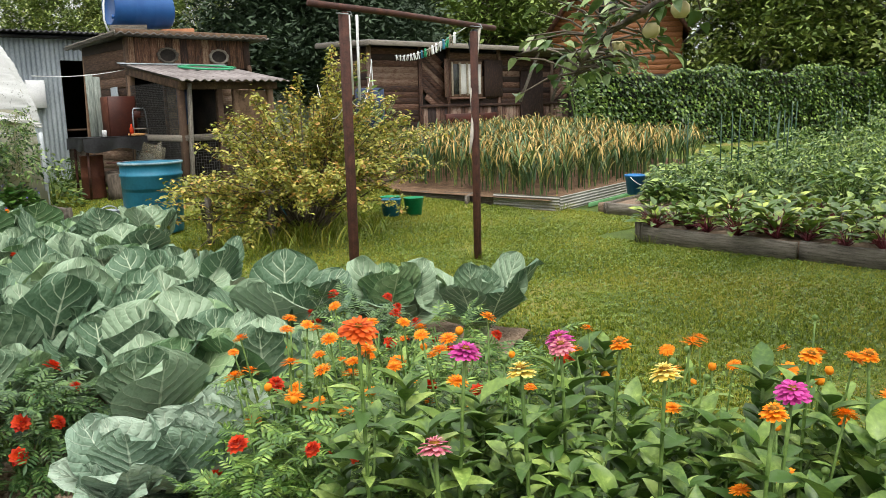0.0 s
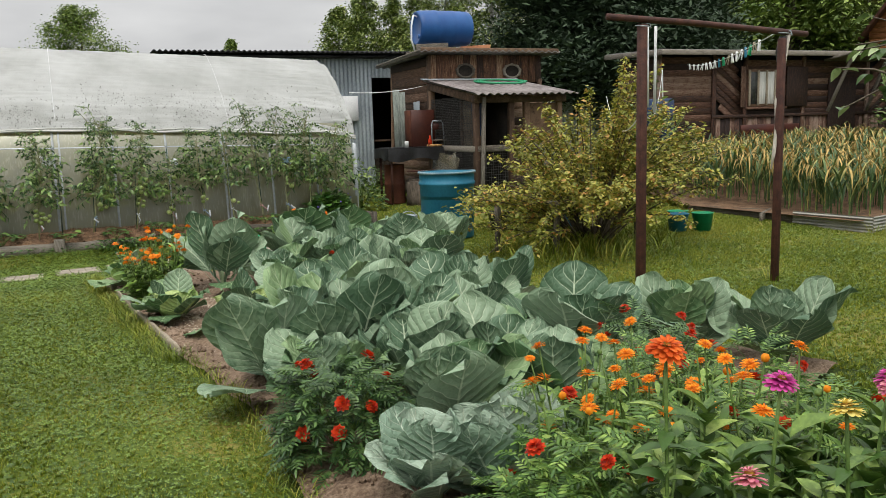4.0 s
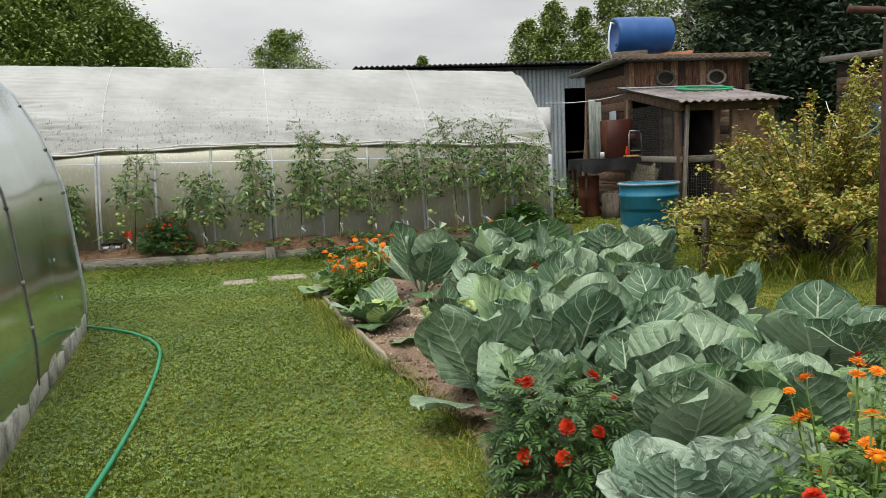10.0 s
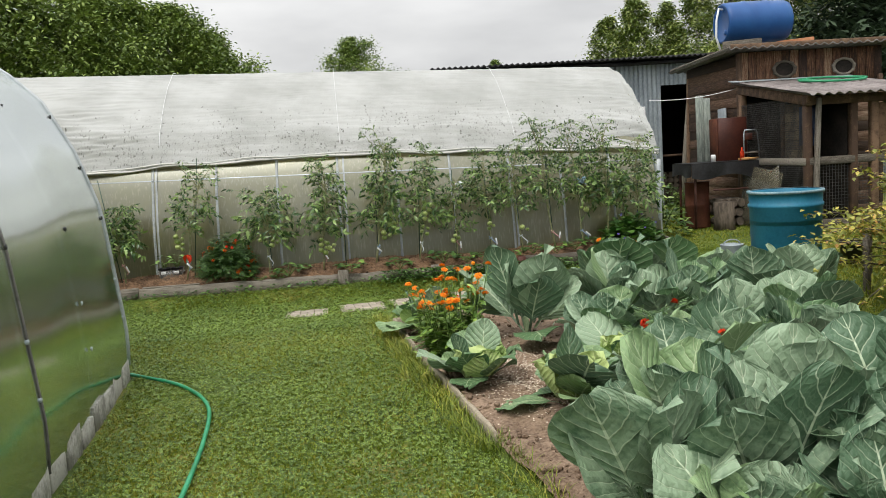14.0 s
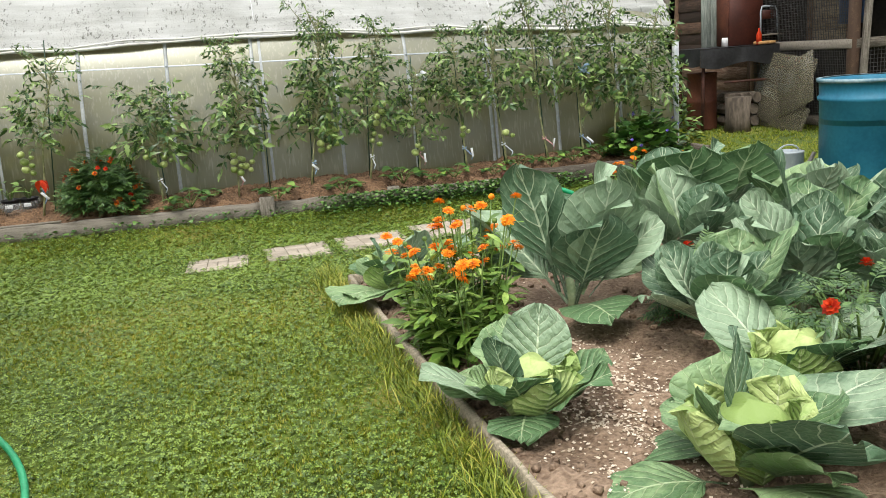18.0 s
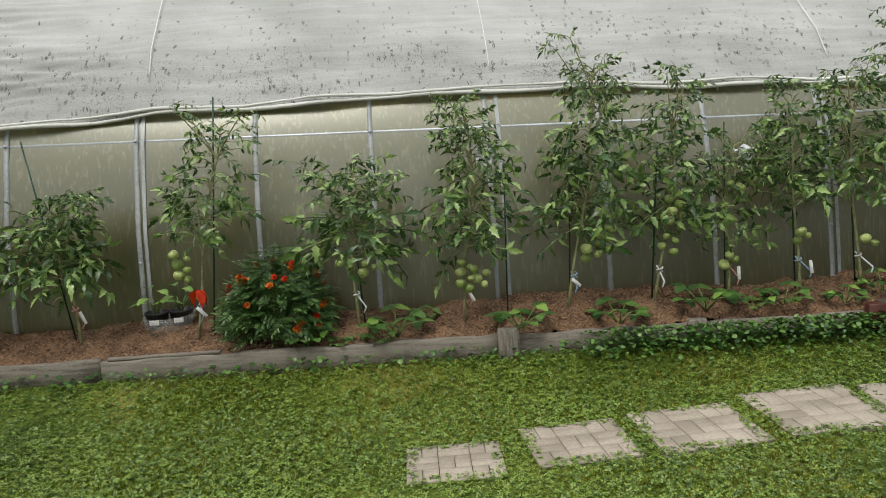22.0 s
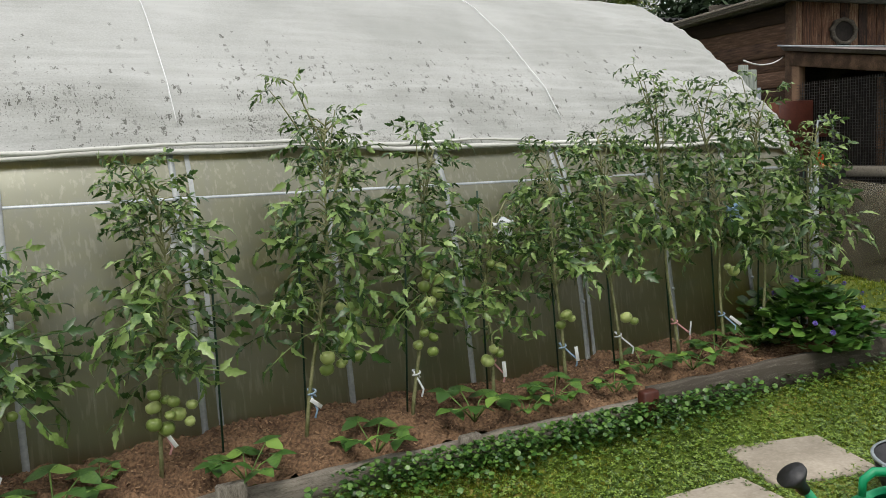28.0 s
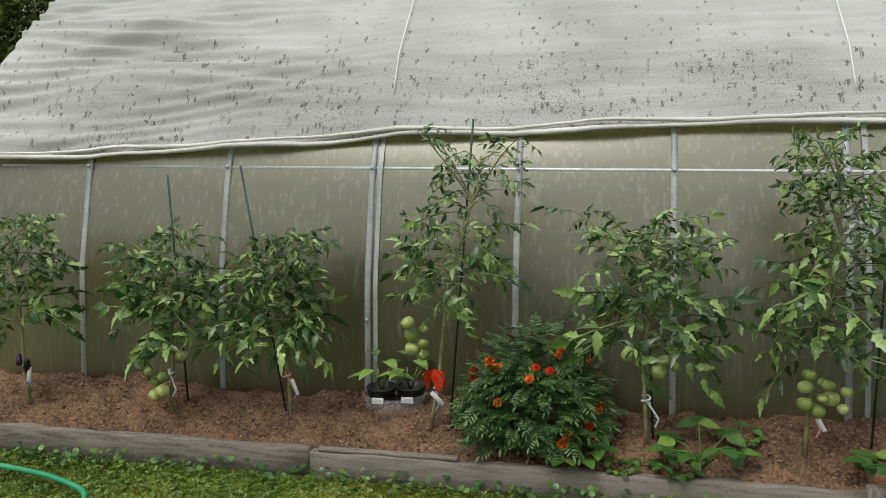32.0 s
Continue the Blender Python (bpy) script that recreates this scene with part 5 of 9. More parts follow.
for c0, c1, sgn in ((1.4, 2.25, 1), (2.25, 3.9, 0), (3.9, 5.9, 0), (5.9, 6.7, -1), (6.7, 8.7, 0)):
    if sgn:
        for j in range(8):
            part("slant_board", box_np((1.05 if j not in (0, 7) else 0.6, 0.02, 0.14), ((c0 + c1) / 2, -0.012, 1.18 + 0.148 * j), roty(sgn * 0.62), 0.003), shed_wood, dshed)
    else:
        for j in range(9):
            part("front_board", box_np((c1 - c0 - 0.02, 0.02, 0.128), ((c0 + c1) / 2, -0.012, 1.20 + 0.131 * j), rotx(0.05), 0.003), shed_wood, dshed)
part("belt_rail", box_np((7.3, 0.05, 0.07), (5.0, -0.04, 1.13), None, 0.006), shed_wood, dshed)
for x in (0.0, 1.40, 2.26, 3.92, 5.9, 6.7, 8.66):
    part("corner_board", box_np((0.10, 0.05, H), (x, -0.035, H / 2), None, 0.006), shed_wood_v, dshed)
for x0, ww in ((2.30, 1.02), (6.85, 0.75)):
    win = part("window", box_np((ww, 0.05, 0.80), (x0 + ww / 2, -0.05, 1.72), None, 0.008), beam_wood, dshed, "window with a pale wooden frame")
    n = 4 if ww > 0.9 else 3
    for k in range(n):
        w1 = (ww - 0.06) / n
        part("pane", box_np((w1 - 0.05, 0.012, 0.68), (x0 + 0.03 + w1 * (k + 0.5), -0.078, 1.72), None, 0.002), curtain_mat if k != 0 else glass_mat, win)
        part("mullion", box_np((0.05, 0.03, 0.74), (x0 + 0.03 + w1 * k, -0.088, 1.72), None, 0.004), pale_wood, win)
    part("sill", box_np((ww + 0.1, 0.10, 0.05), (x0 + ww / 2, -0.08, 1.29), None, 0.006), shed_wood, win)
    for sx in ((x0 - 0.14, 0.9), (x0 + ww + 0.36, 0.12)):
        part("shutter", box_np((0.62 if sx[1] < 0.5 else 0.30, 0.03, 0.85), (sx[0], -0.09, 1.74), rotz(0.0 if sx[1] < 0.5 else 0.5), 0.006), shed_wood_v, win)
part("roof", box_np((SX1 - SX0 + 0.5, 1.9, 0.06), ((SX1 - SX0) / 2, 0.55, H + 0.08), rotx(0.03), 0.01), zinc_dark, dshed, "flat grey felt roof")
part("eave_board", box_np((SX1 - SX0 + 0.5, 0.04, 0.10), ((SX1 - SX0) / 2, -0.40, H + 0.02), None, 0.008), old_wood, dshed, "weathered grey eave board")
part("eave_board", box_np((0.04, 1.9, 0.10), (-0.25, 0.55, H + 0.04), rotx(0.03), 0.008), old_wood, dshed, "weathered grey eave board")
part("awning", box_np((1.5, 0.75, 0.05), (5.1, -0.55, H - 0.05), rotx(-0.15), 0.008), old_wood, dshed, "small flat awning over the door")
part("awning_strut", box_np((0.06, 0.06, 1.25), (4.55, -0.45, 1.75), rotx(0.4) @ roty(0.1), 0.008), old_wood, dshed)
part("awning_strut", box_np((0.06, 0.06, 1.25), (5.7, -0.45, 1.75), rotx(0.4), 0.008), old_wood, dshed)
part("door", box_np((0.85, 0.04, 1.85), (5.1, -0.05, 1.0), None, 0.008), shed_wood_v, dshed)
bench = thing("bench", "red-brown wooden bench standing before the dark shed", "bench", (15.6, 1.7, 0.30))
part("seat", box_np((1.6, 0.35, 0.05), (0, 0, 0.62), None, 0.008), material("faded_red_paint", (0.22, 0.05, 0.03), (0.36, 0.11, 0.07), 5.0, 0.7, 0.2, 50.0), bench)
part("backrest", box_np((1.6, 0.04, 0.2), (0, 0.18, 0.85), None, 0.008), brick_red, bench)
for x in (-0.7, 0.7):
    part("leg", box_np((0.08, 0.32, 0.6), (x, 0, 0.3), None, 0.008), beam_wood, bench)
solo("water_drum", lathe_np([(0, 0), (0.28, 0), (0.295, 0.04), (0.29, 0.3), (0.30, 0.32), (0.29, 0.34), (0.29, 0.62), (0.30, 0.64), (0.29, 0.66), (0.285, 0.93), (0.25, 0.96), (0, 0.96)], 28), navy_mat, "navy blue plastic drum standing on a stand by the shed", "drum", at=(12.75, 1.9, 0.85))
stand = thing("drum_stand", "rough wooden stand under a blue drum", "stand", (12.75, 1.9, 0.28))
for x in (-0.26, 0.26):
    for y in (-0.26, 0.26):
        part("leg", box_np((0.07, 0.07, 0.54), (x, y, 0.27), None, 0.008), beam_wood, stand)
part("top", box_np((0.7, 0.7, 0.04), (0, 0, 0.55), None, 0.008), old_wood, stand)

# ---- houses behind ----
house = thing("log_house", "orange-brown wooden house with a steep gable", "house", (29.8, 8.0, 0.2), radians(33))
HW, HD, HE, HR = 5.0, 6.0, 4.0, 7.6
for i in range(20):
    part("cladding", box_np((0.04, HW - 0.02, 0.195), (0.0, 0, 0.1 + 0.2 * i), None, 0.01), orange_wood, house)
for i in range(17):
    w = HW * (1 - i / 18.0)
    part("cladding", box_np((0.04, w, 0.195), (0.0, 0, HE + 0.1 + 0.2 * i), None, 0.01), orange_wood, house)
part("wall", box_np((HD, HW - 0.1, HE), (HD / 2 + 0.03, 0, HE / 2)), orange_wood, house)
for sgn in (-1, 1):
    L = math.hypot(HW / 2 + 0.4, HR - HE)
    a = math.atan2(HR - HE, HW / 2)
    part("roof", box_np((HD + 0.9, L + 0.3, 0.12), (HD / 2 - 0.2, sgn * (HW / 4 + 0.1), (HE + HR) / 2 - 0.02), rotx(-sgn * a), 0.02), rust_mat, house)
win = part("window", box_np((0.10, 0.9, 1.25), (-0.03, 0.3, 4.9), None, 0.02), beam_wood, house, "window with brown glazing bars")
part("pane", box_np((0.02, 0.74, 1.08), (-0.085, 0.3, 4.9)), glass_mat, win)
part("glazing_bar", box_np((0.03, 0.05, 1.1), (-0.10, 0.3, 4.9), None, 0.005), beam_wood, win)
for z in (4.6, 4.9, 5.2):
    part("glazing_bar", box_np((0.03, 0.76, 0.05), (-0.10, 0.3, z), None, 0.005), beam_wood, win)
house2 = thing("grey_house", "grey house with a pale blue-grey metal roof", "house", (33.5, 5.3, 0.2), radians(28))
part("wall", box_np((5, 5, 2.8), (2.5, 0, 1.4), None, 0.02), old_wood, house2)
for sgn in (-1, 1):
    part("roof", box_np((5.6, 3.4, 0.08), (2.5, sgn * 1.35, 3.75), rotx(-sgn * 0.75), 0.01), zinc_mat, house2)

# ---- clothes posts ----
line = thing("clothes_rack", "rusty brown pipe rack for hanging clothes", "clothes rack", (6.40, -5.9, 0))
part("post", box_np((0.062, 0.062, 2.14), (0.03, 0, 1.07), None, 0.006), rust_mat, line)
part("post", box_np((0.056, 0.056, 2.06), (1.48, 0.04, 1.03), rotz(0.2), 0.006), rust_mat, line)
part("crossbar", tube_np([(-0.30, -0.02, 2.185), (0.5, 0, 2.16), (1.76, 0.05, 2.10)], 0.025, 10), rust_mat, line)
for x in (0.04, 1.47):
    pts = [(x + 0.06 * math.cos(a), 0.055 * math.sin(a), 2.15 - 0.03 * (x > 1) - 0.02 * (a % 6.28) / 3) for a in np.linspace(0, 14, 50)]
    part("wire_wrap", tube_np(pts, 0.004, 5), zinc_mat, line)
for x0, x1, z1 in ((0.155, 0.14, 1.52), (0.235, 0.205, 1.48)):
    solo("white_pole", tube_np([(6.40 + x0, -5.80, 2.14), (6.40 + x1, -5.83, z1)], 0.011, 6), white_plastic, "thin white plastic pole hanging from the clothes frame", "pole", group="white poles")
strap = [(7.95, -5.86, 2.10), (7.93, -5.84, 1.85), (7.86, -5.84, 1.55), (7.87, -5.84, 1.35), (7.83, -5.86, 1.12), (7.80, -5.86, 0.98)]
solo("strap", tube_np(strap, [0.018, 0.016, 0.018, 0.015, 0.016, 0.006], 6), material("pale_cloth_strap", (0.42, 0.38, 0.33), (0.60, 0.56, 0.50), 10.0, 0.9, 0.3, 60.0), "pale cloth strap hanging down the clothes post", "strap")
solo("black_rag", tube_np([(7.90, -5.85, 2.08), (7.89, -5.84, 1.95), (7.88, -5.85, 1.80)], [0.03, 0.045, 0.02], 7), cloth_black, "black rag tied to the clothes post", "rag")


def cord(p0, p1, sag, name="clothes_line", r=0.005):
    p0, p1 = np.array(p0), np.array(p1)
    pts = [p0 + (p1 - p0) * t - np.array([0, 0, sag * 4 * t * (1 - t)]) for t in np.linspace(0, 1, 24)]
    return solo(name, tube_np(pts, r, 5), white_plastic, "pale cord of the clothes line", "rope", group="clothes lines"), pts


LA, LB = np.array((7.80, -5.86, 2.10)), np.array((13.74, 2.27, 2.49))
_, cp = cord(LA, LB, 0.10)
peg_mats = [white_plastic, white_plastic, white_plastic, pale_wood, can_green, bin_blue]
for i in range(17):
    w_ = 0.97 - 0.80 * i / 16.0
    t = w_ * 7 / (w_ * 7 + (1 - w_) * 16)
    p = LA + (LB - LA) * t - np.array([0, 0, 0.10 * 4 * t * (1 - t)])
    g = Soup().add(*box_np((0.012, 0.02, 0.11), (-0.010, 0, 0), roty(0.12), 0.003)).add(*box_np((0.012, 0.02, 0.11), (0.010, 0, 0), roty(-0.12), 0.003))
    m_ = peg_mats[(i * 5) % 6] if i > 5 else peg_mats[i % 3]
    solo("clothes_peg", g, m_, "clothes peg clipped on the line", "clothes peg", at=tuple(p - np.array([0, 0, 0.03])), rot=(0, rnd(-0.3, 0.3), rnd(0, 3)), group="pegs on the clothes line")
cord((6.45, -5.86, 1.47), (10.0, -0.3, 1.80), 0.30)
cord((6.45, -5.85, 1.55), (12.9, 2.0, 2.35), 0.42)
cord((12.9, 2.0, 2.38), (12.95, 2.0, 1.0), 0.0, r=0.012)

# ---- drums and bins on the lawn ----
def open_drum(name, label, at, h, r0, r1, mat_):
    t = thing(name, label, "drum", at)
    prof = [(0, 0.0), (r0, 0.0), (r0 + 0.006, 0.02), (r0 + (r1 - r0) * 0.8, h * 0.80), (r0 + (r1 - r0) * 0.8 + 0.014, h * 0.815), (r0 + (r1 - r0) * 0.8 + 0.014, h * 0.845), (r0 + (r1 - r0) * 0.85, h * 0.86), (r1, h * 0.97), (r1 + 0.012, h * 0.98), (r1 + 0.012, h), (r1 - 0.012, h), (r0 + (r1 - r0) * 0.7, h * 0.6), (0, h * 0.58)]
    part("body", lathe_np(prof, 40), mat_, t)
    return t


blue = open_drum("blue_drum", "tall open teal-blue drum standing on the grass", (6.50, -1.97, 0.07), 0.80, 0.312, 0.340, bin_blue)
part("rim", lathe_np([(0.328, 0.783), (0.357, 0.783), (0.357, 0.808), (0.328, 0.808)], 40), material("worn_drum_rim", (0.10, 0.20, 0.25), (0.26, 0.36, 0.40), 5.0, 0.5, 0.1, 50.0), blue, "pale worn rim")
open_drum("blue_drum", "open teal-blue drum half hidden behind the bush", (8.3, -2.2, 0.1), 0.72, 0.26, 0.30, bin_blue)
zc = thing("zinc_can", "small grey zinc can standing in the grass", "can", (6.14, -1.55, 0.09))
part("body", lathe_np([(0, 0), (0.11, 0), (0.115, 0.02), (0.115, 0.22), (0.12, 0.23), (0.10, 0.235), (0.10, 0.15), (0, 0.15)], 20), zinc_mat, zc)
part("handle", tube_np([(0.09 * math.cos(a), 0, 0.23 + 0.05 * math.sin(a)) for a in np.linspace(0, math.pi, 9)], 0.007, 6), zinc_mat, zc)
part("spout", tube_np([(0.10, -0.02, 0.05), (0.16, -0.03, 0.12), (0.20, -0.04, 0.21)], [0.026, 0.019, 0.015], 8), zinc_dark, zc, "dark zinc spout")
pot_ = thing("black_pot", "black plastic plant pot standing by the bush", "pot", (7.22, -1.95, 0.09))
part("body", lathe_np([(0, 0), (0.10, 0), (0.135, 0.20), (0.150, 0.20), (0.150, 0.225), (0.130, 0.225), (0.098, 0.03), (0, 0.03)], 24), black_plastic, pot_)
part("rim", lathe_np([(0.130, 0.218), (0.154, 0.218), (0.154, 0.232), (0.130, 0.232)], 24), black_plastic, pot_)
for x, y, m_, lab in ((9.15, -3.05, bin_blue, "small blue plastic bucket under the bush"), (9.45, -3.15, can_green, "small green plastic watering can under the bush"), (9.35, -2.8, can_green, "small green plastic basin under the bush")):
    solo("bucket", lathe_np([(0, 0), (0.10, 0), (0.13, 0.22), (0.14, 0.23), (0.125, 0.23), (0.09, 0.03), (0, 0.03)], 20), m_, lab, "bucket", at=(x, y, 0.03))

# ---- leaf and flower shapes ----
def leaf_np(L=1.0, W=0.4, n=4, fold=0.12, droop=0.15, kind="ovate", jag=0.0):
    """A folded leaf along +x: three points to a row."""
    t = np.linspace(0, 1, n + 1)
    if kind == "ovate":
        w = np.sin(math.pi * np.clip(t, 0, 1) ** 0.75) ** 0.9
    elif kind == "lance":
        w = np.sin(math.pi * t ** 0.85) ** 0.8 * (1 - 0.25 * t)
    elif kind == "spoon":
        w = 0.18 + 0.82 * np.sin(math.pi * np.clip(t, 0, 1) ** 1.6) ** 0.8
        w[-1] = 0.12
    elif kind == "petal":
        w = 0.30 + 0.70 * np.sin(math.pi * 0.5 * np.clip(t / 0.75, 0, 1))
        w[-1] = 0.55
    else:
        w = np.sqrt(np.clip(1 - (2 * t - 1) ** 2, 0, 1))
    w = np.maximum(w, 0.02) * W / 2
    if jag:
        w = w * (1 - jag * (np.arange(n + 1) % 2))
    z = -droop * L * t ** 2
    V = []
    for i in range(n + 1):
        V += [(L * t[i], w[i], z[i] + fold * w[i] * 2), (L * t[i], 0, z[i]), (L * t[i], -w[i], z[i] + fold * w[i] * 2)]
    F = []
    for i in range(n):
        a = 3 * i
        F += [(a, a + 1, a + 4, a + 3), (a + 1, a + 2, a + 5, a + 4)]
    return np.array(V), np.array(F)


def compound_np(pairs=3, L=1.0, leaflet=0.38, width=0.5, droop=0.35, jag=0.3, n=4, curl=0.25, twist=0.0, seed=3):
    """A feathered leaf: a stalk with leaflets in pairs and one at its tip."""
    s = Soup()
    g = np.random.default_rng(seed)
    LV, LF = leaf_np(1, width, n, 0.15, curl, "ovate", jag)
    at = lambda t: np.array([L * t, 0, -droop * L * t * t])
    for k in range(pairs):
        t = 0.30 + 0.55 * k / max(1, pairs - 1)
        size = leaflet * L * (0.75 + 0.35 * math.sin(math.pi * (k + 0.7) / pairs))
        for sgn in (-1, 1):
            tw = g.uniform(-twist, twist)
            s.scatter(LV, LF, [mat4(at(t + 0.03 * sgn), rotz(sgn * (1.05 + 0.3 * g.uniform(-twist, twist))) @ roty(0.10 + 0.5 * droop * t + 0.5 * g.uniform(-twist, twist)) @ rotx(0.3 * sgn + tw), size)])
    s.scatter(LV, LF, [mat4(at(0.92), roty(0.2 + droop) @ rotx(g.uniform(-twist, twist)), leaflet * L * 1.15)])
    V, F = tube_np([at(t) for t in np.linspace(0, 0.95, 5)], [0.012 * L] * 5, 3, False)
    s.add(V, F)
    return np.concatenate(s.V), [np.concatenate(f) for f in s.F.values()]


TOM_LEAF = compound_np(3, 1.0, 0.31, 0.54, 0.45, 0.42, 7, 0.35, 1.0, 4)
TOM_LEAF2 = compound_np(4, 1.0, 0.27, 0.46, 0.85, 0.42, 7, 0.85, 1.2, 5)
TOM_LEAF3 = compound_np(3, 1.0, 0.31, 0.50, 0.20, 0.42, 7, 0.30, 1.0, 6)
FERN_LEAF = compound_np(5, 1.0, 0.32, 0.32, 0.25, 0.15, 3, 0.1)
SIMPLE = leaf_np(1, 0.55, 4, 0.15, 0.25)
LANCE = leaf_np(1, 0.26, 4, 0.15, 0.3, "lance")
SPOON = leaf_np(1, 0.30, 4, 0.12, 0.3, "spoon")
ROUND = leaf_np(1, 0.95, 4, 0.10, 0.1, "round")
DIAMOND = (np.array([[0, 0, 0], [0.5, 0.24, 0.05], [1, 0, -0.1], [0.5, -0.24, 0.05]]), np.array([[0, 3, 2, 1]]))


def trifoliate(size=1.0, width=0.75):
    s = Soup()
    V, F = leaf_np(1, width, 5, 0.12, 0.15, "ovate", 0.12)
    for a in (-1.5, 0, 1.5):
        s.scatter(V, F, [mat4((0.02, 0, 0), rotz(a) @ roty(0.15), size)])
    return np.concatenate(s.V), np.concatenate(s.F[4])


TRI = trifoliate()


def head_np(rings, eye_r, petal_w=0.5, n=3, kind="spoon"):
    """Flower heads: rings of (count, radius, lift, tilt)."""
    s = Soup()
    PV, PF = leaf_np(1, petal_w, n, 0.1, 0.12, kind)
    for count, r, z, tilt in rings:
        a = np.arange(count) * 2 * math.pi / count + rnd(0, 1)
        a = a + rng.uniform(-0.08, 0.08, count)
        K = count
        s.scatter(PV, PF, poses4(np.stack([0.15 * r * np.cos(a), 0.15 * r * np.sin(a), np.full(K, z)], 1), a, np.full(K, tilt) + rng.uniform(-0.12, 0.12, K), np.zeros(K), r * 0.85 * rng.uniform(0.9, 1.08, K)))
    return s


def flower_mesh(name, rings, mat_, w=0.5, kind="spoon"):
    return head_np(rings, 0.1, w, 3, kind).mesh(name, mat_)


ZIN = lambda m, r=0.048: flower_mesh("flower_head", [(15, r, 0, -0.12), (14, r * 0.94, 0.005, 0.02), (12, r * 0.78, 0.010, 0.2), (9, r * 0.56, 0.014, 0.5), (6, r * 0.36, 0.017, 0.9)], m, 0.46, "petal")
CAL = lambda m, r=0.03: flower_mesh("flower_head", [(20, r, 0, 0.02), (18, r * 0.92, 0.004, 0.2), (13, r * 0.68, 0.007, 0.5), (8, r * 0.4, 0.009, 0.9)], m, 0.30, "petal")
MAR = lambda m, r=0.026: flower_mesh("flower_head", [(10, r, 0, 0.05), (9, r * 0.9, 0.006, 0.45), (8, r * 0.7, 0.011, 0.8), (6, r * 0.5, 0.014, 1.1)], m, 0.75, "round")
BUD = lambda m, r=0.012: mesh_np("bud", *(lambda q: (q[0], [q[1]]))(lathe_np([(0, -r), (r * 0.8, -r * 0.6), (r, 0.2 * r), (r * 0.7, r * 0.9), (0, r)], 8)), m)
EYE = mesh_np("flower_eye", *(lambda q: (q[0], [q[1]]))(lathe_np([(0.016, 0.012), (0.014, 0.020), (0.008, 0.025), (0, 0.026)], 10)), seed_eye)

# ---- tomato plants ----
tomato_me = mesh_np("tomato", *(lambda q: (q[0] * (1 + 0.05 * np.cos(5 * np.arctan2(q[0][:, 1], q[0][:, 0])))[:, None], [q[1]]))(
    lathe_np([(0, -0.028), (0.018, -0.026), (0.030, -0.012), (0.033, 0.003), (0.027, 0.019), (0.012, 0.026), (0, 0.022)], 14)), tomato_mat)
aub_me = mesh_np("aubergine", *(lambda q: (q[0], [q[1]]))(lathe_np([(0, -0.065), (0.016, -0.058), (0.020, -0.032), (0.014, 0.008), (0.008, 0.02), (0, 0.022)], 12)), material("dark_purple_fruit", (0.010, 0.004, 0.016), (0.03, 0.012, 0.04), 6.0, 0.2, 0.0, 40.0))
tie_mat = material("pale_rag_ties", (0.48, 0.52, 0.56), (0.72, 0.73, 0.73), 12.0, 0.9, 0.2, 60.0)
tie_mats = [tie_mat, material("pink_rag_ties", (0.42, 0.20, 0.20), (0.62, 0.36, 0.34), 12.0, 0.9, 0.2, 60.0), material("blue_rag_ties", (0.16, 0.26, 0.38), (0.34, 0.44, 0.54), 12.0, 0.9, 0.2, 60.0)]


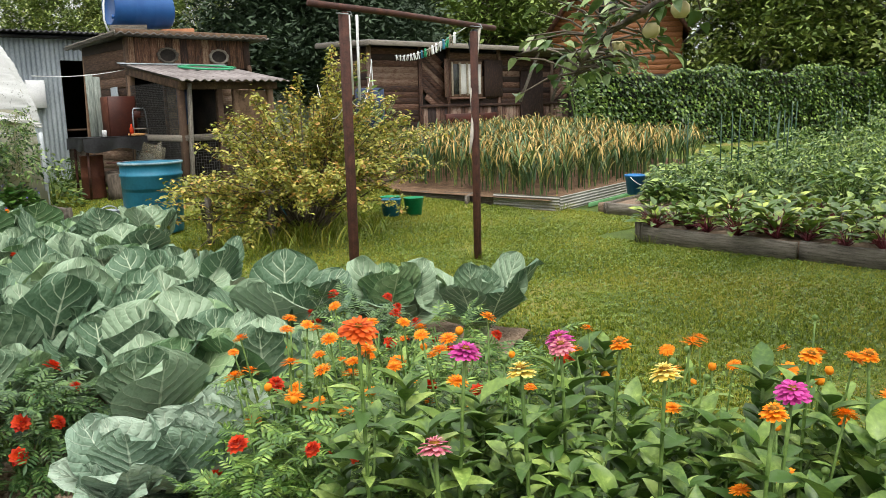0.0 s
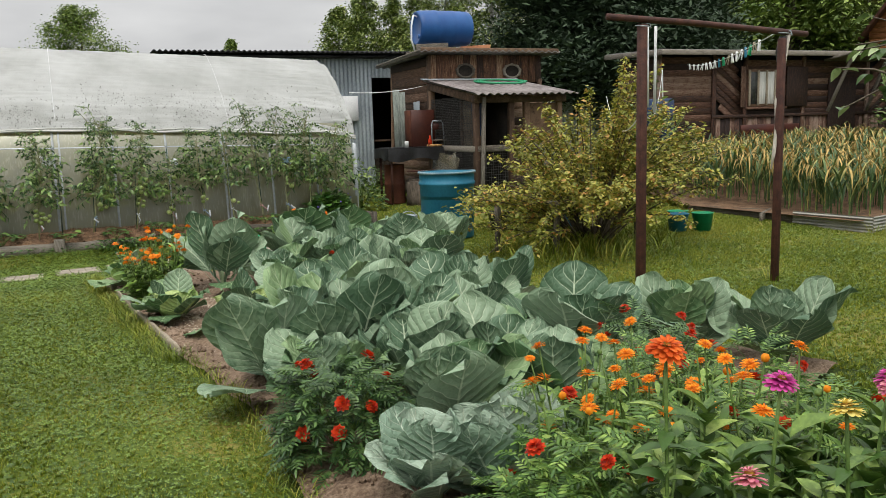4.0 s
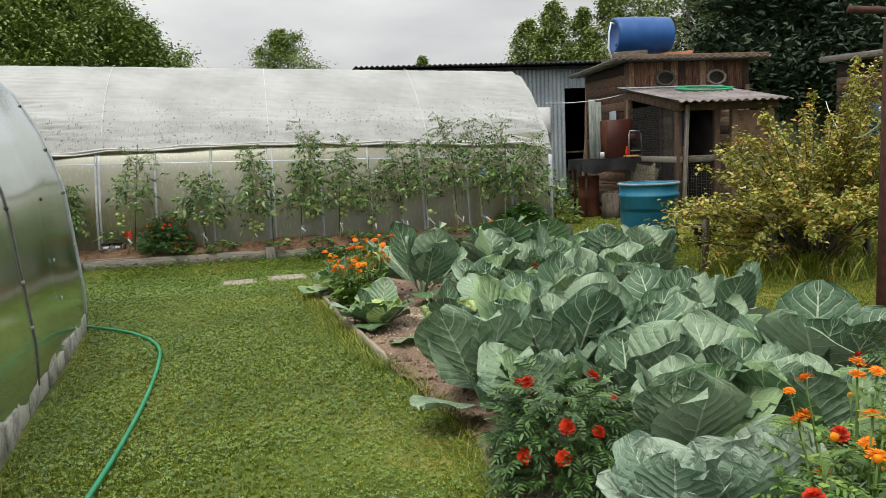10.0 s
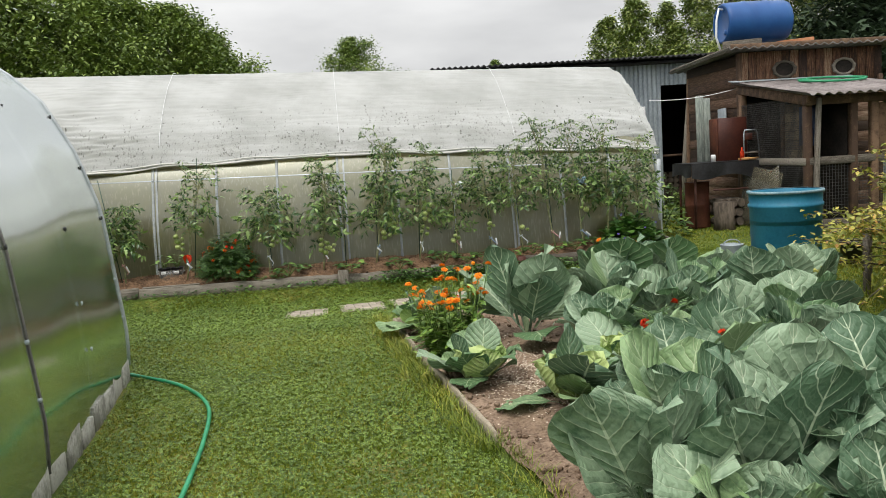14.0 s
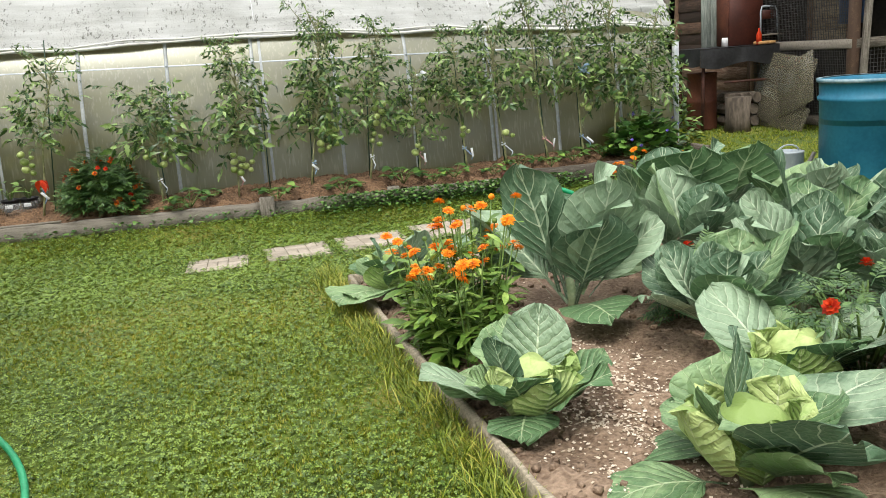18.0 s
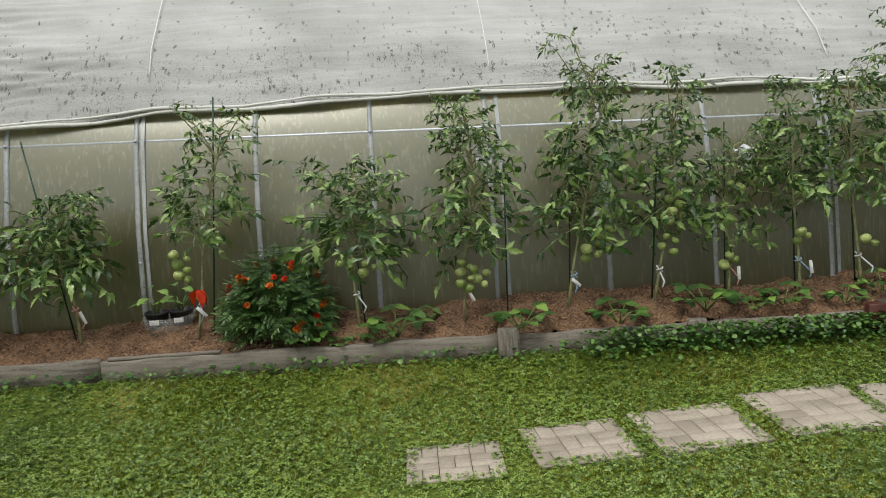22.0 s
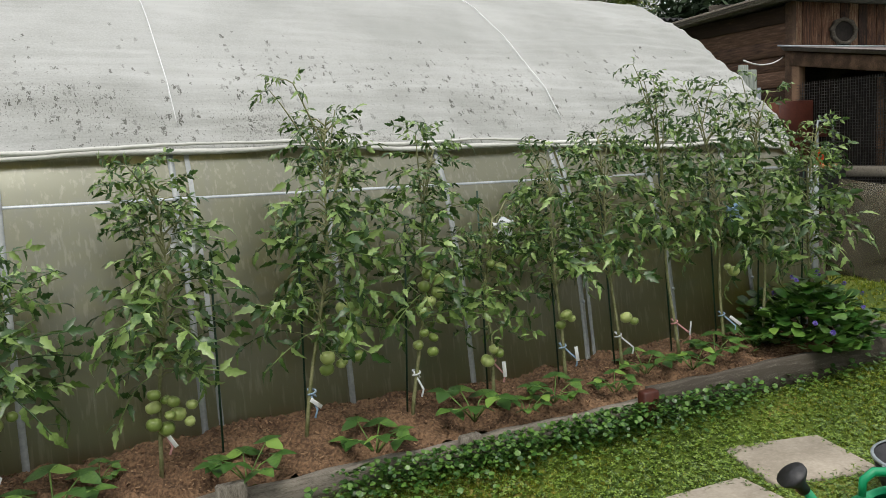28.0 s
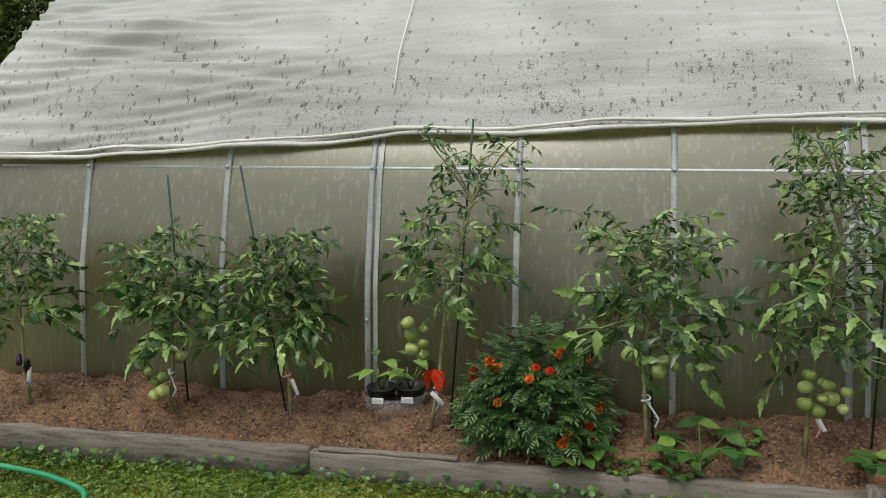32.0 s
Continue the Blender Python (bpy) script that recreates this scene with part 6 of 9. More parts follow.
def tomato_plant(x, y, h, label, seed, first=0.32, spread=0.20, dens=34, fruits=(), stake=None, lean_x=0.0, leaf=0.25, aub=False, tie=0.18, tag=True):
    g = np.random.default_rng(seed)
    spread *= 0.85
    z0 = float(bed_top(x, y)) - 0.01
    p = thing("tomato_plant" if not aub else "aubergine_plant", label, "plant", (x, y, z0), group="plants along the greenhouse bed")
    n = 14
    t = np.linspace(0, 1, n)
    sx = lean_x * t + 0.03 * np.sin(t * 7 + seed) * t
    sy = -0.02 + 0.03 * np.sin(t * 5 + seed * 2) * t
    stem = np.stack([sx, sy, h * t * 0.93], 1)
    s = Soup().add(*tube_np(stem, np.linspace(0.0095, 0.0035, n), 6))
    leaves = []
    # side shoots, some of them bare and reaching over the top
    for b in range(6):
        k = int(g.integers(5, 13))
        a = g.uniform(0, 6.28)
        q = np.linspace(0, 1, 7)
        ln = h * g.uniform(0.20, 0.36)
        out = spread * g.uniform(0.5, 1.0)
        br = stem[k] + np.stack([q * out * math.cos(a), q * out * 0.4 * math.sin(a), ln * q - 0.05 * q ** 3], 1)
        br[:, 2] = np.minimum(br[:, 2], h * (1.0 + 0.06 * (b % 2)))
        s.add(*tube_np(br, np.linspace(0.005, 0.002, 7), 4, False))
        for qq in (2, 3, 4, 5, 6, 6):
            leaves.append((br[qq], g.uniform(0, 6.28), g.uniform(0.0, 0.7), leaf * g.uniform(0.35, 0.62)))
    dens = int(dens * 1.7)
    for i in range(dens):
        f = first + (1 - first) * (i + g.uniform(0, 1)) / dens
        c = np.array([np.interp(f, t, stem[:, 0]), np.interp(f, t, stem[:, 1]), np.interp(f, t, stem[:, 2])])
        a = i * 2.4 + g.uniform(-0.5, 0.5)
        size = leaf * g.uniform(0.55, 1.0) * (1.1 - 0.5 * max(0, (f - 0.6) / 0.4))
        reach = spread * g.uniform(0.0, 0.45)
        c2 = c + np.array([reach * math.cos(a), 0.5 * reach * math.sin(a), g.uniform(0.0, 0.06)])
        if reach > 0.04:
            s.add(*tube_np([c, (c + c2) / 2 + np.array([0, 0, 0.015]), c2], [0.004, 0.003, 0.002], 4, False))
        leaves.append((c2, a, g.uniform(-0.35, 0.8), size * 1.02))
    part("stem", s, tomstem_mat, p)
    fol = Soup()
    for k, tmpl in enumerate((TOM_LEAF, TOM_LEAF2, TOM_LEAF3)):
        sel = [l for i, l in enumerate(leaves) if i % 3 == k]
        if sel:
            P = np.array([l[0] for l in sel])
            P[:, 1] = np.clip(P[:, 1], -0.30, 0.16)
            fol.scatter(tmpl[0], tmpl[1], poses4(P, np.array([l[1] for l in sel]), np.array([l[2] for l in sel]), g.uniform(-1.4, 1.4, len(sel)), np.array([l[3] for l in sel])))
    part("foliage", fol, tomleaf_mat, p, kind="stuff")
    if stake:
        dx, sh, top = stake
        part("stake", tube_np([(dx, 0.04, -0.02), (dx + top, 0.05, sh)], 0.0048, 7), stake_mat, p)
    for fx, fz, cnt in fruits:
        for i in range(cnt):
            ob = part("aubergine" if aub else "tomato", aub_me if aub else tomato_me, None, p, at=(fx + 0.026 * (1 if i % 2 else -1) + g.uniform(-0.012, 0.012), -0.07 + 0.02 * (i % 3) + g.uniform(-0.01, 0.01), fz + 0.05 - 0.030 * i), rot=(g.uniform(-0.5, 0.5), g.uniform(-0.5, 0.5), g.uniform(0, 6)))
            k = g.uniform(0.62, 1.05)
            ob.scale = (k, k, k * g.uniform(0.88, 1.02))
    if tie:
        part("tie", tube_np([(0.016 * math.cos(a) + lean_x * tie, 0.016 * math.sin(a) - 0.02, tie + 0.004 * a) for a in np.linspace(0, 9, 26)] + [(0.05, -0.05, tie - 0.05), (0.035, -0.06, tie - 0.08)], 0.005, 5), tie_mats[seed % 3], p, "thin rag tie")
    if tag and seed % 3:
        part("tag", box_np((0.018, 0.002, 0.075), (0.045, -0.055, tie - 0.02), rotz(g.uniform(-0.6, 0.6)) @ roty(g.uniform(-1.1, 0.3)), 0.001), white_plastic, p, "small white plant tag")
    return p


L1 = "bushy staked tomato plant bearing green fruit"
L2 = "tall staked tomato plant bearing green fruit clusters"
L3 = "tall leggy tomato plant with bare lower stem"
tomato_plant(-1.66, -0.50, 0.92, "leafy aubergine plant with dark purple fruit", 11, 0.42, 0.30, 34, ((0.02, 0.20, 2),), None, 0.0, 0.26, True)
tomato_plant(-0.88, -0.48, 0.84, L1, 12, 0.45, 0.26, 46, ((-0.04, 0.17, 5), (0.08, 0.28, 3), (0.05, 0.52, 3)), (0.05, 1.12, -0.01), 0.05, 0.25)
tomato_plant(-0.27, -0.48, 0.82, L1, 13, 0.45, 0.25, 46, ((0.03, 0.33, 4), (0.06, 0.45, 4), (-0.02, 0.52, 2)), (-0.05, 1.14, -0.15), -0.04, 0.25)
tomato_plant(0.39, -0.50, 1.26, "tall thin tomato plant with a red ribbon", 14, 0.42, 0.32, 34, ((-0.03, 0.44, 6),), (0.07, 1.32, 0.14), 0.22, 0.21)
tomato_plant(1.29, -0.50, 0.93, "spreading tomato plant with curled leaves", 15, 0.42, 0.40, 40, ((-0.05, 0.34, 2), (0.08, 0.33, 3)), (0.03, 0.45, -0.02), 0.0, 0.26)
tomato_plant(1.88, -0.50, 1.22, L2, 16, 0.34, 0.24, 54, ((0.02, 0.30, 6), (0.10, 0.26, 4)), (0.25, 0.85, 0.02), 0.10, 0.23)
tomato_plant(2.47, -0.48, 1.42, L2, 17, 0.30, 0.28, 76, ((0.20, 0.38, 5), (0.22, 0.50, 4), (0.14, 0.30, 3)), (0.02, 0.95, 0.03), 0.22, 0.23)
tomato_plant(2.96, -0.48, 1.28, L2, 18, 0.34, 0.22, 46, ((0.12, 0.60, 4), (0.12, 0.48, 4), (0.08, 0.34, 4)), (0.0, 0.9, 0.05), 0.18, 0.22)
tomato_plant(3.39, -0.46, 0.95, L3, 19, 0.34, 0.18, 26, ((0.0, 0.22, 3), (0.02, 0.62, 2)), (0.0, 1.0, 0.0), 0.0, 0.18)
tomato_plant(3.80, -0.46, 1.20, L3, 20, 0.45, 0.25, 46, ((0.0, 0.32, 3),), (0.0, 0.95, -0.04), -0.08, 0.22)
tomato_plant(4.16, -0.44, 1.30, L3, 21, 0.42, 0.25, 44, ((0.02, 0.25, 2),), (0.0, 0.95, -0.06), -0.12, 0.22)
tomato_plant(4.54, -0.44, 1.46, L3, 22, 0.42, 0.24, 44, (), (0.0, 1.0, -0.06), -0.18, 0.21)
tomato_plant(4.88, -0.42, 1.44, L3, 23, 0.40, 0.25, 46, ((0.0, 0.42, 2),), (0.0, 1.0, -0.05), -0.12, 0.22)
tomato_plant(5.17, -0.42, 1.42, L3, 24, 0.36, 0.28, 54, ((0.05, 0.5, 2),), (0.02, 1.2, 0.03), 0.0, 0.23)
tomato_plant(5.54, -0.42, 1.28, L3, 25, 0.34, 0.30, 50, (), (0.0, 1.0, 0.03), 0.0, 0.23)
bow = Soup()
for a in (-0.9, 0.2, 1.4, 2.6):
    bow.scatter(*leaf_np(0.10, 0.06, 4, 0.3, 0.4), [mat4((0, 0, 0), rotz(a) @ roty(0.8))])
solo("ribbon", bow, red_petal, "red ribbon bow tied to a tomato stem", "ribbon", at=(0.42, -0.535, 0.53))

# rags and scraps of film caught in the plants
for i, (x, y, z, k, m_, lab) in enumerate(((2.04, -0.55, 1.18, 1.0, white_plastic, "crumpled white film tied to a tomato plant"), (4.85, -0.54, 1.05, 0.8, tie_mats[2], "pale blue rag tied to a tomato plant"), (3.455, -0.52, 1.10, 0.7, tie_mat, "pale rag strip tied to a tomato plant"))):
    V, F, UV = grid_np(lambda u, v: (0.075 * k * (2 * u - 1) * (0.4 + 0.6 * np.abs(2 * v - 1)) + 0.012 * np.sin(v * 9 + i), 0.022 * np.sin(u * 11 + v * 5 + i) * np.cos(v * 7), 0.09 * k * (0.3 - v) + 0.014 * np.sin(u * 8 + i * 2)), 14, 12)
    solo("rag", (V, F), m_, lab, "rag", at=(x, y, z), group="rags on the tomato plants")

# pots, marigold bush and strawberries in the bed
for i, (x, y) in enumerate(((0.12, -0.36), (0.25, -0.33))):
    pot = thing("nursery_pot", "black plastic nursery pot with a white label", "pot", (x, y, 0.27), group="pots in the bed")
    part("body", lathe_np([(0, 0), (0.050, 0), (0.066, 0.10), (0.070, 0.10), (0.070, 0.11), (0.060, 0.11), (0.058, 0.09), (0, 0.088)], 20), black_plastic, pot)
    part("label", box_np((0.055, 0.002, 0.028), (0, -0.0635, 0.06), rotx(-0.15), 0.001), white_plastic, pot, "white paper label")
    s = Soup().scatter(*SIMPLE, poses4(np.array([(0.05 * math.cos(a), 0.05 * math.sin(a), 0.16 + 0.04 * (j % 3)) for j, a in enumerate(np.arange(6) * 1.1)]), np.arange(6) * 1.1, np.full(6, 0.1), np.zeros(6), np.full(6, 0.11)))
    part("foliage", s, strawleaf_mat, pot, kind="stuff")
    st = Soup()
    for a in np.arange(6) * 1.1:
        st.add(*tube_np([(0, 0, 0.08), (0.03 * math.cos(a), 0.03 * math.sin(a), 0.15), (0.05 * math.cos(a), 0.05 * math.sin(a), 0.18)], 0.003, 4))
    part("stalk", st, stem_mat, pot, kind="stuff")
tray = lathe_np([(0, 0.004), (0.13, 0.004), (0.15, 0.10), (0.155, 0.10), (0.135, 0.0), (0, 0)], 24)
solo("clear_bowl", tray, emission_free_glass("clear_plastic", (0.6, 0.61, 0.61), 0.15, 0.18), "clear plastic bowl holding two pots", "bowl", at=(0.185, -0.345, 0.262))


def leafy_bush(name, label, at, r, h, tmpl, n, size, mat_, heads, hn, seed, head_label="", category="plant", up=0.3, group="", hz=(0.35, 1.0)):
    """A dense rounded plant: leaves on short twigs within a dome, flower heads on it."""
    g = np.random.default_rng(seed)
    p = thing(name, label, category, at, group=group)
    u = g.normal(size=(n, 3))
    u /= np.linalg.norm(u, axis=1)[:, None]
    u[:, 2] = np.abs(u[:, 2])
    rad = g.uniform(0.45, 1.0, n) ** 0.6
    lump = 1 + 0.18 * np.sin(u[:, 0] * 5 + seed) * np.cos(u[:, 1] * 4)
    P = u * (rad * lump)[:, None] * np.array([r, r, h])
    P[:, 2] += 0.03
    yaw = np.arctan2(u[:, 1], u[:, 0]) + g.uniform(-0.7, 0.7, n)
    s = Soup().scatter(tmpl[0], tmpl[1], poses4(P, yaw, up + g.uniform(-0.6, 0.6, n), g.uniform(-0.5, 0.5, n), size * g.uniform(0.7, 1.2, n)))
    part("foliage", s, mat_, p, kind="stuff")
    st = Soup()
    for i in range(12):
        a = g.uniform(0, 6.28)
        st.add(*tube_np([(0, 0, 0), (0.4 * r * math.cos(a), 0.4 * r * math.sin(a), 0.5 * h), (0.75 * r * math.cos(a), 0.75 * r * math.sin(a), 0.85 * h)], [0.008, 0.006, 0.004], 5))
    part("stem", st, stem_mat, p, kind="stuff")
    for i in range(hn):
        a, e = seed + i * 2.4 + g.uniform(-0.5, 0.5), hz[0] + (hz[1] - hz[0]) * ((i * 0.755 + g.uniform(0, 0.2)) % 1)
        e = math.asin(min(0.99, e))
        d = np.array([math.cos(a) * math.cos(e), math.sin(a) * math.cos(e), math.sin(e)])
        c = d * np.array([r, r, h]) * 1.16
        ob = part("flower", heads[i % len(heads)], None, p, head_label, at=tuple(c))
        ob.rotation_euler = Vector(d).to_track_quat("Z", "Y").to_euler()
        k = g.uniform(0.8, 1.15)
        ob.scale = (k, k, k)
    return p


mar_bi = MAR(bicolor_petal, 0.023)
mar_red = MAR(red_petal, 0.031)
mar_small = MAR(red_petal, 0.021)
mar_or = MAR(orange_petal, 0.025)
leafy_bush("marigold_bush", "rounded dark green marigold bush with gold-edged red flowers", (0.83, -0.46, 0.25), 0.27, 0.38, FERN_LEAF, 1500, 0.095, marleaf_mat, [mar_bi, mar_bi, mar_small], 44, 33, hz=(0.05, 0.9))
leafy_bush("violet_flower_clump", "low broad-leaved clump with small violet flowers", (5.42, -0.55, 0.22), 0.33, 0.36, ROUND, 640, 0.075, ivy_mat, [MAR(violet_petal, 0.016)], 14, 32)
st_me = Soup()
for i in range(7):
    a = i * 0.9
    st_me.scatter(*TRI, poses4(np.array([[0.10 * math.cos(a), 0.10 * math.sin(a), 0.07 + 0.02 * (i % 3)]]), np.array([a]), np.array([0.25]), np.array([0.0]), np.array([0.075])))
st_me = st_me.mesh("leaf_rosette", strawleaf_mat)
st_st = Soup()
for i in range(7):
    a = i * 0.9
    st_st.add(*tube_np([(0, 0, 0), (0.05 * math.cos(a), 0.05 * math.sin(a), 0.06), (0.10 * math.cos(a), 0.10 * math.sin(a), 0.07 + 0.02 * (i % 3))], 0.003, 4))
st_st = st_st.mesh("stalk", stem_mat)
for i, (x, y, k) in enumerate(((1.02, -0.66, 1.0), (1.20, -0.69, 0.5), (1.50, -0.62, 1.25), (1.40, -0.68, 0.7), (1.66, -0.45, 0.6), (2.18, -0.66, 1.15), (2.72, -0.66, 1.1), (3.22, -0.60, 1.25), (3.48, -0.63, 0.8), (3.66, -0.58, 1.0), (4.0, -0.6, 0.8), (4.26, -0.52, 1.0), (4.52, -0.58, 0.9), (4.75, -0.5, 1.0), (5.03, -0.5, 1.1))):
    p = thing("strawberry_plant", "small strawberry plant growing in the mulch", "plant", (x, y, float(bed_top(x, y)) - 0.005), rnd(0, 6), group="strawberry plants")
    p.scale = (k, k, k)
    part("leaf_rosette", st_me, None, p)
    part("stalk", st_st, None, p)

# ground ivy creeping over the bed's front
g = np.random.default_rng(5)
n = 3000
x = g.beta(1.4, 1.6, n) * 2.3 + 2.45
zz = np.abs(g.normal(0, 0.075, n))
y = BED_Y - 0.05 - np.abs(g.normal(0, 0.07, n)) * (1.2 - np.clip(zz * 3, 0, 1))
s = Soup().scatter(*ROUND, poses4(np.stack([x, y, height(x, y) + 0.025 + np.clip(zz, 0, 0.085)], 1), g.uniform(0, 6.28, n), g.uniform(-0.4, 0.9, n), g.uniform(-0.6, 0.6, n), g.uniform(0.013, 0.030, n)))
n = 900
x = g.uniform(-2.3, 5.9, n)
y = BED_Y - 0.04 - np.abs(g.normal(0, 0.05, n))
s.scatter(*ROUND, poses4(np.stack([x, y, height(x, y) + 0.02 + g.uniform(0, 0.05, n)], 1), g.uniform(0, 6.28, n), g.uniform(-0.4, 0.9, n), g.uniform(-0.6, 0.6, n), g.uniform(0.015, 0.035, n)))
solo("ground_ivy", s, ivy_mat, "creeping round-leaved ground ivy along the planks", "ivy", kind="stuff")

# ---- paving slabs ----
SLABS = [(1.76, -1.81, 0.40, 0.34, 0.02, 1), (2.29, -1.70, 0.44, 0.40, 0.12, 1), (2.82, -1.63, 0.48, 0.44, 0.13, 1), (3.40, -1.52, 0.52, 0.50, 0.10, 1), (3.89, -1.53, 0.42, 0.45, -0.03, 0), (4.46, -1.30, 0.50, 0.43, -0.25, 0)]
slab_xy = []
for i, (x, y, w, d, rz, tiled) in enumerate(SLABS):
    slab_xy.append((x, y, w, d))
    z = float(height(x, y))
    p = thing("paving_slab", "pale concrete slab with a basket-weave brick pattern, set in the lawn" if tiled else "plain pale concrete slab set in the lawn", "paving slab", (x, y, z - 0.03), rz, group="stepping slabs in the lawn")
    part("base", box_np((w, d, 0.04), (0, 0, 0.012 if tiled else 0.030), None, 0.008), concrete_mat, p)
    if tiled:
        cw, ch = w / 3.0, d / 3.0
        for a in range(3):
            for b in range(3):
                cx, cy = -w / 2 + cw * (a + 0.5), -d / 2 + ch * (b + 0.5)
                for k in (-1, 1):
                    if (a + b) % 2:
                        part("tile", box_np((cw - 0.003, ch / 2 - 0.003, 0.014), (cx, cy + k * ch / 4, 0.034), None, 0.0025), concrete_mat, p)
                    else:
                        part("tile", box_np((cw / 2 - 0.003, ch - 0.003, 0.014), (cx + k * cw / 4, cy, 0.034), None, 0.0025), concrete_mat, p)

# ---- watering can, tub and dish ----
can = thing("watering_can", "bright green plastic watering can with a black rose", "watering can", (4.02, -2.05, 0.0), -0.35)
can.scale = (0.97, 0.97, 0.97)
V, F, UV = grid_np(lambda u, v: (
    np.cos(u * 2 * math.pi) * (0.155 - 0.02 * np.clip((v - 0.85) / 0.15, 0, 1) ** 2 * 2), np.sin(u * 2 * math.pi) * (0.085 - 0.02 * np.clip((v - 0.85) / 0.15, 0, 1) ** 2 * 2) * (1 + 0 * v),
    0.255 * v + 0.02 * np.cos(u * 2 * math.pi) * np.clip((v - 0.6) / 0.4, 0, 1)), 32, 14)
part("body", (V, F), can_green, can)
top = [(0, 0, 0.262)] + [(0.118 * math.cos(a), 0.05 * math.sin(a), 0.258 + 0.02 * math.cos(a)) for a in np.linspace(0, 2 * math.pi, 33)[:-1]]
V2, F2, _ = grid_np(lambda u, v: (np.cos(u * 2 * math.pi) * (0.118 - 0.045 * v) + 0.02 * v, np.sin(u * 2 * math.pi) * (0.047 - 0.012 * v), 0.255 + 0.02 * np.cos(u * 2 * math.pi) * (1 - v) + 0.012 * np.sin(v * 3.1) - 0.02 * v), 32, 4)
part("shoulder", (V2, F2), can_green, can)
part("inside", box_np((0.14, 0.07, 0.004), (0.02, 0, 0.215), None, 0.001), black_plastic, can, "dark water inside the opening")
part("base", box_np((0.24, 0.12, 0.01), (0, 0, 0.006), None, 0.003), can_green, can)
part("handle", tube_np([(-0.10, 0, 0.255), (-0.095, 0, 0.31), (-0.06, 0, 0.335), (0.05, 0, 0.325), (0.14, 0, 0.29), (0.195, 0, 0.23), (0.205, 0, 0.15), (0.185, 0, 0.08), (0.15, 0, 0.05)], [0.014, 0.015, 0.016, 0.016, 0.016, 0.016, 0.015, 0.014, 0.014], 10), can_green, can)
part("spout", tube_np([(-0.13, 0, 0.06), (-0.19, 0, 0.12), (-0.25, 0, 0.22), (-0.31, 0, 0.305)], [0.035, 0.026, 0.019, 0.015], 10), can_green, can)
rose = lathe_np([(0, 0.06), (0.018, 0.06), (0.02, 0.03), (0.045, 0.0), (0.046, -0.012), (0, -0.018)], 20)
part("rose", ((1.15 * rose[0]) @ roty(2.5).T, rose[1]), black_plastic, can, "black sprinkler rose", at=(-0.345, 0, 0.345))
tub = thing("zinc_tub", "round black tub with a galvanised rim", "tub", (4.60, -1.82, 0.0))
part("body", lathe_np([(0, 0.0), (0.17, 0.0), (0.216, 0.155), (0.206, 0.155), (0.16, 0.05), (0, 0.04)], 30), cloth_black, tub)
part("rim", lathe_np([(0.208, 0.152), (0.220, 0.152), (0.220, 0.163), (0.208, 0.163)], 30), zinc_mat, tub)
part("handle", tube_np([(-0.207, 0.0, 0.155), (-0.232, 0.03, 0.14), (-0.212, 0.06, 0.155)], 0.006, 6), zinc_mat, tub)
dish = thing("clay_dish", "terracotta dish lying in the grass", "dish", (3.93, -1.76, 0.0))
part("body", lathe_np([(0, 0.0), (0.11, 0.0), (0.14, 0.05), (0.15, 0.055), (0.135, 0.055), (0.11, 0.02), (0, 0.018)], 28), terracotta, dish)
part("soil", lathe_np([(0, 0.034), (0.118, 0.030)], 24), material("orange_sand", (0.36, 0.17, 0.07), (0.52, 0.28, 0.13), 12.0, 0.95, 0.5, 70.0), dish)

# ---- hoses ----
def spline(pts, n=60):
    pts = np.array(pts, dtype=float)
    t = np.linspace(0, len(pts) - 1, n)
    out = []
    for q in t:
        i = min(int(q), len(pts) - 2)
        f = q - i
        p0, p1, p2, p3 = pts[max(i - 1, 0)], pts[i], pts[i + 1], pts[min(i + 2, len(pts) - 1)]
        out.append(0.5 * (2 * p1 + (p2 - p0) * f + (2 * p0 - 5 * p1 + 4 * p2 - p3) * f * f + (3 * p1 - p0 - 3 * p2 + p3) * f ** 3))
    return np.array(out)


HZ = 0.022
solo("garden_hose", tube_np(spline([(0.60, -3.70, HZ), (0.74, -3.82, HZ), (1.08, -4.16, HZ), (1.34, -4.65, HZ), (1.445, -5.28, HZ), (1.50, -6.32, HZ), (1.49, -7.5, HZ), (1.40, -9.0, HZ), (1.2, -11.0, HZ)], 120), 0.0125, 8), hose_mat, "bright green garden hose lying across the lawn", "hose")
solo("garden_hose", tube_np(spline([(-2.6, -0.98, 0.13), (-1.9, -0.93, 0.13), (-1.45, -0.95, 0.13), (-1.12, -1.0, 0.12), (-0.9, -1.12, 0.11), (-0.95, -1.4, 0.09), (-1.3, -1.6, 0.05), (-2.2, -1.7, 0.04)], 80), 0.0125, 8), hose_mat, "green garden hose coiled beside the raised bed", "hose")

# ---- cabbage bed ----
BX_Y = [-10.9, -8.4, -7.0, -5.75, -2.75]
BX_X = [3.15, 3.14, 3.14, 2.92, 2.53]


def bed_left(y):
    return np.interp(y, BX_Y, BX_X)


def bed_right(y):
    return np.interp(y, [-10.9, -8.7, -7.9, -6.8, -5.0, -2.4], [4.7, 4.8, 6.30, 5.6, 5.8, 6.05])


def soil_h(x, y):
    return 0.030 + 0.02 * np.sin(x * 5 + y * 3) * np.sin(y * 4) + 0.012 * np.sin(x * 17 + y * 13) + 0.03 * smooth(0, 0.4, x - bed_left(y))


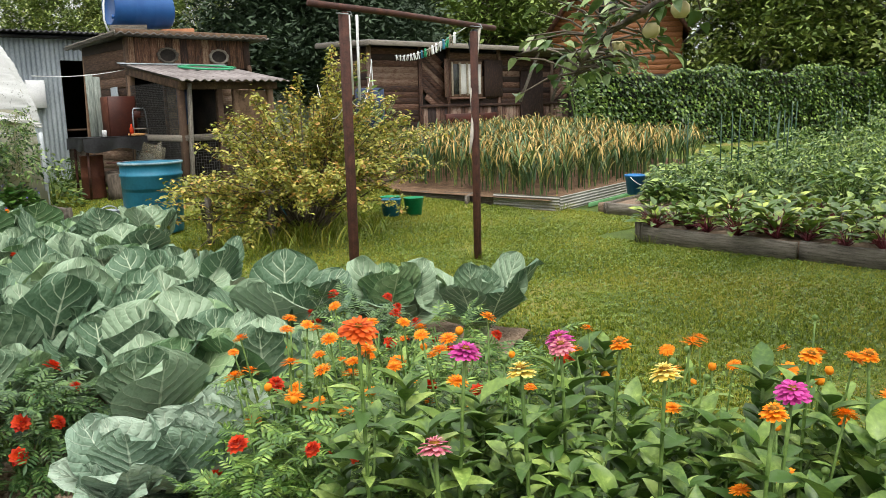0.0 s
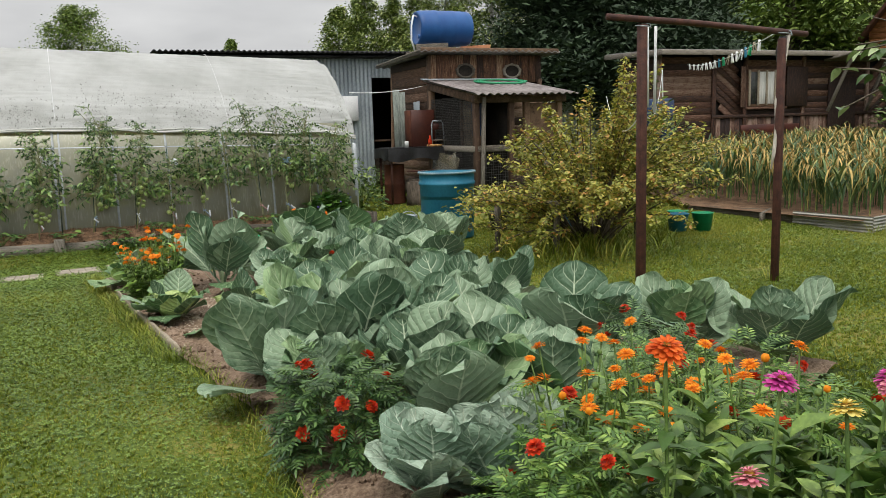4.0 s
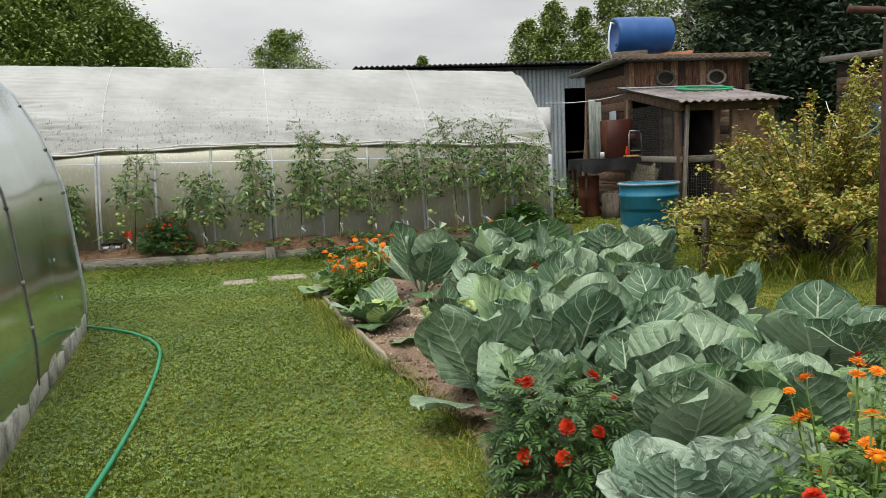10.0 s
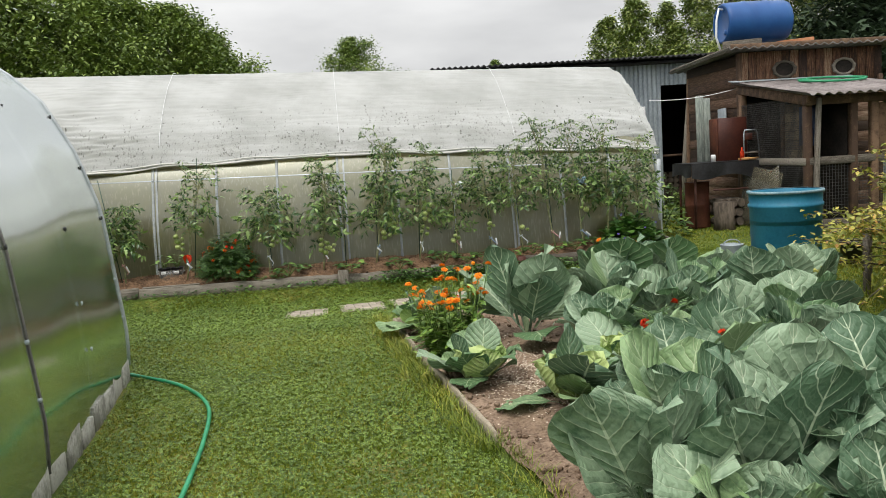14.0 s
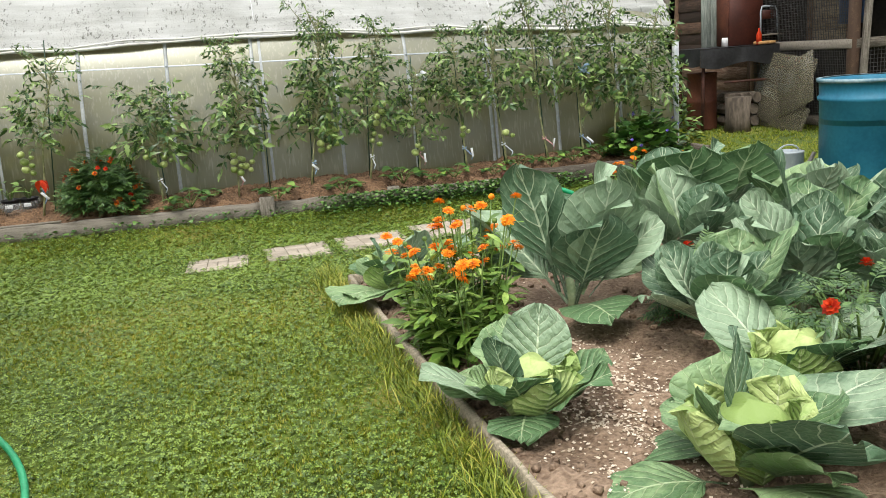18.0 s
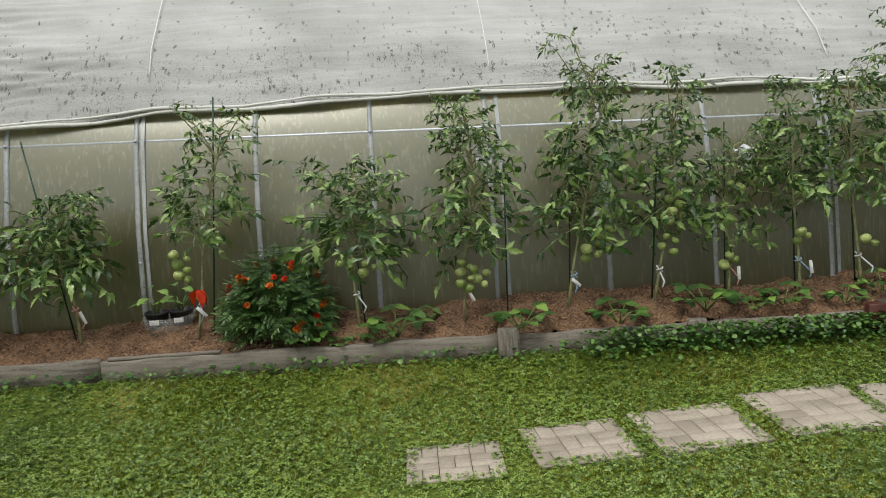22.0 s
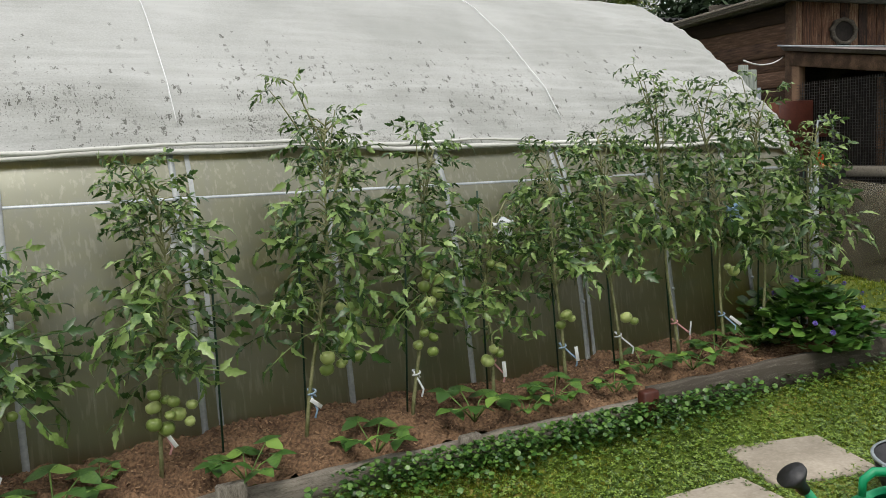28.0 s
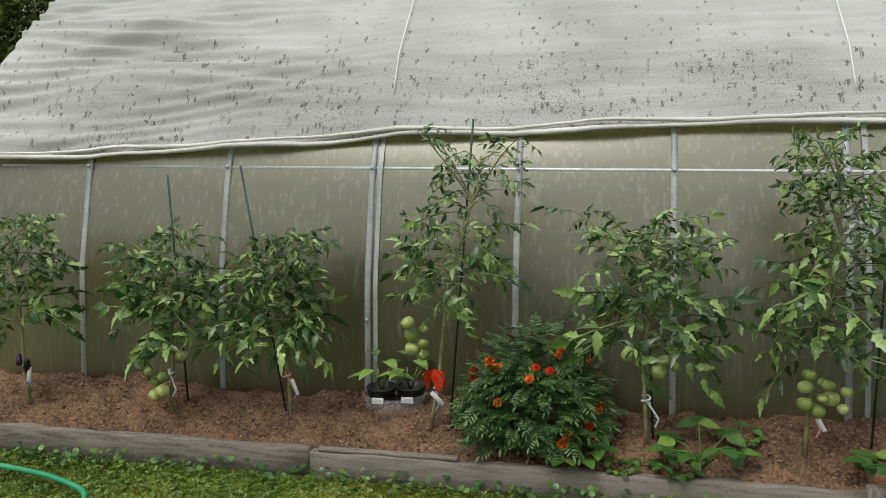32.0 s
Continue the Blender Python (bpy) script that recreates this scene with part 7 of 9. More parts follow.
V, F, UV = grid_np(lambda u, v: ((lambda yy: bed_left(yy) + 0.02 + (bed_right(yy) - bed_left(yy) - 0.04) * v)(-10.9 + 8.1 * u), -10.9 + 8.1 * u, 0 * u), 170, 64)
V[:, 2] = soil_h(V[:, 0], V[:, 1]) + rng.normal(0, 0.006, len(V)) + 0.09 * smooth(5, 8, V[:, 0]) * smooth(-4.5, -1.5, V[:, 1])
solo("soil_bed", (V, F), soil_mat, "crumbly grey-brown soil of the vegetable bed", "soil", kind="stuff")
s = Soup()
n = 2200
x, y = rng.normal(3.28, 0.16, n), rng.normal(-4.75, 0.42, n)
ok = (x > bed_left(y) + 0.06)
x, y = x[ok], y[ok]
n = len(x)
s.scatter(*box_np((1, 0.7, 0.15)), poses4(np.stack([x, y, soil_h(x, y) + 0.006], 1), rng.uniform(0, 6, n), rng.uniform(-0.4, 0.4, n), rng.uniform(-0.4, 0.4, n), rng.uniform(0.004, 0.013, n)))
solo("shell_crumbs", s, crumb_mat, "pale crushed eggshell scattered on the soil", "crumbs", kind="stuff", smooth=False)
s = Soup()
n = 1600
y = rng.uniform(-10.5, -2.7, n)
x = bed_left(y) + 0.05 + rng.uniform(0, 1, n) ** 2 * 2.0
s.scatter(*box_np((1, 0.8, 0.7)), poses4(np.stack([x, y, soil_h(x, y) + 0.004], 1), rng.uniform(0, 6, n), rng.uniform(-0.4, 0.4, n), rng.uniform(-0.4, 0.4, n), rng.uniform(0.008, 0.03, n)))
solo("soil_clods", s, soil_mat, "small clods of dry soil", "clods", kind="stuff")
edge = thing("bed_edging", "pale weathered plank edging of the vegetable bed", "edging", (0, 0, 0))
pts = [(3.55, -2.62), (2.56, -2.78), (2.67, -3.85), (2.80, -4.82), (2.93, -5.80)]
for (x0, y0), (x1, y1) in zip(pts[:-1], pts[1:]):
    ln = math.hypot(x1 - x0, y1 - y0)
    part("plank", plank_np(ln - 0.01, 0.10, 0.026, x0 * 7), pale_wood, edge, at=((x0 + x1) / 2, (y0 + y1) / 2, -0.015), rot=(0, 0, math.atan2(y1 - y0, x1 - x0)))


def cabbage_leaf(L, W, tilt0, tilt1, cup, ruf, seed, stalk=0.22, nu=28, nv=16):
    """A broad fan-shaped leaf on a thick stalk, rising along x and z; tilt from base to tip in radians above the ground."""
    g = np.random.default_rng(seed)
    ph = g.uniform(0, 6, 8)
    skew = g.uniform(-0.10, 0.10)

    def f(u, v):
        q = np.linspace(0, 1, 41)
        an = tilt0 + (tilt1 - tilt0) * q ** 1.5
        X, Z = np.concatenate([[0], np.cumsum(np.cos(an[:-1]))]) * L / 40, np.concatenate([[0], np.cumsum(np.sin(an[:-1]))]) * L / 40
        x, z, a = np.interp(u, q, X), np.interp(u, q, Z), np.interp(u, q, an)
        s = 2 * v - 1
        body = np.clip((u - stalk) / (1 - stalk), 0, 1)
        # the sides come down past the stalk's end, so that the blade closes in a round tip
        w = W / 2 * np.maximum(0.05, np.clip(np.sin(math.pi * (0.02 + 0.965 * body ** 0.98)), 0, 1) ** 0.60 * (u > stalk - 0.02))
        w = w * (1 + (0.035 * np.sin(u * 13 + ph[0]) + 0.025 * np.sin(u * 24 + ph[3])) * np.abs(s) * (1 + 0.5 * np.sign(s)))
        edge = np.abs(s) ** 3
        lift = cup * W * s * s * (0.30 + 0.70 * body) * np.minimum(1, w / (W * 0.3))
        # the rim rolls back and waves
        lift = lift - 0.55 * cup * W * np.abs(s) ** 5 * body
        lift = lift + ruf * W * edge * (np.sin(u * 12 + ph[1] + 1.9 * np.sign(s)) + 0.5 * np.sin(u * 21 + ph[4] - np.sign(s))) * body
        # the blade puffs up between the side veins
        lift = lift + 0.009 * W * np.abs(np.sin((u * 8.0 - np.abs(s) * 2.5) * math.pi)) * (1 - np.exp(-np.abs(s) * 6)) * body
        lift = lift + ruf * 0.9 * W * np.clip((u - 0.70) / 0.30, 0, 1) ** 2 * np.sin(s * 5.5 + ph[2])
        lift = lift + skew * W * s * body
        return x - np.sin(a) * lift, w * s + skew * 0.5 * L * u * u, z + np.cos(a) * lift

    return grid_np(f, nu, nv)


def cab_mesh(name, mat_, *a):
    V, F, UV = cabbage_leaf(*a)
    return mesh_np(name, V, [F], mat_, UV)


OUT = [cab_mesh("leaf", cabbage_mat, 0.48, 0.36, 1.10, 0.95, 0.04, 0.028, 1, 0.30), cab_mesh("leaf", cabbage_mat, 0.45, 0.34, 1.25, 1.10, 0.06, 0.032, 2, 0.28),
       cab_mesh("leaf", cabbage_mat, 0.48, 0.37, 0.85, 0.50, 0.03, 0.036, 3, 0.30), cab_mesh("leaf", cabbage_mat, 0.40, 0.31, 1.30, 1.30, 0.08, 0.034, 4, 0.26),
       cab_mesh("leaf", cabbage_mat, 0.47, 0.39, 1.00, 0.70, 0.03, 0.038, 5, 0.28), cab_mesh("leaf", cabbage_mat, 0.34, 0.26, 1.35, 1.50, 0.12, 0.040, 6, 0.22),
       cab_mesh("leaf", cabbage_mat, 0.50, 0.38, 1.20, 1.05, 0.02, 0.026, 17, 0.30), cab_mesh("leaf", cabbage_mat, 0.44, 0.35, 0.60, 0.00, 0.04, 0.040, 18, 0.26)]
GRN = [cab_mesh("leaf", cabbage_low, 0.48, 0.42, 1.15, 1.00, 0.04, 0.026, 21, 0.28), cab_mesh("leaf", cabbage_low, 0.42, 0.36, 1.05, 0.95, 0.07, 0.030, 22, 0.28)]
LOW = [cab_mesh("leaf", cabbage_low, 0.36, 0.32, 0.50, -0.30, 0.05, 0.036, 7), cab_mesh("leaf", cabbage_low, 0.35, 0.33, 0.70, 0.10, 0.09, 0.040, 8), cab_mesh("leaf", cabbage_low, 0.34, 0.34, 1.0, 0.70, 0.14, 0.036, 9)]
PALE = [cab_mesh("leaf", cabbage_pale, 0.36, 0.33, 1.25, 1.0, 0.060, 0.032, 31), cab_mesh("leaf", cabbage_pale, 0.34, 0.32, 1.0, 0.5, 0.060, 0.032, 32), cab_mesh("leaf", cabbage_pale, 0.32, 0.28, 1.35, 1.4, 0.096, 0.032, 33)]
HEART = [cab_mesh("heart_leaf", cabbage_heart, 0.24, 0.27, 1.05, 1.75, 0.26, 0.035, 10, 0.05), cab_mesh("heart_leaf", cabbage_heart, 0.26, 0.29, 0.90, 1.45, 0.22, 0.045, 11, 0.05), cab_mesh("heart_leaf", cabbage_heart, 0.22, 0.25, 1.15, 2.0, 0.30, 0.030, 12, 0.05)]
HEAD = mesh_np("heart", *(lambda q: (q[0] * (1 + 0.06 * np.sin(3 * np.arctan2(q[0][:, 1], q[0][:, 0]) + q[0][:, 2] * 20))[:, None], [q[1]]))(
    lathe_np([(0.03, 0), (0.085, 0.03), (0.11, 0.08), (0.105, 0.13), (0.07, 0.17), (0.0, 0.185)], 22)), cabbage_heart)
stalk_mat = material("pale_cabbage_stalks", (0.16, 0.22, 0.11), (0.30, 0.36, 0.21), 12.0, 0.6, 0.2, 60.0)


def cabbage(x, y, size, style, seed, label):
    g = np.random.default_rng(seed)
    p = thing("cabbage", label, "cabbage", (x, y, float(soil_h(x, y)) - 0.01 + 0.09 * float(smooth(5, 8, x) * smooth(-4.5, -1.5, y))), g.uniform(0, 6.28), group="cabbages in the vegetable bed")
    st_h = 0.20 if style == "tall" else 0.12
    part("stalk", tube_np([(0, 0, 0), (0.01, 0, st_h * 0.6), (0, 0.01, st_h + 0.05)], [0.020, 0.023, 0.020], 8), stalk_mat, p)
    rings = {"head": ((LOW, 6, 0.02, -0.15), (LOW[1:] + OUT[2:3], 5, 0.05, -0.15), (OUT[3:4] + HEART[1:2] + LOW[2:], 4, 0.06, -0.1)),
             "tall": ((OUT[2:3] + OUT[7:], 2, 0.03, -0.05), (OUT[:3] + OUT[4:5] + OUT[6:7], 4, 0.06, 0.0), (OUT[:2] + OUT[6:7] + GRN[:1], 4, 0.10, 0.05), (OUT[3:4] + OUT[5:6], 1, 0.12, 0.05)),
             "open": ((OUT[2:3] + LOW[1:2] + OUT[7:], 3, 0.03, -0.10), (OUT[:1] + OUT[2:3] + OUT[4:5] + OUT[6:7], 5, 0.05, 0.0), (OUT[1:2] + OUT[4:5] + OUT[6:7] + GRN, 4, 0.08, 0.0), (OUT[3:4] + OUT[5:6], 2, 0.10, 0.05)),
             "pale": ((PALE[1:2] + PALE[:1], 6, 0.03, -0.15), (PALE, 6, 0.06, 0.0), (PALE[:1] + PALE[2:], 4, 0.09, 0.05))}[style]
    for ms, cnt, z, dt in rings:
        a0 = g.uniform(0, 6.28)
        for i in range(cnt):
            a = a0 + i * 6.283 / cnt + g.uniform(-0.40, 0.40)
            k = size * g.uniform(0.78, 1.14)
            d = g.uniform(0.015, 0.075) * size
            ob = part("leaf", ms[int(g.integers(len(ms)))], None, p, at=(d * math.cos(a), d * math.sin(a), z * size + g.uniform(-0.02, 0.03)))
            ob.rotation_euler = (g.uniform(-0.3, 0.3), (0.14 if style == "pale" else 0.02) - dt + g.uniform(-0.28, 0.24), a + g.uniform(-0.5, 0.5))
            ob.scale = (k, k * g.uniform(0.88, 1.14) * (-1 if g.uniform() < 0.5 else 1), k)
    if style == "head":
        part("heart", HEAD, None, p, "tight pale green heart", at=(0, 0, 0.07 * size)).scale = (1.05 * size, 1.05 * size, 1.1 * size)
        for i in range(5):
            a = i * 1.26 + g.uniform(-0.2, 0.2)
            ob = part("heart_leaf", HEART[i % 3], None, p, at=(0.085 * math.cos(a), 0.085 * math.sin(a), 0.05 * size))
            ob.rotation_euler = (0, 0, a)
            ob.scale = (size, size, size)


CH, CT, CO = "heading cabbage with a pale green heart and loose outer leaves", "tall blue-green cabbage plant with big upright leaves", "large blue-green cabbage with waxy ruffled leaves"
CP = "pale mint-green cabbage with ruffled waxy leaves"
CAB = [(2.78, -3.22, 1.0, "head"), (2.99, -4.80, 0.90, "head"), (3.50, -3.82, 1.38, "open"), (3.42, -5.40, 1.0, "head"), (3.86, -4.98, 0.88, "head"), (3.92, -4.38, 0.95, "open"),
       (4.42, -3.00, 1.2, "tall"), (4.92, -2.62, 1.15, "tall"), (5.22, -3.05, 0.95, "open"), (4.30, -3.45, 1.05, "open"), (4.74, -3.78, 1.12, "open"), (5.24, -3.86, 1.12, "tall"), (5.72, -3.62, 0.95, "tall"),
       (4.36, -4.28, 1.0, "open"), (4.76, -4.42, 1.05, "open"), (5.00, -4.88, 1.02, "tall"), (4.62, -5.02, 1.05, "open"), (4.15, -5.62, 1.12, "open"), (4.68, -5.62, 1.12, "open"),
       (4.95, -6.30, 1.15, "tall"), (4.55, -6.42, 1.12, "open"), (4.06, -6.42, 1.12, "open"), (3.62, -6.40, 1.08, "open"), (3.84, -5.98, 0.95, "open"), (3.34, -6.86, 1.15, "open"), (3.72, -6.95, 1.15, "tall"), (4.06, -7.00, 1.10, "open"), (4.46, -6.95, 1.05, "open"),
       (4.84, -7.40, 1.10, "tall"), (4.32, -7.62, 1.05, "open"), (3.90, -7.45, 1.10, "open"), (3.84, -8.02, 1.08, "tall"), (4.28, -8.10, 1.0, "open"), (3.48, -7.35, 0.85, "open"),
       (3.56, -8.50, 0.88, "pale"), (3.82, -8.58, 1.0, "pale"), (5.55, -7.40, 1.10, "open"), (5.95, -7.80, 1.0, "open")]
for i, (x, y, k, stl) in enumerate(CAB):
    cabbage(x, y, k * 0.92, stl, 100 + i, {"head": CH, "tall": CT, "open": CO, "pale": CP}[stl])

# ---- flowers ----
zin_heads = {"orange": ZIN(zinnia_orange, 0.050), "magenta": ZIN(magenta_petal, 0.038), "pink": ZIN(pink_petal, 0.034), "yellow": ZIN(yellow_petal, 0.036), "amber": ZIN(orange_petal, 0.029)}
ZCOL = {"orange": "deep orange", "magenta": "magenta", "pink": "salmon pink", "yellow": "pale yellow", "amber": "amber orange"}


def zinnia(x, y, h, colour, seed, face=0.25):
    """One upright zinnia: a stiff stem, paired leaves, one flower."""
    g = np.random.default_rng(seed)
    p = thing("zinnia", f"tall zinnia plant with one {ZCOL[colour]} flower", "flower", (x, y, 0.03), g.uniform(0, 6.28), group="zinnias in the flower bed")
    lx, ly = g.uniform(-0.05, 0.05), g.uniform(-0.05, 0.05)
    pt = [np.array([lx * t * t, ly * t * t, (h - 0.05) * t]) for t in np.linspace(0, 1, 7)]
    st = Soup().add(*tube_np(pt, np.linspace(0.006, 0.0042, 7), 7))
    lv = Soup()
    zs = np.arange(0.08, (h - 0.05) * 0.84, 0.042)
    P, Y, T, S = [], [], [], []
    for i, z in enumerate(zs):
        for k in range(2):
            P.append((lx * (z / h) ** 2, ly * (z / h) ** 2, z))
            Y.append(i * 1.57 + k * math.pi + g.uniform(-0.35, 0.35))
            T.append(g.uniform(0.1, 0.75))
            S.append(g.uniform(0.06, 0.115) * (1.1 - 0.45 * z / h))
    for b in range(3):
        a, z = g.uniform(0, 6.28), g.uniform(0.25, 0.5) * h
        e = np.array([0.09 * math.cos(a), 0.09 * math.sin(a), z + g.uniform(0.10, 0.18)])
        st.add(*tube_np([(0, 0, z), (0.06 * math.cos(a), 0.06 * math.sin(a), z + 0.06), e], 0.004, 5))
        for k in range(6):
            P.append(tuple(e - np.array([0, 0, 0.02 * (k // 2)])))
            Y.append(k * 1.05 + a)
            T.append(0.75 - 0.12 * (k // 2))
            S.append(0.06 + 0.010 * (k // 2))
    lv.scatter(*leaf_np(1, 0.50, 5, 0.22, 0.35), poses4(np.array(P), np.array(Y), np.array(T), g.uniform(-0.3, 0.3, len(P)), np.array(S)))
    part("stem", st, stem_mat, p)
    part("foliage", lv, zinleaf_mat, p)
    hd = part("flower_head", zin_heads[colour], None, p, f"{ZCOL[colour]} petals", at=tuple(pt[-1]), rot=(g.uniform(-face, face), g.uniform(-face, face), 0))
    part("eye", EYE, None, hd).scale = (0.72, 0.72, 0.72)


ZIN_AT = [(3.72, -9.59, 0.92, "orange"), (3.83, -9.78, 0.87, "magenta"), (4.09, -9.82, 0.85, "magenta"), (4.15, -9.86, 0.84, "pink"), (3.93, -9.93, 0.85, "yellow"), (4.10, -10.15, 0.85, "yellow"), (4.29, -9.88, 0.82, "amber"),
          (4.10, -10.38, 0.82, "amber"), (4.21, -10.36, 0.82, "magenta"), (4.62, -10.24, 0.80, "amber"), (3.62, -9.97, 0.79, "pink"), (4.86, -10.33, 0.74, "amber")]
for i, (x, y, h, c) in enumerate(ZIN_AT):
    zinnia(x, y, h, c, 300 + i)

# leafy undergrowth of the zinnia bed: flowerless young plants
def zin_young(seed):
    g = np.random.default_rng(seed)
    lv, st = Soup(), Soup()
    P, Y, T, S = [], [], [], []
    h = 0.46
    st.add(*tube_np([(0, 0, 0), (0.01, 0, 0.25), (0, 0.01, h)], [0.007, 0.006, 0.004], 6))
    for i, z in enumerate(np.arange(0.05, h, 0.024)):
        for k in range(2):
            P.append((0, 0, z)); Y.append(i * 1.57 + k * math.pi + g.uniform(-0.35, 0.35)); T.append(0.30 + 0.7 * z / h + g.uniform(-0.25, 0.25)); S.append(g.uniform(0.060, 0.112))
    lv.scatter(*leaf_np(1, 0.52, 5, 0.25, 0.35), poses4(np.array(P), np.array(Y), np.array(T), g.uniform(-0.3, 0.3, len(P)), np.array(S)))
    return lv.mesh("foliage", zinleaf_mat), st.mesh("stem", stem_mat)


YOUNG = [zin_young(k) for k in range(4)]
g = np.random.default_rng(44)
for i in range(90):
    x, y = g.uniform(3.5, 4.85), g.uniform(-10.75, -9.30)
    if x < 3.70 or (x < 3.9 and y > -9.4):
        continue
    p = thing("zinnia_seedling", "leafy green zinnia plant without flowers", "plant", (x, y, 0.03), g.uniform(0, 6.28), group="young zinnias")
    k = g.uniform(0.85, 1.3)
    p.scale = (k, k, k)
    part("foliage", YOUNG[i % 4][0], None, p)
    part("stem", YOUNG[i % 4][1], None, p)

cal_or = [CAL(orange_petal, 0.031), CAL(orange_petal, 0.029), CAL(orange_petal, 0.026)]
bud_g = BUD(stem_mat, 0.011)
bud_o = BUD(orange_petal, 0.013)


def calendula(x, y, h, n, r, seed, label, light=False, buds=3):
    """A clump of calendula: many thin stems, spoon leaves below, orange heads."""
    g = np.random.default_rng(seed)
    p = thing("calendula", label, "flower", (x, y, float(height(x, y)) + 0.03), group="calendula clumps")
    st, lv = Soup(), Soup()
    P, Y, T, S = [], [], [], []
    tips = []
    for i in range(n + buds):
        a, d = g.uniform(0, 6.28), r * math.sqrt(g.uniform(0, 1))
        hh = h * g.uniform(0.72, 1.08)
        e = np.array([d * math.cos(a), d * math.sin(a), hh])
        b = e * np.array([0.45, 0.45, 0])
        pt = [b + (e - b) * np.array([t ** 1.3, t ** 1.3, t]) for t in np.linspace(0, 1, 6)]
        st.add(*tube_np(pt, np.linspace(0.0045, 0.003, 6), 5))
        tips.append(e)
        for k in range(22):
            z = g.uniform(0.03, 0.92)
            P.append(pt[min(5, int(z * 5))] + g.normal(0, 0.012, 3)); Y.append(g.uniform(0, 6.28)); T.append(g.uniform(-0.1, 0.9)); S.append(g.uniform(0.085, 0.155) * (1.15 - 0.6 * z))
    lv.scatter(*SPOON, poses4(np.array(P), np.array(Y), np.array(T), g.uniform(-0.4, 0.4, len(P)), np.array(S)))
    part("stem", st, stem_mat, p, kind="stuff")
    part("foliage", lv, calleaf_mat, p, kind="stuff")
    for i, e in enumerate(tips):
        m_ = cal_or[i % 3] if i < n else (bud_g if i % 2 else bud_o)
        ob = part("flower" if i < n else "bud", m_, None, p, at=tuple(e), rot=(g.uniform(-0.45, 0.45), g.uniform(-0.45, 0.45), g.uniform(0, 6)))
        k = g.uniform(0.8, 1.15)
        ob.scale = (k, k, k)


CL = "clump of calendula with many orange flowers"
for i, (x, y, h, n, r) in enumerate(((2.84, -4.02, 0.50, 15, 0.21), (2.93, -4.22, 0.54, 18, 0.24), (3.02, -3.93, 0.60, 16, 0.23), (4.42, -2.08, 0.40, 6, 0.2), (4.78, -2.2, 0.46, 7, 0.2), (4.55, -2.35, 0.5, 6, 0.2),
                                      (3.86, -8.98, 0.56, 7, 0.20), (4.06, -8.72, 0.60, 8, 0.22), (4.22, -8.90, 0.64, 9, 0.22), (4.08, -9.18, 0.60, 8, 0.20), (4.40, -9.05, 0.66, 7, 0.22), (4.28, -9.45, 0.66, 6, 0.20), (4.62, -9.75, 0.66, 5, 0.22), (4.92, -10.12, 0.66, 5, 0.20), (5.05, -9.75, 0.54, 4, 0.20), (4.42, -10.28, 0.66, 3, 0.16), (4.98, -10.35, 0.58, 4, 0.20))):
    calendula(x, y, h, n, r, 400 + i, CL)
MR = "bushy marigold plant with scarlet flowers and feathery leaves"
for i, (x, y, r, h, n, hn) in enumerate(((3.40, -7.84, 0.25, 0.42, 700, 13), (4.16, -4.92, 0.22, 0.40, 300, 3), (4.25, -5.5, 0.22, 0.42, 300, 4), (4.05, -4.1, 0.2, 0.32, 240, 4), (3.74, -9.08, 0.24, 0.42, 380, 4), (3.98, -8.62, 0.22, 0.42, 340, 3), (4.80, -8.10, 0.28, 0.50, 460, 8),
                                        (4.10, -9.35, 0.24, 0.50, 360, 3), (4.45, -9.20, 0.28, 0.52, 460, 3), (4.95, -8.60, 0.26, 0.46, 300, 4), (3.92, -9.28, 0.24, 0.46, 380, 2), (4.78, -9.25, 0.28, 0.48, 420, 3), (4.55, -8.55, 0.26, 0.50, 360, 3))):
    leafy_bush("marigold", MR, (x, y, 0.03), r, h, FERN_LEAF, int(n * 0.9), 0.115, marleaf_mat if i in (0, 1, 2, 3, 6) else marleaf2_mat, [mar_red], hn, 500 + i, group="marigolds in the vegetable bed", hz=(0.35, 1.0))

# ---- right-hand vegetable beds ----
mb = thing("metal_bed", "low raised bed edged with pale corrugated metal sheet", "raised bed", (10.98, -4.34, 0))
def edge_sheet(p0, p1, h, name="sheet", mat_=None, wave=True):
    p0, p1 = np.array(p0), np.array(p1)
    ln = float(np.linalg.norm(p1 - p0))
    if wave:
        V, F, _ = grid_np(lambda u, v: (ln * u, 0.010 * np.sin(v * 5 * 2 * math.pi), h * v), 8, 40)
        return V, F, ln
    return (*plank_np(ln, h, 0.03, ln), ln)


pale_zinc = material("pale_painted_sheet", (0.25, 0.25, 0.225), (0.40, 0.395, 0.36), 3.0, 0.6, 0.1, 40.0)
V, F, ln = edge_sheet((10.98, -4.34), (10.80, -3.30), 0.20)
part("side_sheet", (V, F), pale_zinc, mb, at=(0, 0, 0), rot=(0, 0, math.atan2(1.04, -0.18)))
V, F, ln = edge_sheet((10.98, -4.34), (13.3, -3.85), 0.20)
part("side_sheet", (V, F), pale_zinc, mb, at=(0, 0, 0), rot=(0, 0, math.atan2(0.49, 2.32)))
part("green_strip", box_np((1.6, 0.02, 0.06), (1.4, 0.16, 0.025), rotz(math.atan2(0.49, 2.32)), 0.003), material("faded_green_strip", (0.10, 0.28, 0.11), (0.20, 0.40, 0.20), 4.0, 0.6, 0.1, 40.0), mb, "green plastic strip along the foot")
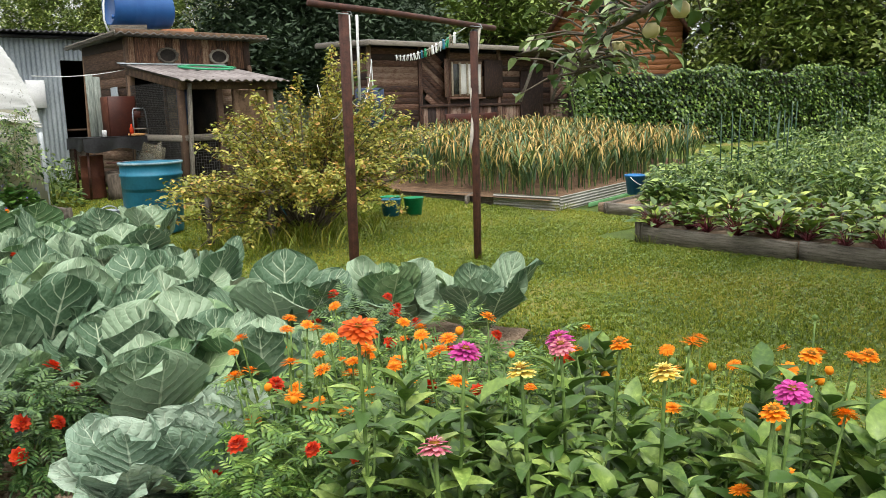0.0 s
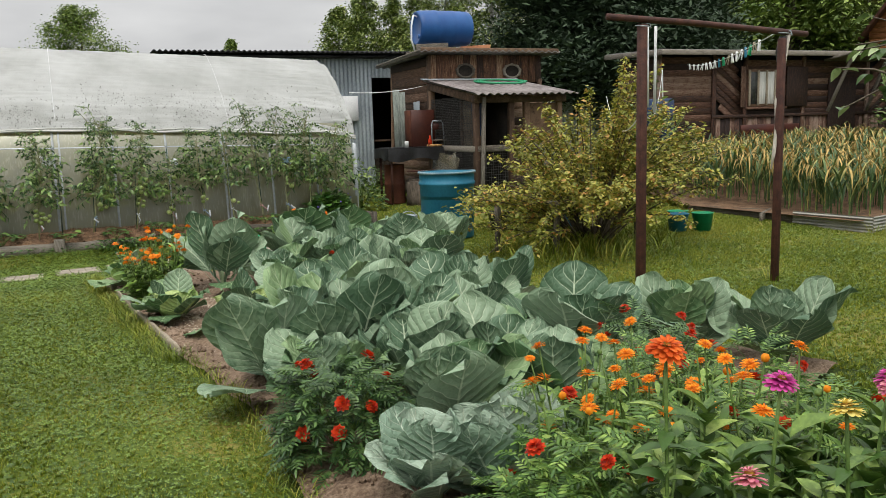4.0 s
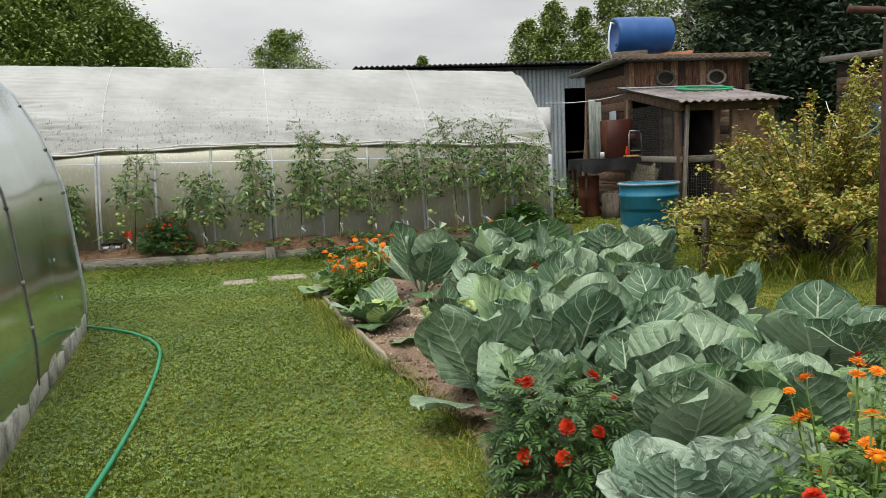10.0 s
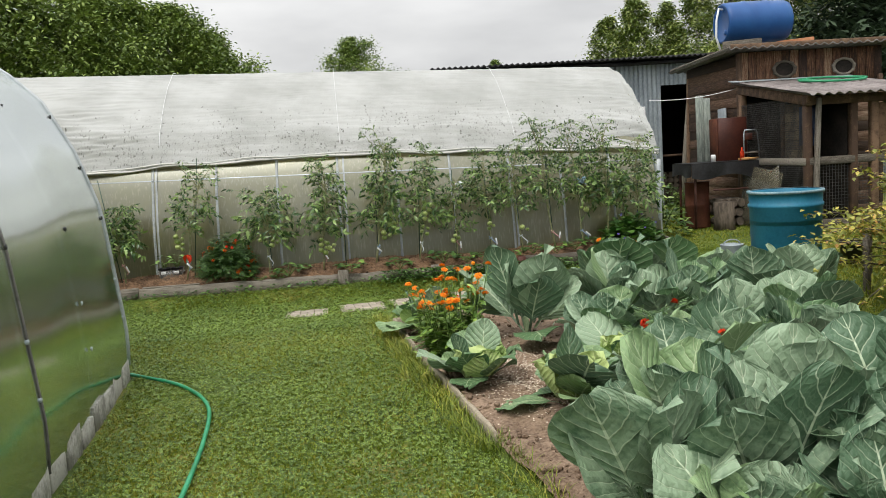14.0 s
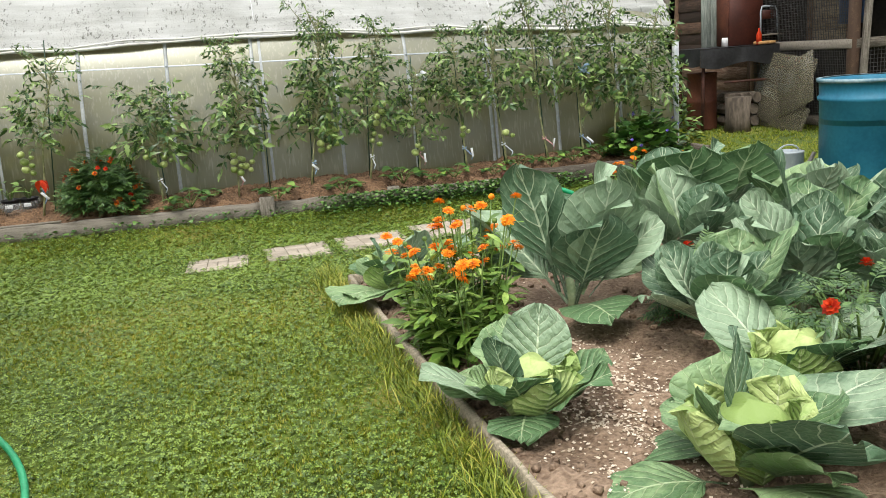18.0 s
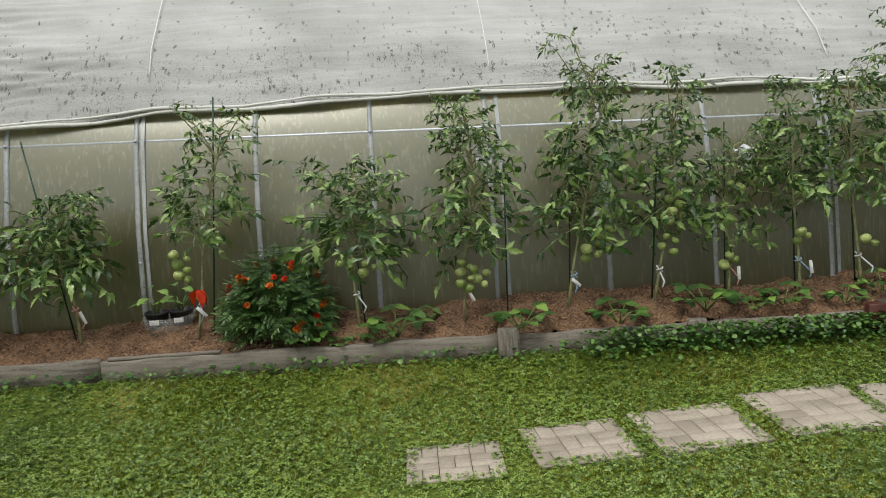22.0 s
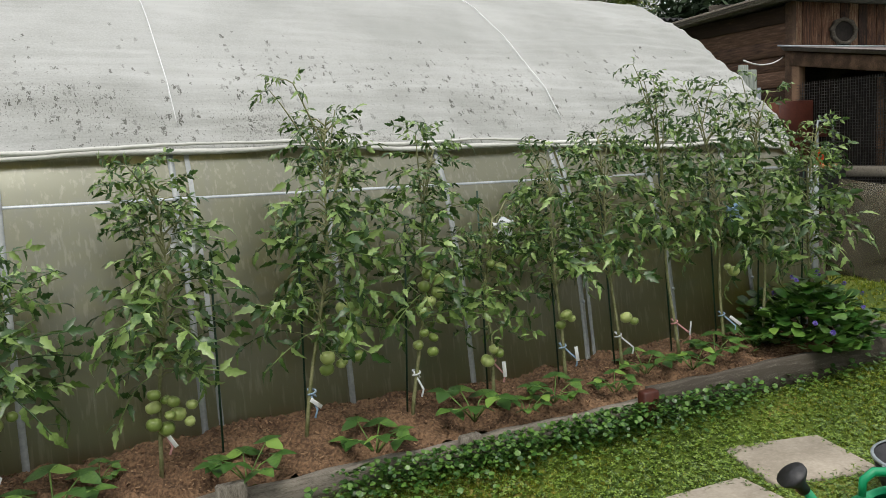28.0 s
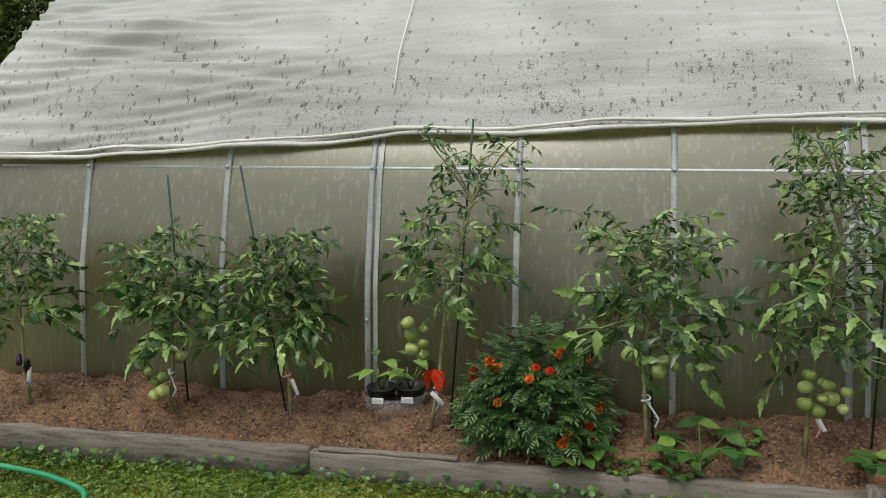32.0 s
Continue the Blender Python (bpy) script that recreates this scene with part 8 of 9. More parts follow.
solo("garlic_bed_soil", (np.array([(10.85, -4.25, 0.15), (13.4, -3.8, 0.16), (17.5, -2.5, 0.22), (17.0, 1.5, 0.4), (11.2, 1.2, 0.32), (10.5, -1.6, 0.16)]), [np.array([[0, 1, 2, 3, 4, 5]])]), mulch_mat, "dark soil under the garlic", "soil", kind="stuff")
part("end_plank", plank_np(1.72, 0.15, 0.04, 2), old_wood, mb, at=(-0.30, 1.90, 0), rot=(0, 0, math.atan2(1.68, -0.25)))
wbed = thing("plank_bed", "low raised bed edged with grey planks", "raised bed", (10.6, -1.95, 0))
part("plank", plank_np(0.9, 0.16, 0.04, 3), old_wood, wbed, at=(0.18, -0.36, 0), rot=(0, 0, math.atan2(-0.73, 0.33)))
part("plank", plank_np(0.7, 0.16, 0.04, 4), old_wood, wbed, at=(0.25, -0.85, 0.0), rot=(0, 0, 0.6))
# garlic
g = np.random.default_rng(61)
n = 1150
u, v = g.uniform(0, 1, n), g.uniform(0, 1, n)
gx_ = 10.95 + u * 6.2
gy_ = -4.05 + 0.30 * (gx_ - 10.95) * 0.6 + v * (4.4)
ok = (gx_ - 10.95) * 0.2 < 10
GP = np.stack([gx_, gy_, 0.14 + height(gx_, gy_)], 1)
s, tips, st = Soup(), Soup(), Soup()
GV, GF = leaf_np(1, 0.055, 6, 0.3, 0.0, "lance")
GV = GV.copy()
t_ = GV[:, 0].copy()
GV[:, 0], GV[:, 2] = 0.50 * t_ ** 1.3, GV[:, 2] + 1.0 * t_ - 0.42 * t_ ** 3
TV, TF = leaf_np(1, 0.13, 3, 0.3, 0.9, "lance")
for k in range(6):
    a = g.uniform(0, 6.28, n)
    sz = g.uniform(0.40, 0.62, n)
    P = GP + np.array([0, 0, 0.10 + 0.055 * k])
    M = poses4(P, a, g.uniform(-0.15, 0.35, n), g.uniform(-0.2, 0.2, n), sz)
    s.scatter(GV, GF, M)
    if k > 2:
        e = np.einsum("kij,j->ki", M[:, :3, :3], np.array([0.40, 0, 0.60])) + M[:, :3, 3]
        tips.scatter(TV, TF, poses4(e, a, g.uniform(-0.7, 0.1, n), np.zeros(n), sz * g.uniform(0.2, 0.42, n)))
st.scatter(*tube_np([(0, 0, 0), (0, 0, 0.28)], [0.010, 0.008], 4, False), poses4(GP, np.zeros(n), np.zeros(n), np.zeros(n), np.ones(n)))
solo("garlic_leaves", s, garlic_mat, "dense bed of garlic with long drooping leaves", "garlic", kind="stuff")
solo("garlic_tips", tips, garlic_tip, "dry yellow tips of the garlic leaves", "garlic", kind="stuff")
solo("garlic_stalks", st, garlic_mat, "upright stalks of the garlic", "garlic", kind="stuff")

pail = thing("blue_bucket", "blue plastic bucket standing on a plank corner", "bucket", (12.3, -4.62, 0.13))
part("body", lathe_np([(0, 0), (0.105, 0), (0.142, 0.25), (0.152, 0.25), (0.152, 0.275), (0.14, 0.275), (0.10, 0.03), (0, 0.03)], 26), material("bright_blue_bucket", (0.015, 0.12, 0.33), (0.03, 0.19, 0.45), 3.0, 0.45, 0.05, 40.0), pail)
part("handle", tube_np([(0.15 * math.cos(a), -0.12 * abs(math.sin(a)) - 0.02, 0.25 - 0.12 * math.sin(a)) for a in np.linspace(0, math.pi, 12)], 0.005, 5), white_plastic, pail, "white wire handle")
pb = thing("plank_bed", "raised bed edged with grey planks, holding young plants", "raised bed", (11.2, -4.95, 0))
part("plank", plank_np(1.7, 0.15, 0.05, 5), old_wood, pb, at=(0.75, 0.12, 0), rot=(0, 0, 0.16))
part("plank", plank_np(1.2, 0.15, 0.05, 6), old_wood, pb, at=(-0.05, -0.6, 0), rot=(0, 0, math.pi / 2))
part("soil", box_np((2.6, 2.2, 0.12), (1.35, -0.9, 0.06), None, 0.01), soil_mat, pb)
bb = thing("beet_bed", "raised bed of grey planks full of beetroot", "raised bed", (9.58, -6.5, 0))
for i in range(3):
    part("plank", plank_np(1.55, 0.165, 0.05, 7 + i), old_wood, bb, at=(0.02 + 0.06 * i, -0.8 - 1.56 * i, 0), rot=(0, 0, -math.pi / 2))
part("post", box_np((0.06, 0.06, 0.24), (0.0, 0.02, 0.11), None, 0.006), old_wood_y, bb)
part("plank", plank_np(2.2, 0.20, 0.05, 11), old_wood, bb, at=(1.1, 0.05, 0), rot=(0, 0, 0.05))
part("soil", box_np((2.1, 4.6, 0.15), (1.15, -2.3, 0.075), None, 0.01), soil_mat, bb)


def beet(seed, mat_, n, L):
    g = np.random.default_rng(seed)
    lv, st = Soup(), Soup()
    V, F = leaf_np(1, 0.52, 5, 0.2, 0.35, "ovate", 0.12)
    for i in range(n):
        a, el, l = g.uniform(0, 6.28), g.uniform(0.35, 1.35), g.uniform(0.08, 0.22)
        e = np.array([l * math.cos(el) * math.cos(a), l * math.cos(el) * math.sin(a), l * math.sin(el)])
        st.add(*tube_np([(0, 0, 0), e * 0.6 + np.array([0, 0, 0.02]), e], [0.007, 0.005, 0.004], 4, False))
        lv.scatter(V, F, poses4(np.array([e]), np.array([a]), np.array([el * 0.7]), g.uniform(-0.4, 0.4, 1), np.array([L * g.uniform(0.6, 1.0)])))
    return lv.mesh("foliage", mat_), st.mesh("stalk", redstalk_mat)


BT = [beet(k, beet_mat, 36, 0.15) for k in range(4)]
g = np.random.default_rng(71)
for i in range(91):
    x, y = 9.72 + 0.25 * (i % 7) + g.uniform(-0.08, 0.08), -6.62 - 0.30 * (i // 7) + g.uniform(-0.08, 0.08)
    p = thing("beetroot", "beetroot plant with glossy green leaves on dark red stalks", "plant", (x, y, 0.145), g.uniform(0, 6.28), group="beetroot in the raised bed")
    k = g.uniform(0.8, 1.2)
    p.scale = (k, k, k)
    part("foliage", BT[i % 4][0], None, p)
    part("stalk", BT[i % 4][1], None, p, kind="stuff")
for i, (x, y, r, h) in enumerate(((11.7, -5.5, 0.35, 0.42), (12.3, -5.3, 0.35, 0.5), (12.9, -5.0, 0.4, 0.55), (13.6, -4.8, 0.45, 0.6), (12.6, -6.0, 0.5, 0.6), (13.4, -5.9, 0.55, 0.75), (14.3, -5.6, 0.6, 0.85), (13.0, -6.9, 0.55, 0.8), (14.0, -7.0, 0.65, 1.0), (12.4, -7.4, 0.5, 0.7), (15.2, -6.2, 0.7, 1.1), (13.2, -8.0, 0.6, 1.0), (14.4, -8.2, 0.7, 1.25), (12.3, -8.6, 0.5, 0.85), (15.8, -7.6, 0.8, 1.4), (15.0, -4.6, 0.6, 0.7), (16.2, -5.2, 0.7, 0.9), (16.9, -6.6, 0.8, 1.4))):
    leafy_bush("vegetable_bush", "leafy green vegetable plant in the kitchen garden", (x, y, 0.1), r, h * (0.7 if x < 13.8 else 0.85), TOM_LEAF if i % 3 else SIMPLE, 320, 0.20 if i % 3 else 0.12, potato_mat, [MAR(white_plastic, 0.02)], 0, 600 + i, group="vegetables in the kitchen garden")
for i in range(16):
    x, y = 13.2 + 0.28 * i + rnd(-0.1, 0.1), -5.2 + rnd(-0.9, 0.9)
    solo("garden_stake", tube_np([(0, 0, 0), (rnd(-0.06, 0.06), 0, rnd(0.9, 1.25))], 0.010, 6), stake_mat, "thin green plant stake with a white tip", "stake", at=(x, y, 0.1), group="stakes in the kitchen garden")

# ---- yellowing bush with its prop frame ----
bush = thing("currant_bush", "large sprawling bush with yellowing reddish leaves", "bush", (7.62, -3.45, 0.02))
g = np.random.default_rng(81)
tw, P, Y, T, S = Soup(), [], [], [], []
for i in range(170):
    a = g.uniform(0, 6.28)
    out = g.uniform(0.25, 1.60) * (1.0 if math.cos(a) > -0.2 else 1.12)
    hh = (g.uniform(1.10, 2.15) if i % 5 else g.uniform(1.7, 2.35)) * (1.10 - 0.33 * out) * (0.92 + 0.14 * math.cos(a + 0.6))
    q = np.linspace(0, 1, 9)
    droop = g.uniform(0.05, 0.5) * out
    pts = np.stack([0.15 * math.cos(a) + out * 1.05 * q ** 1.3 * math.cos(a), 0.12 * math.sin(a) + out * 0.8 * q ** 1.3 * math.sin(a), hh * (1.25 * q - 0.25 * q * q) - droop * q ** 3], 1)
    pts[:, 2] = np.maximum(pts[:, 2], 0.02)
    tw.add(*tube_np(pts, np.linspace(0.012, 0.003, 9), 4, False))
    m = 165
    f = g.uniform(0.42, 1.0, m)
    c = np.stack([np.interp(f, q, pts[:, k]) for k in range(3)], 1) + g.normal(0, 0.026, (m, 3))
    P.append(c)
P = np.concatenate(P)
P[:, 2] = np.maximum(P[:, 2], 0.05)
n = len(P)
fol = Soup().scatter(*leaf_np(1, 0.6, 2, 0.15, 0.2), poses4(P, g.uniform(0, 6.28, n), g.uniform(-0.7, 0.7, n), g.uniform(-0.7, 0.7, n), g.uniform(0.032, 0.068, n)))
part("foliage", fol, bush_mat, bush, kind="stuff")
part("twig", tw, bark_mat, bush, kind="stuff")
frame_ = thing("prop_frame", "old wooden frame propping up the bush", "frame", (7.05, -3.62, 0))
for x, y, h in ((0.0, 0.0, 0.62), (1.27, 0.28, 0.60), (-0.45, 0.5, 0.6)):
    part("post", box_np((0.06, 0.06, h), (x, y, h / 2 - 0.02), rotz(0.3), 0.008), old_wood_y, frame_)
part("bar", box_np((0.80, 0.04, 0.05), (-0.22, 0.22, 0.57), rotz(-0.84), 0.006), old_wood, frame_)
part("bar", box_np((1.3, 0.04, 0.05), (0.63, 0.14, 0.57), rotz(0.22), 0.006), old_wood, frame_)
leafy_bush("nettle_clump", "tall green shrub between the hen house and the dark shed", (11.3, 0.4, 0.2), 0.9, 1.55, SIMPLE, 700, 0.14, potato_mat, [mar_or], 0, 83)
leafy_bush("weed_clump", "green weeds growing behind the greenhouse corner", (6.35, 1.0, 0.15), 0.35, 0.55, SIMPLE, 260, 0.09, potato_mat, [mar_or], 0, 84)
leafy_bush("weed_clump", "green weeds growing by the table", (7.0, 2.6, 0.18), 0.45, 0.6, SIMPLE, 260, 0.10, potato_mat, [mar_or], 0, 85)

# ---- apple branch ----
apple = thing("apple_branch", "leafy apple branch with small unripe apples hanging into view", "branch", (5.3, -9.6, 0.0))
g = np.random.default_rng(91)
A0 = np.array([0.35, -1.75, 2.45])
main = spline([A0, (-0.25, -0.85, 2.15), (-0.52, -0.40, 1.88), (-0.36, -0.10, 1.76), (-0.20, 0.20, 1.70), (-0.08, 0.40, 1.66), (-0.03, 0.52, 1.60), (0.0, 0.62, 1.52)], 34)
tw = Soup().add(*tube_np(main, np.linspace(0.030, 0.004, 34), 6))
P, Y, T = [], [], []
for k in range(6, 34):
    for b in range(3):
        a, ln = g.uniform(0, 6.28), g.uniform(0.10, 0.34)
        e = main[k] + np.array([ln * math.cos(a), ln * math.sin(a), g.uniform(-0.12, 0.16)])
        tw.add(*tube_np([main[k], (main[k] + e) / 2 + np.array([0, 0, 0.02]), e], [0.005, 0.004, 0.002], 4, False))
        for j in range(4):
            f = g.uniform(0.3, 1.05)
            P.append(main[k] + (e - main[k]) * f)
            Y.append(a + g.uniform(-1.3, 1.3))
            T.append(g.uniform(-0.7, 0.6))
n = len(P)
part("foliage", Soup().scatter(*leaf_np(1, 0.58, 5, 0.2, 0.3), poses4(np.array(P), np.array(Y), np.array(T), g.uniform(-0.5, 0.5, n), g.uniform(0.045, 0.078, n))), apple_mat, apple, kind="stuff")
part("twig", tw, bark_mat, apple, kind="stuff")
ap_me = mesh_np("apple", *(lambda q: (q[0], [q[1]]))(lathe_np([(0, -0.026), (0.018, -0.026), (0.030, -0.008), (0.030, 0.010), (0.018, 0.024), (0, 0.019)], 14)), material("unripe_apples", (0.30, 0.30, 0.13), (0.46, 0.40, 0.20), 10.0, 0.4, 0.05, 50.0, obrand=0.3))
for k in (11, 14, 17, 21):
    part("apple", ap_me, None, apple, at=tuple(main[k] + np.array([g.uniform(-0.08, 0.08), g.uniform(-0.08, 0.08), -0.07])))
# its crown stands above and beside the walk's start and shades the lawn
cr = Soup()
n = 11000
u = g.normal(size=(n, 3))
u /= np.linalg.norm(u, axis=1)[:, None]
cw_ = u * (g.uniform(0.15, 1, n) ** 0.4 * (1 + 0.15 * np.sin(u[:, 0] * 6) * np.cos(u[:, 1] * 5)))[:, None] * np.array([2.3, 2.2, 1.0]) + np.array([2.4, -1.6, 3.95])
cr.scatter(*leaf_np(1, 0.58, 3, 0.2, 0.3), poses4(cw_, g.uniform(0, 6.28, n), g.uniform(-0.7, 0.4, n), g.uniform(-0.5, 0.5, n), g.uniform(0.08, 0.13, n)))
part("crown", cr, apple_mat, apple, kind="stuff")
for ex, ey, ez in ((2.4, -1.0, 4.2), (3.2, -2.2, 4.0), (1.4, -0.6, 3.9), (2.0, -2.9, 4.1)):
    part("limb", tube_np(spline([(1.2, -2.8, 1.0), (1.5, -2.4, 2.4), (ex, ey, ez)], 8), np.linspace(0.07, 0.02, 8), 7), bark_mat, apple)
part("trunk", tube_np([(1.4, -3.2, 0), (1.2, -2.8, 1.0), (0.9, -2.3, 1.9), A0], [0.12, 0.10, 0.07, 0.03], 10), bark_mat, apple)

# ---- creeper hedge ----
hed = thing("creeper_hedge", "dense green creeper covering the boundary fence", "hedge", (18.6, 1.45, 0.2))
hd = np.array([32.0 - 18.6, -2.6 - 1.45])
hl = float(np.linalg.norm(hd))
ha = math.atan2(hd[1], hd[0])
# near-black slab in the hedge paints the deep shade between leaves
part("fence_core", box_np((hl, 0.25, 1.9), (hl / 2 * math.cos(ha), hl / 2 * math.sin(ha), 0.95), rotz(ha)), inside_shade, hed)
n = 21000
a, z = g.uniform(0, hl, n), g.uniform(0, 2.15, n)
top = 2.02 + 0.14 * np.sin(a * 1.7) + 0.10 * np.sin(a * 4.1 + 1)
z = np.minimum(z, top)
o = -0.15 - np.abs(g.normal(0, 0.10, n)) - 0.10 * np.sin(a * 2.3) * np.sin(z * 3)
P = np.stack([a * math.cos(ha) - o * math.sin(ha), a * math.sin(ha) + o * math.cos(ha), z], 1)
part("foliage", Soup().scatter(*leaf_np(1, 0.75, 2, 0.15, 0.2), poses4(P, ha - math.pi / 2 + g.uniform(-0.9, 0.9, n), g.uniform(-1.1, -0.1, n), g.uniform(-0.4, 0.4, n), g.uniform(0.065, 0.12, n))), hedge_mat, hed, kind="stuff")
leafy_bush("young_tree", "slender young tree growing before the hedge", (17.4, 0.2, 0.3), 0.6, 2.3, SIMPLE, 500, 0.13, potato_mat, [mar_or], 0, 93)


# ---- trees ----
EYE0 = np.array([2.5, -10.5])


def tree(name, label, az, dist, el, width, mat_, bark, seed, n=4200, leaf=0.16, form="round", base=0.15):
    g = np.random.default_rng(seed)
    a = radians(az)
    x, y = EYE0 + dist * np.array([math.sin(a), math.cos(a)])
    h = 1.4 + dist * math.tan(radians(el))
    p = thing(name, label, "tree", (x, y, 0.1), g.uniform(0, 6.28))
    tr = Soup().add(*tube_np(spline([(0, 0, -0.1), (0.1, 0.05, h * 0.35), (-0.05, 0.1, h * 0.7), (0, 0, h * 0.95)], 12), np.linspace(0.022 * h, 0.01, 12), 8))
    clumps = []
    m = 110
    for i in range(m):
        f = base + (1 - base) * (i + 0.5) / m
        if form == "round":
            rr = width * math.sin(math.pi * min(1, 0.12 + 0.86 * (f - base) / (1 - base))) ** 0.7
        elif form == "birch":
            rr = width * (1.0 - (f - base) / (1 - base)) ** 0.65 + 0.12
        else:
            rr = width * (1.05 - (f - base) / (1 - base)) ** 0.8
        aa, d = g.uniform(0, 6.28), rr * g.uniform(0.35, 1.0)
        c = np.array([d * math.cos(aa), d * math.sin(aa), h * f - (0.15 * d if form == "pine" else -0.1 * d)])
        clumps.append((c, rr * g.uniform(0.22, 0.42) + 0.12))
        if i % 2 == 0:
            b = np.array([0, 0, max(0.1, h * f - d * (0.2 if form == "pine" else 0.7))])
            tr.add(*tube_np([b, (b + c) / 2 + np.array([0, 0, 0.05 * d]), c], [0.012 * h * (1 - f) + 0.012, 0.012, 0.006], 5, False))
    part("trunk", tr, bark, p)
    k = max(1, n // m)
    P = np.concatenate([c + g.normal(0, 1, (k, 3)) * np.array([r, r, r * 0.75]) * (0.55 if form == "pine" else 0.46) for c, r in clumps])
    P = P[(P[:, 2] < h * 1.03) & (P[:, 2] > 0.3)]
    n = len(P)
    if form == "pine":
        tmpl = (np.array([[0, 0, 0], [0.4, 0.16, 0.03], [1, 0, 0], [0.4, -0.16, 0.03]]), np.array([[0, 3, 2, 1]]))
        s = Soup().scatter(*tmpl, poses4(P, g.uniform(0, 6.28, n), g.uniform(-0.3, 0.9, n), g.uniform(-1, 1, n), leaf * g.uniform(0.7, 1.3, n)))
    else:
        s = Soup().scatter(*DIAMOND, poses4(P, g.uniform(0, 6.28, n), g.uniform(-0.9, 0.4, n), g.uniform(-0.7, 0.7, n), leaf * g.uniform(0.6, 1.3, n)))
    part("crown", s, mat_, p, kind="stuff")


TL, TB, TP = "broad leafy tree rising behind the greenhouse", "slender birch with airy light green crown", "dark dense pine tree behind the sheds"
for i, (az, d, el, w) in enumerate(((-48, 24, 12, 3.4), (-40, 25, 11.5, 3.2), (-33, 24, 13, 3.4), (-26.5, 24, 13.5, 3.2), (-21.5, 25, 12.2, 3.0), (-16.5, 26, 11.3, 2.6), (-12.5, 27, 10.0, 2.2), (-9.5, 28, 8.3, 1.7), (0.1, 40, 7.9, 2.3), (9.5, 46, 6.0, 0.6))):
    tree("tree", TL, az, d, el, w, tree_mat, bark_mat, 700 + i, 52000 if i < 8 else 24000, 0.135, "round", 0.18)
for i, (az, d, el, w) in enumerate(((16.9, 34, 8.0, 1.6), (18.6, 33, 9.2, 1.6), (20.6, 34, 8.6, 1.6), (22.6, 33, 10.0, 1.7), (24.6, 30, 11.5, 1.9), (27.4, 31, 12.0, 1.9), (29.5, 33, 11.0, 1.7))):
    tree("birch", TB, az, d, el, w, birch_mat, birch_bark, 720 + i, 15000, 0.14, "birch", 0.12)
for i, (az, d, el, w) in enumerate(((33.0, 23, 15, 2.5), (37.5, 24, 16, 2.8), (41.0, 27, 12, 2.2))):
    tree("pine", TP, az, d, el, w, pine_mat, bark_mat, 740 + i, 80000, 0.23, "pine", 0.24)
for i, (az, d, el, w) in enumerate(((44.0, 36, 11, 2.6), (47.0, 34, 12, 2.8), (50.0, 37, 12, 2.8), (53.5, 44, 13, 3.5), (57.5, 52, 12, 3.6), (64.0, 36, 13, 2.4), (65.5, 33, 13, 3.4), (69.5, 32, 13, 3.4), (74, 31, 13, 3.4), (79, 30, 13, 3.4), (43.0, 48, 10, 3.0), (49, 50, 11, 4.0))):
    tree("tree", "leafy birch and alder woods behind the gardens", az, d, el, w, birch_mat if i % 2 == 0 else tree_mat, birch_bark if i % 2 == 0 else bark_mat, 760 + i, 20000, 0.26, "round", 0.06)
# unseen ring of trees, added; it dims the sky light from behind
for i, az in enumerate(range(90, 300, 15)):
    tree("tree", "leafy tree behind the walk", az, 26 + 5 * (i % 3), 15 + 3 * (i % 2), 3.6, tree_mat, bark_mat, 800 + i, 2200, 0.34, "round", 0.06)

# ---- lawn: grass, clover and tufts ----
def lawn_ok(x, y):
    ok = (y < BED_Y - 0.03) | (x > 6.05)
    inbed = (x > bed_left(y) - 0.02) & (x < bed_right(y)) & (y < -2.72) & (y > -10.95)
    nx = 0.64 + (np.clip(-3.75 - y, 0, 9)) * 0.107
    ok &= ~inbed & ~((x < nx + 0.03) & (y < -3.7))
    for sx, sy, sw, sd in slab_xy:
        ok &= ~((np.abs(x - sx) < sw / 2 - 0.045) & (np.abs(y - sy) < sd / 2 - 0.045))
    ok &= ~((x > 9.6) & (y < -5.9)) & ~((x > 10.85) & (y > -4.3)) & ~((x > 11.2) & (y > -6))
    return ok


def tuft(nb, hgt, w, g):
    s = Soup()
    for i in range(nb):
        a, l = g.uniform(0, 6.28), g.uniform(0.15, 0.7)
        d = np.array([math.cos(a), math.sin(a), 0])
        b = d * g.uniform(0, 0.35) + np.array([g.uniform(-0.2, 0.2), g.uniform(-0.2, 0.2), 0])
        side = np.array([-d[1], d[0], 0]) * w
        hh = hgt * g.uniform(0.6, 1.1)
        s.add([b - side * 1.3, b + side * 1.3, b + d * l + np.array([0, 0, hh])], np.array([[0, 1, 2]]))
    return np.concatenate(s.V), [np.concatenate(f) for f in s.F.values()]


g = np.random.default_rng(111)
TUFTS = [tuft(9, 1.0, 0.11, g) for _ in range(3)]
CLV = Soup()
for a in (0, 2.1, 4.2):
    CLV.scatter(np.array([[0, 0, 0], [0.6, 0.42, 0.08], [1, 0, 0.02], [0.6, -0.42, 0.08]]), np.array([[0, 3, 2, 1]]), [mat4((0, 0, 0), rotz(a))])
CLV = (np.concatenate(CLV.V), np.concatenate(CLV.F[4]))


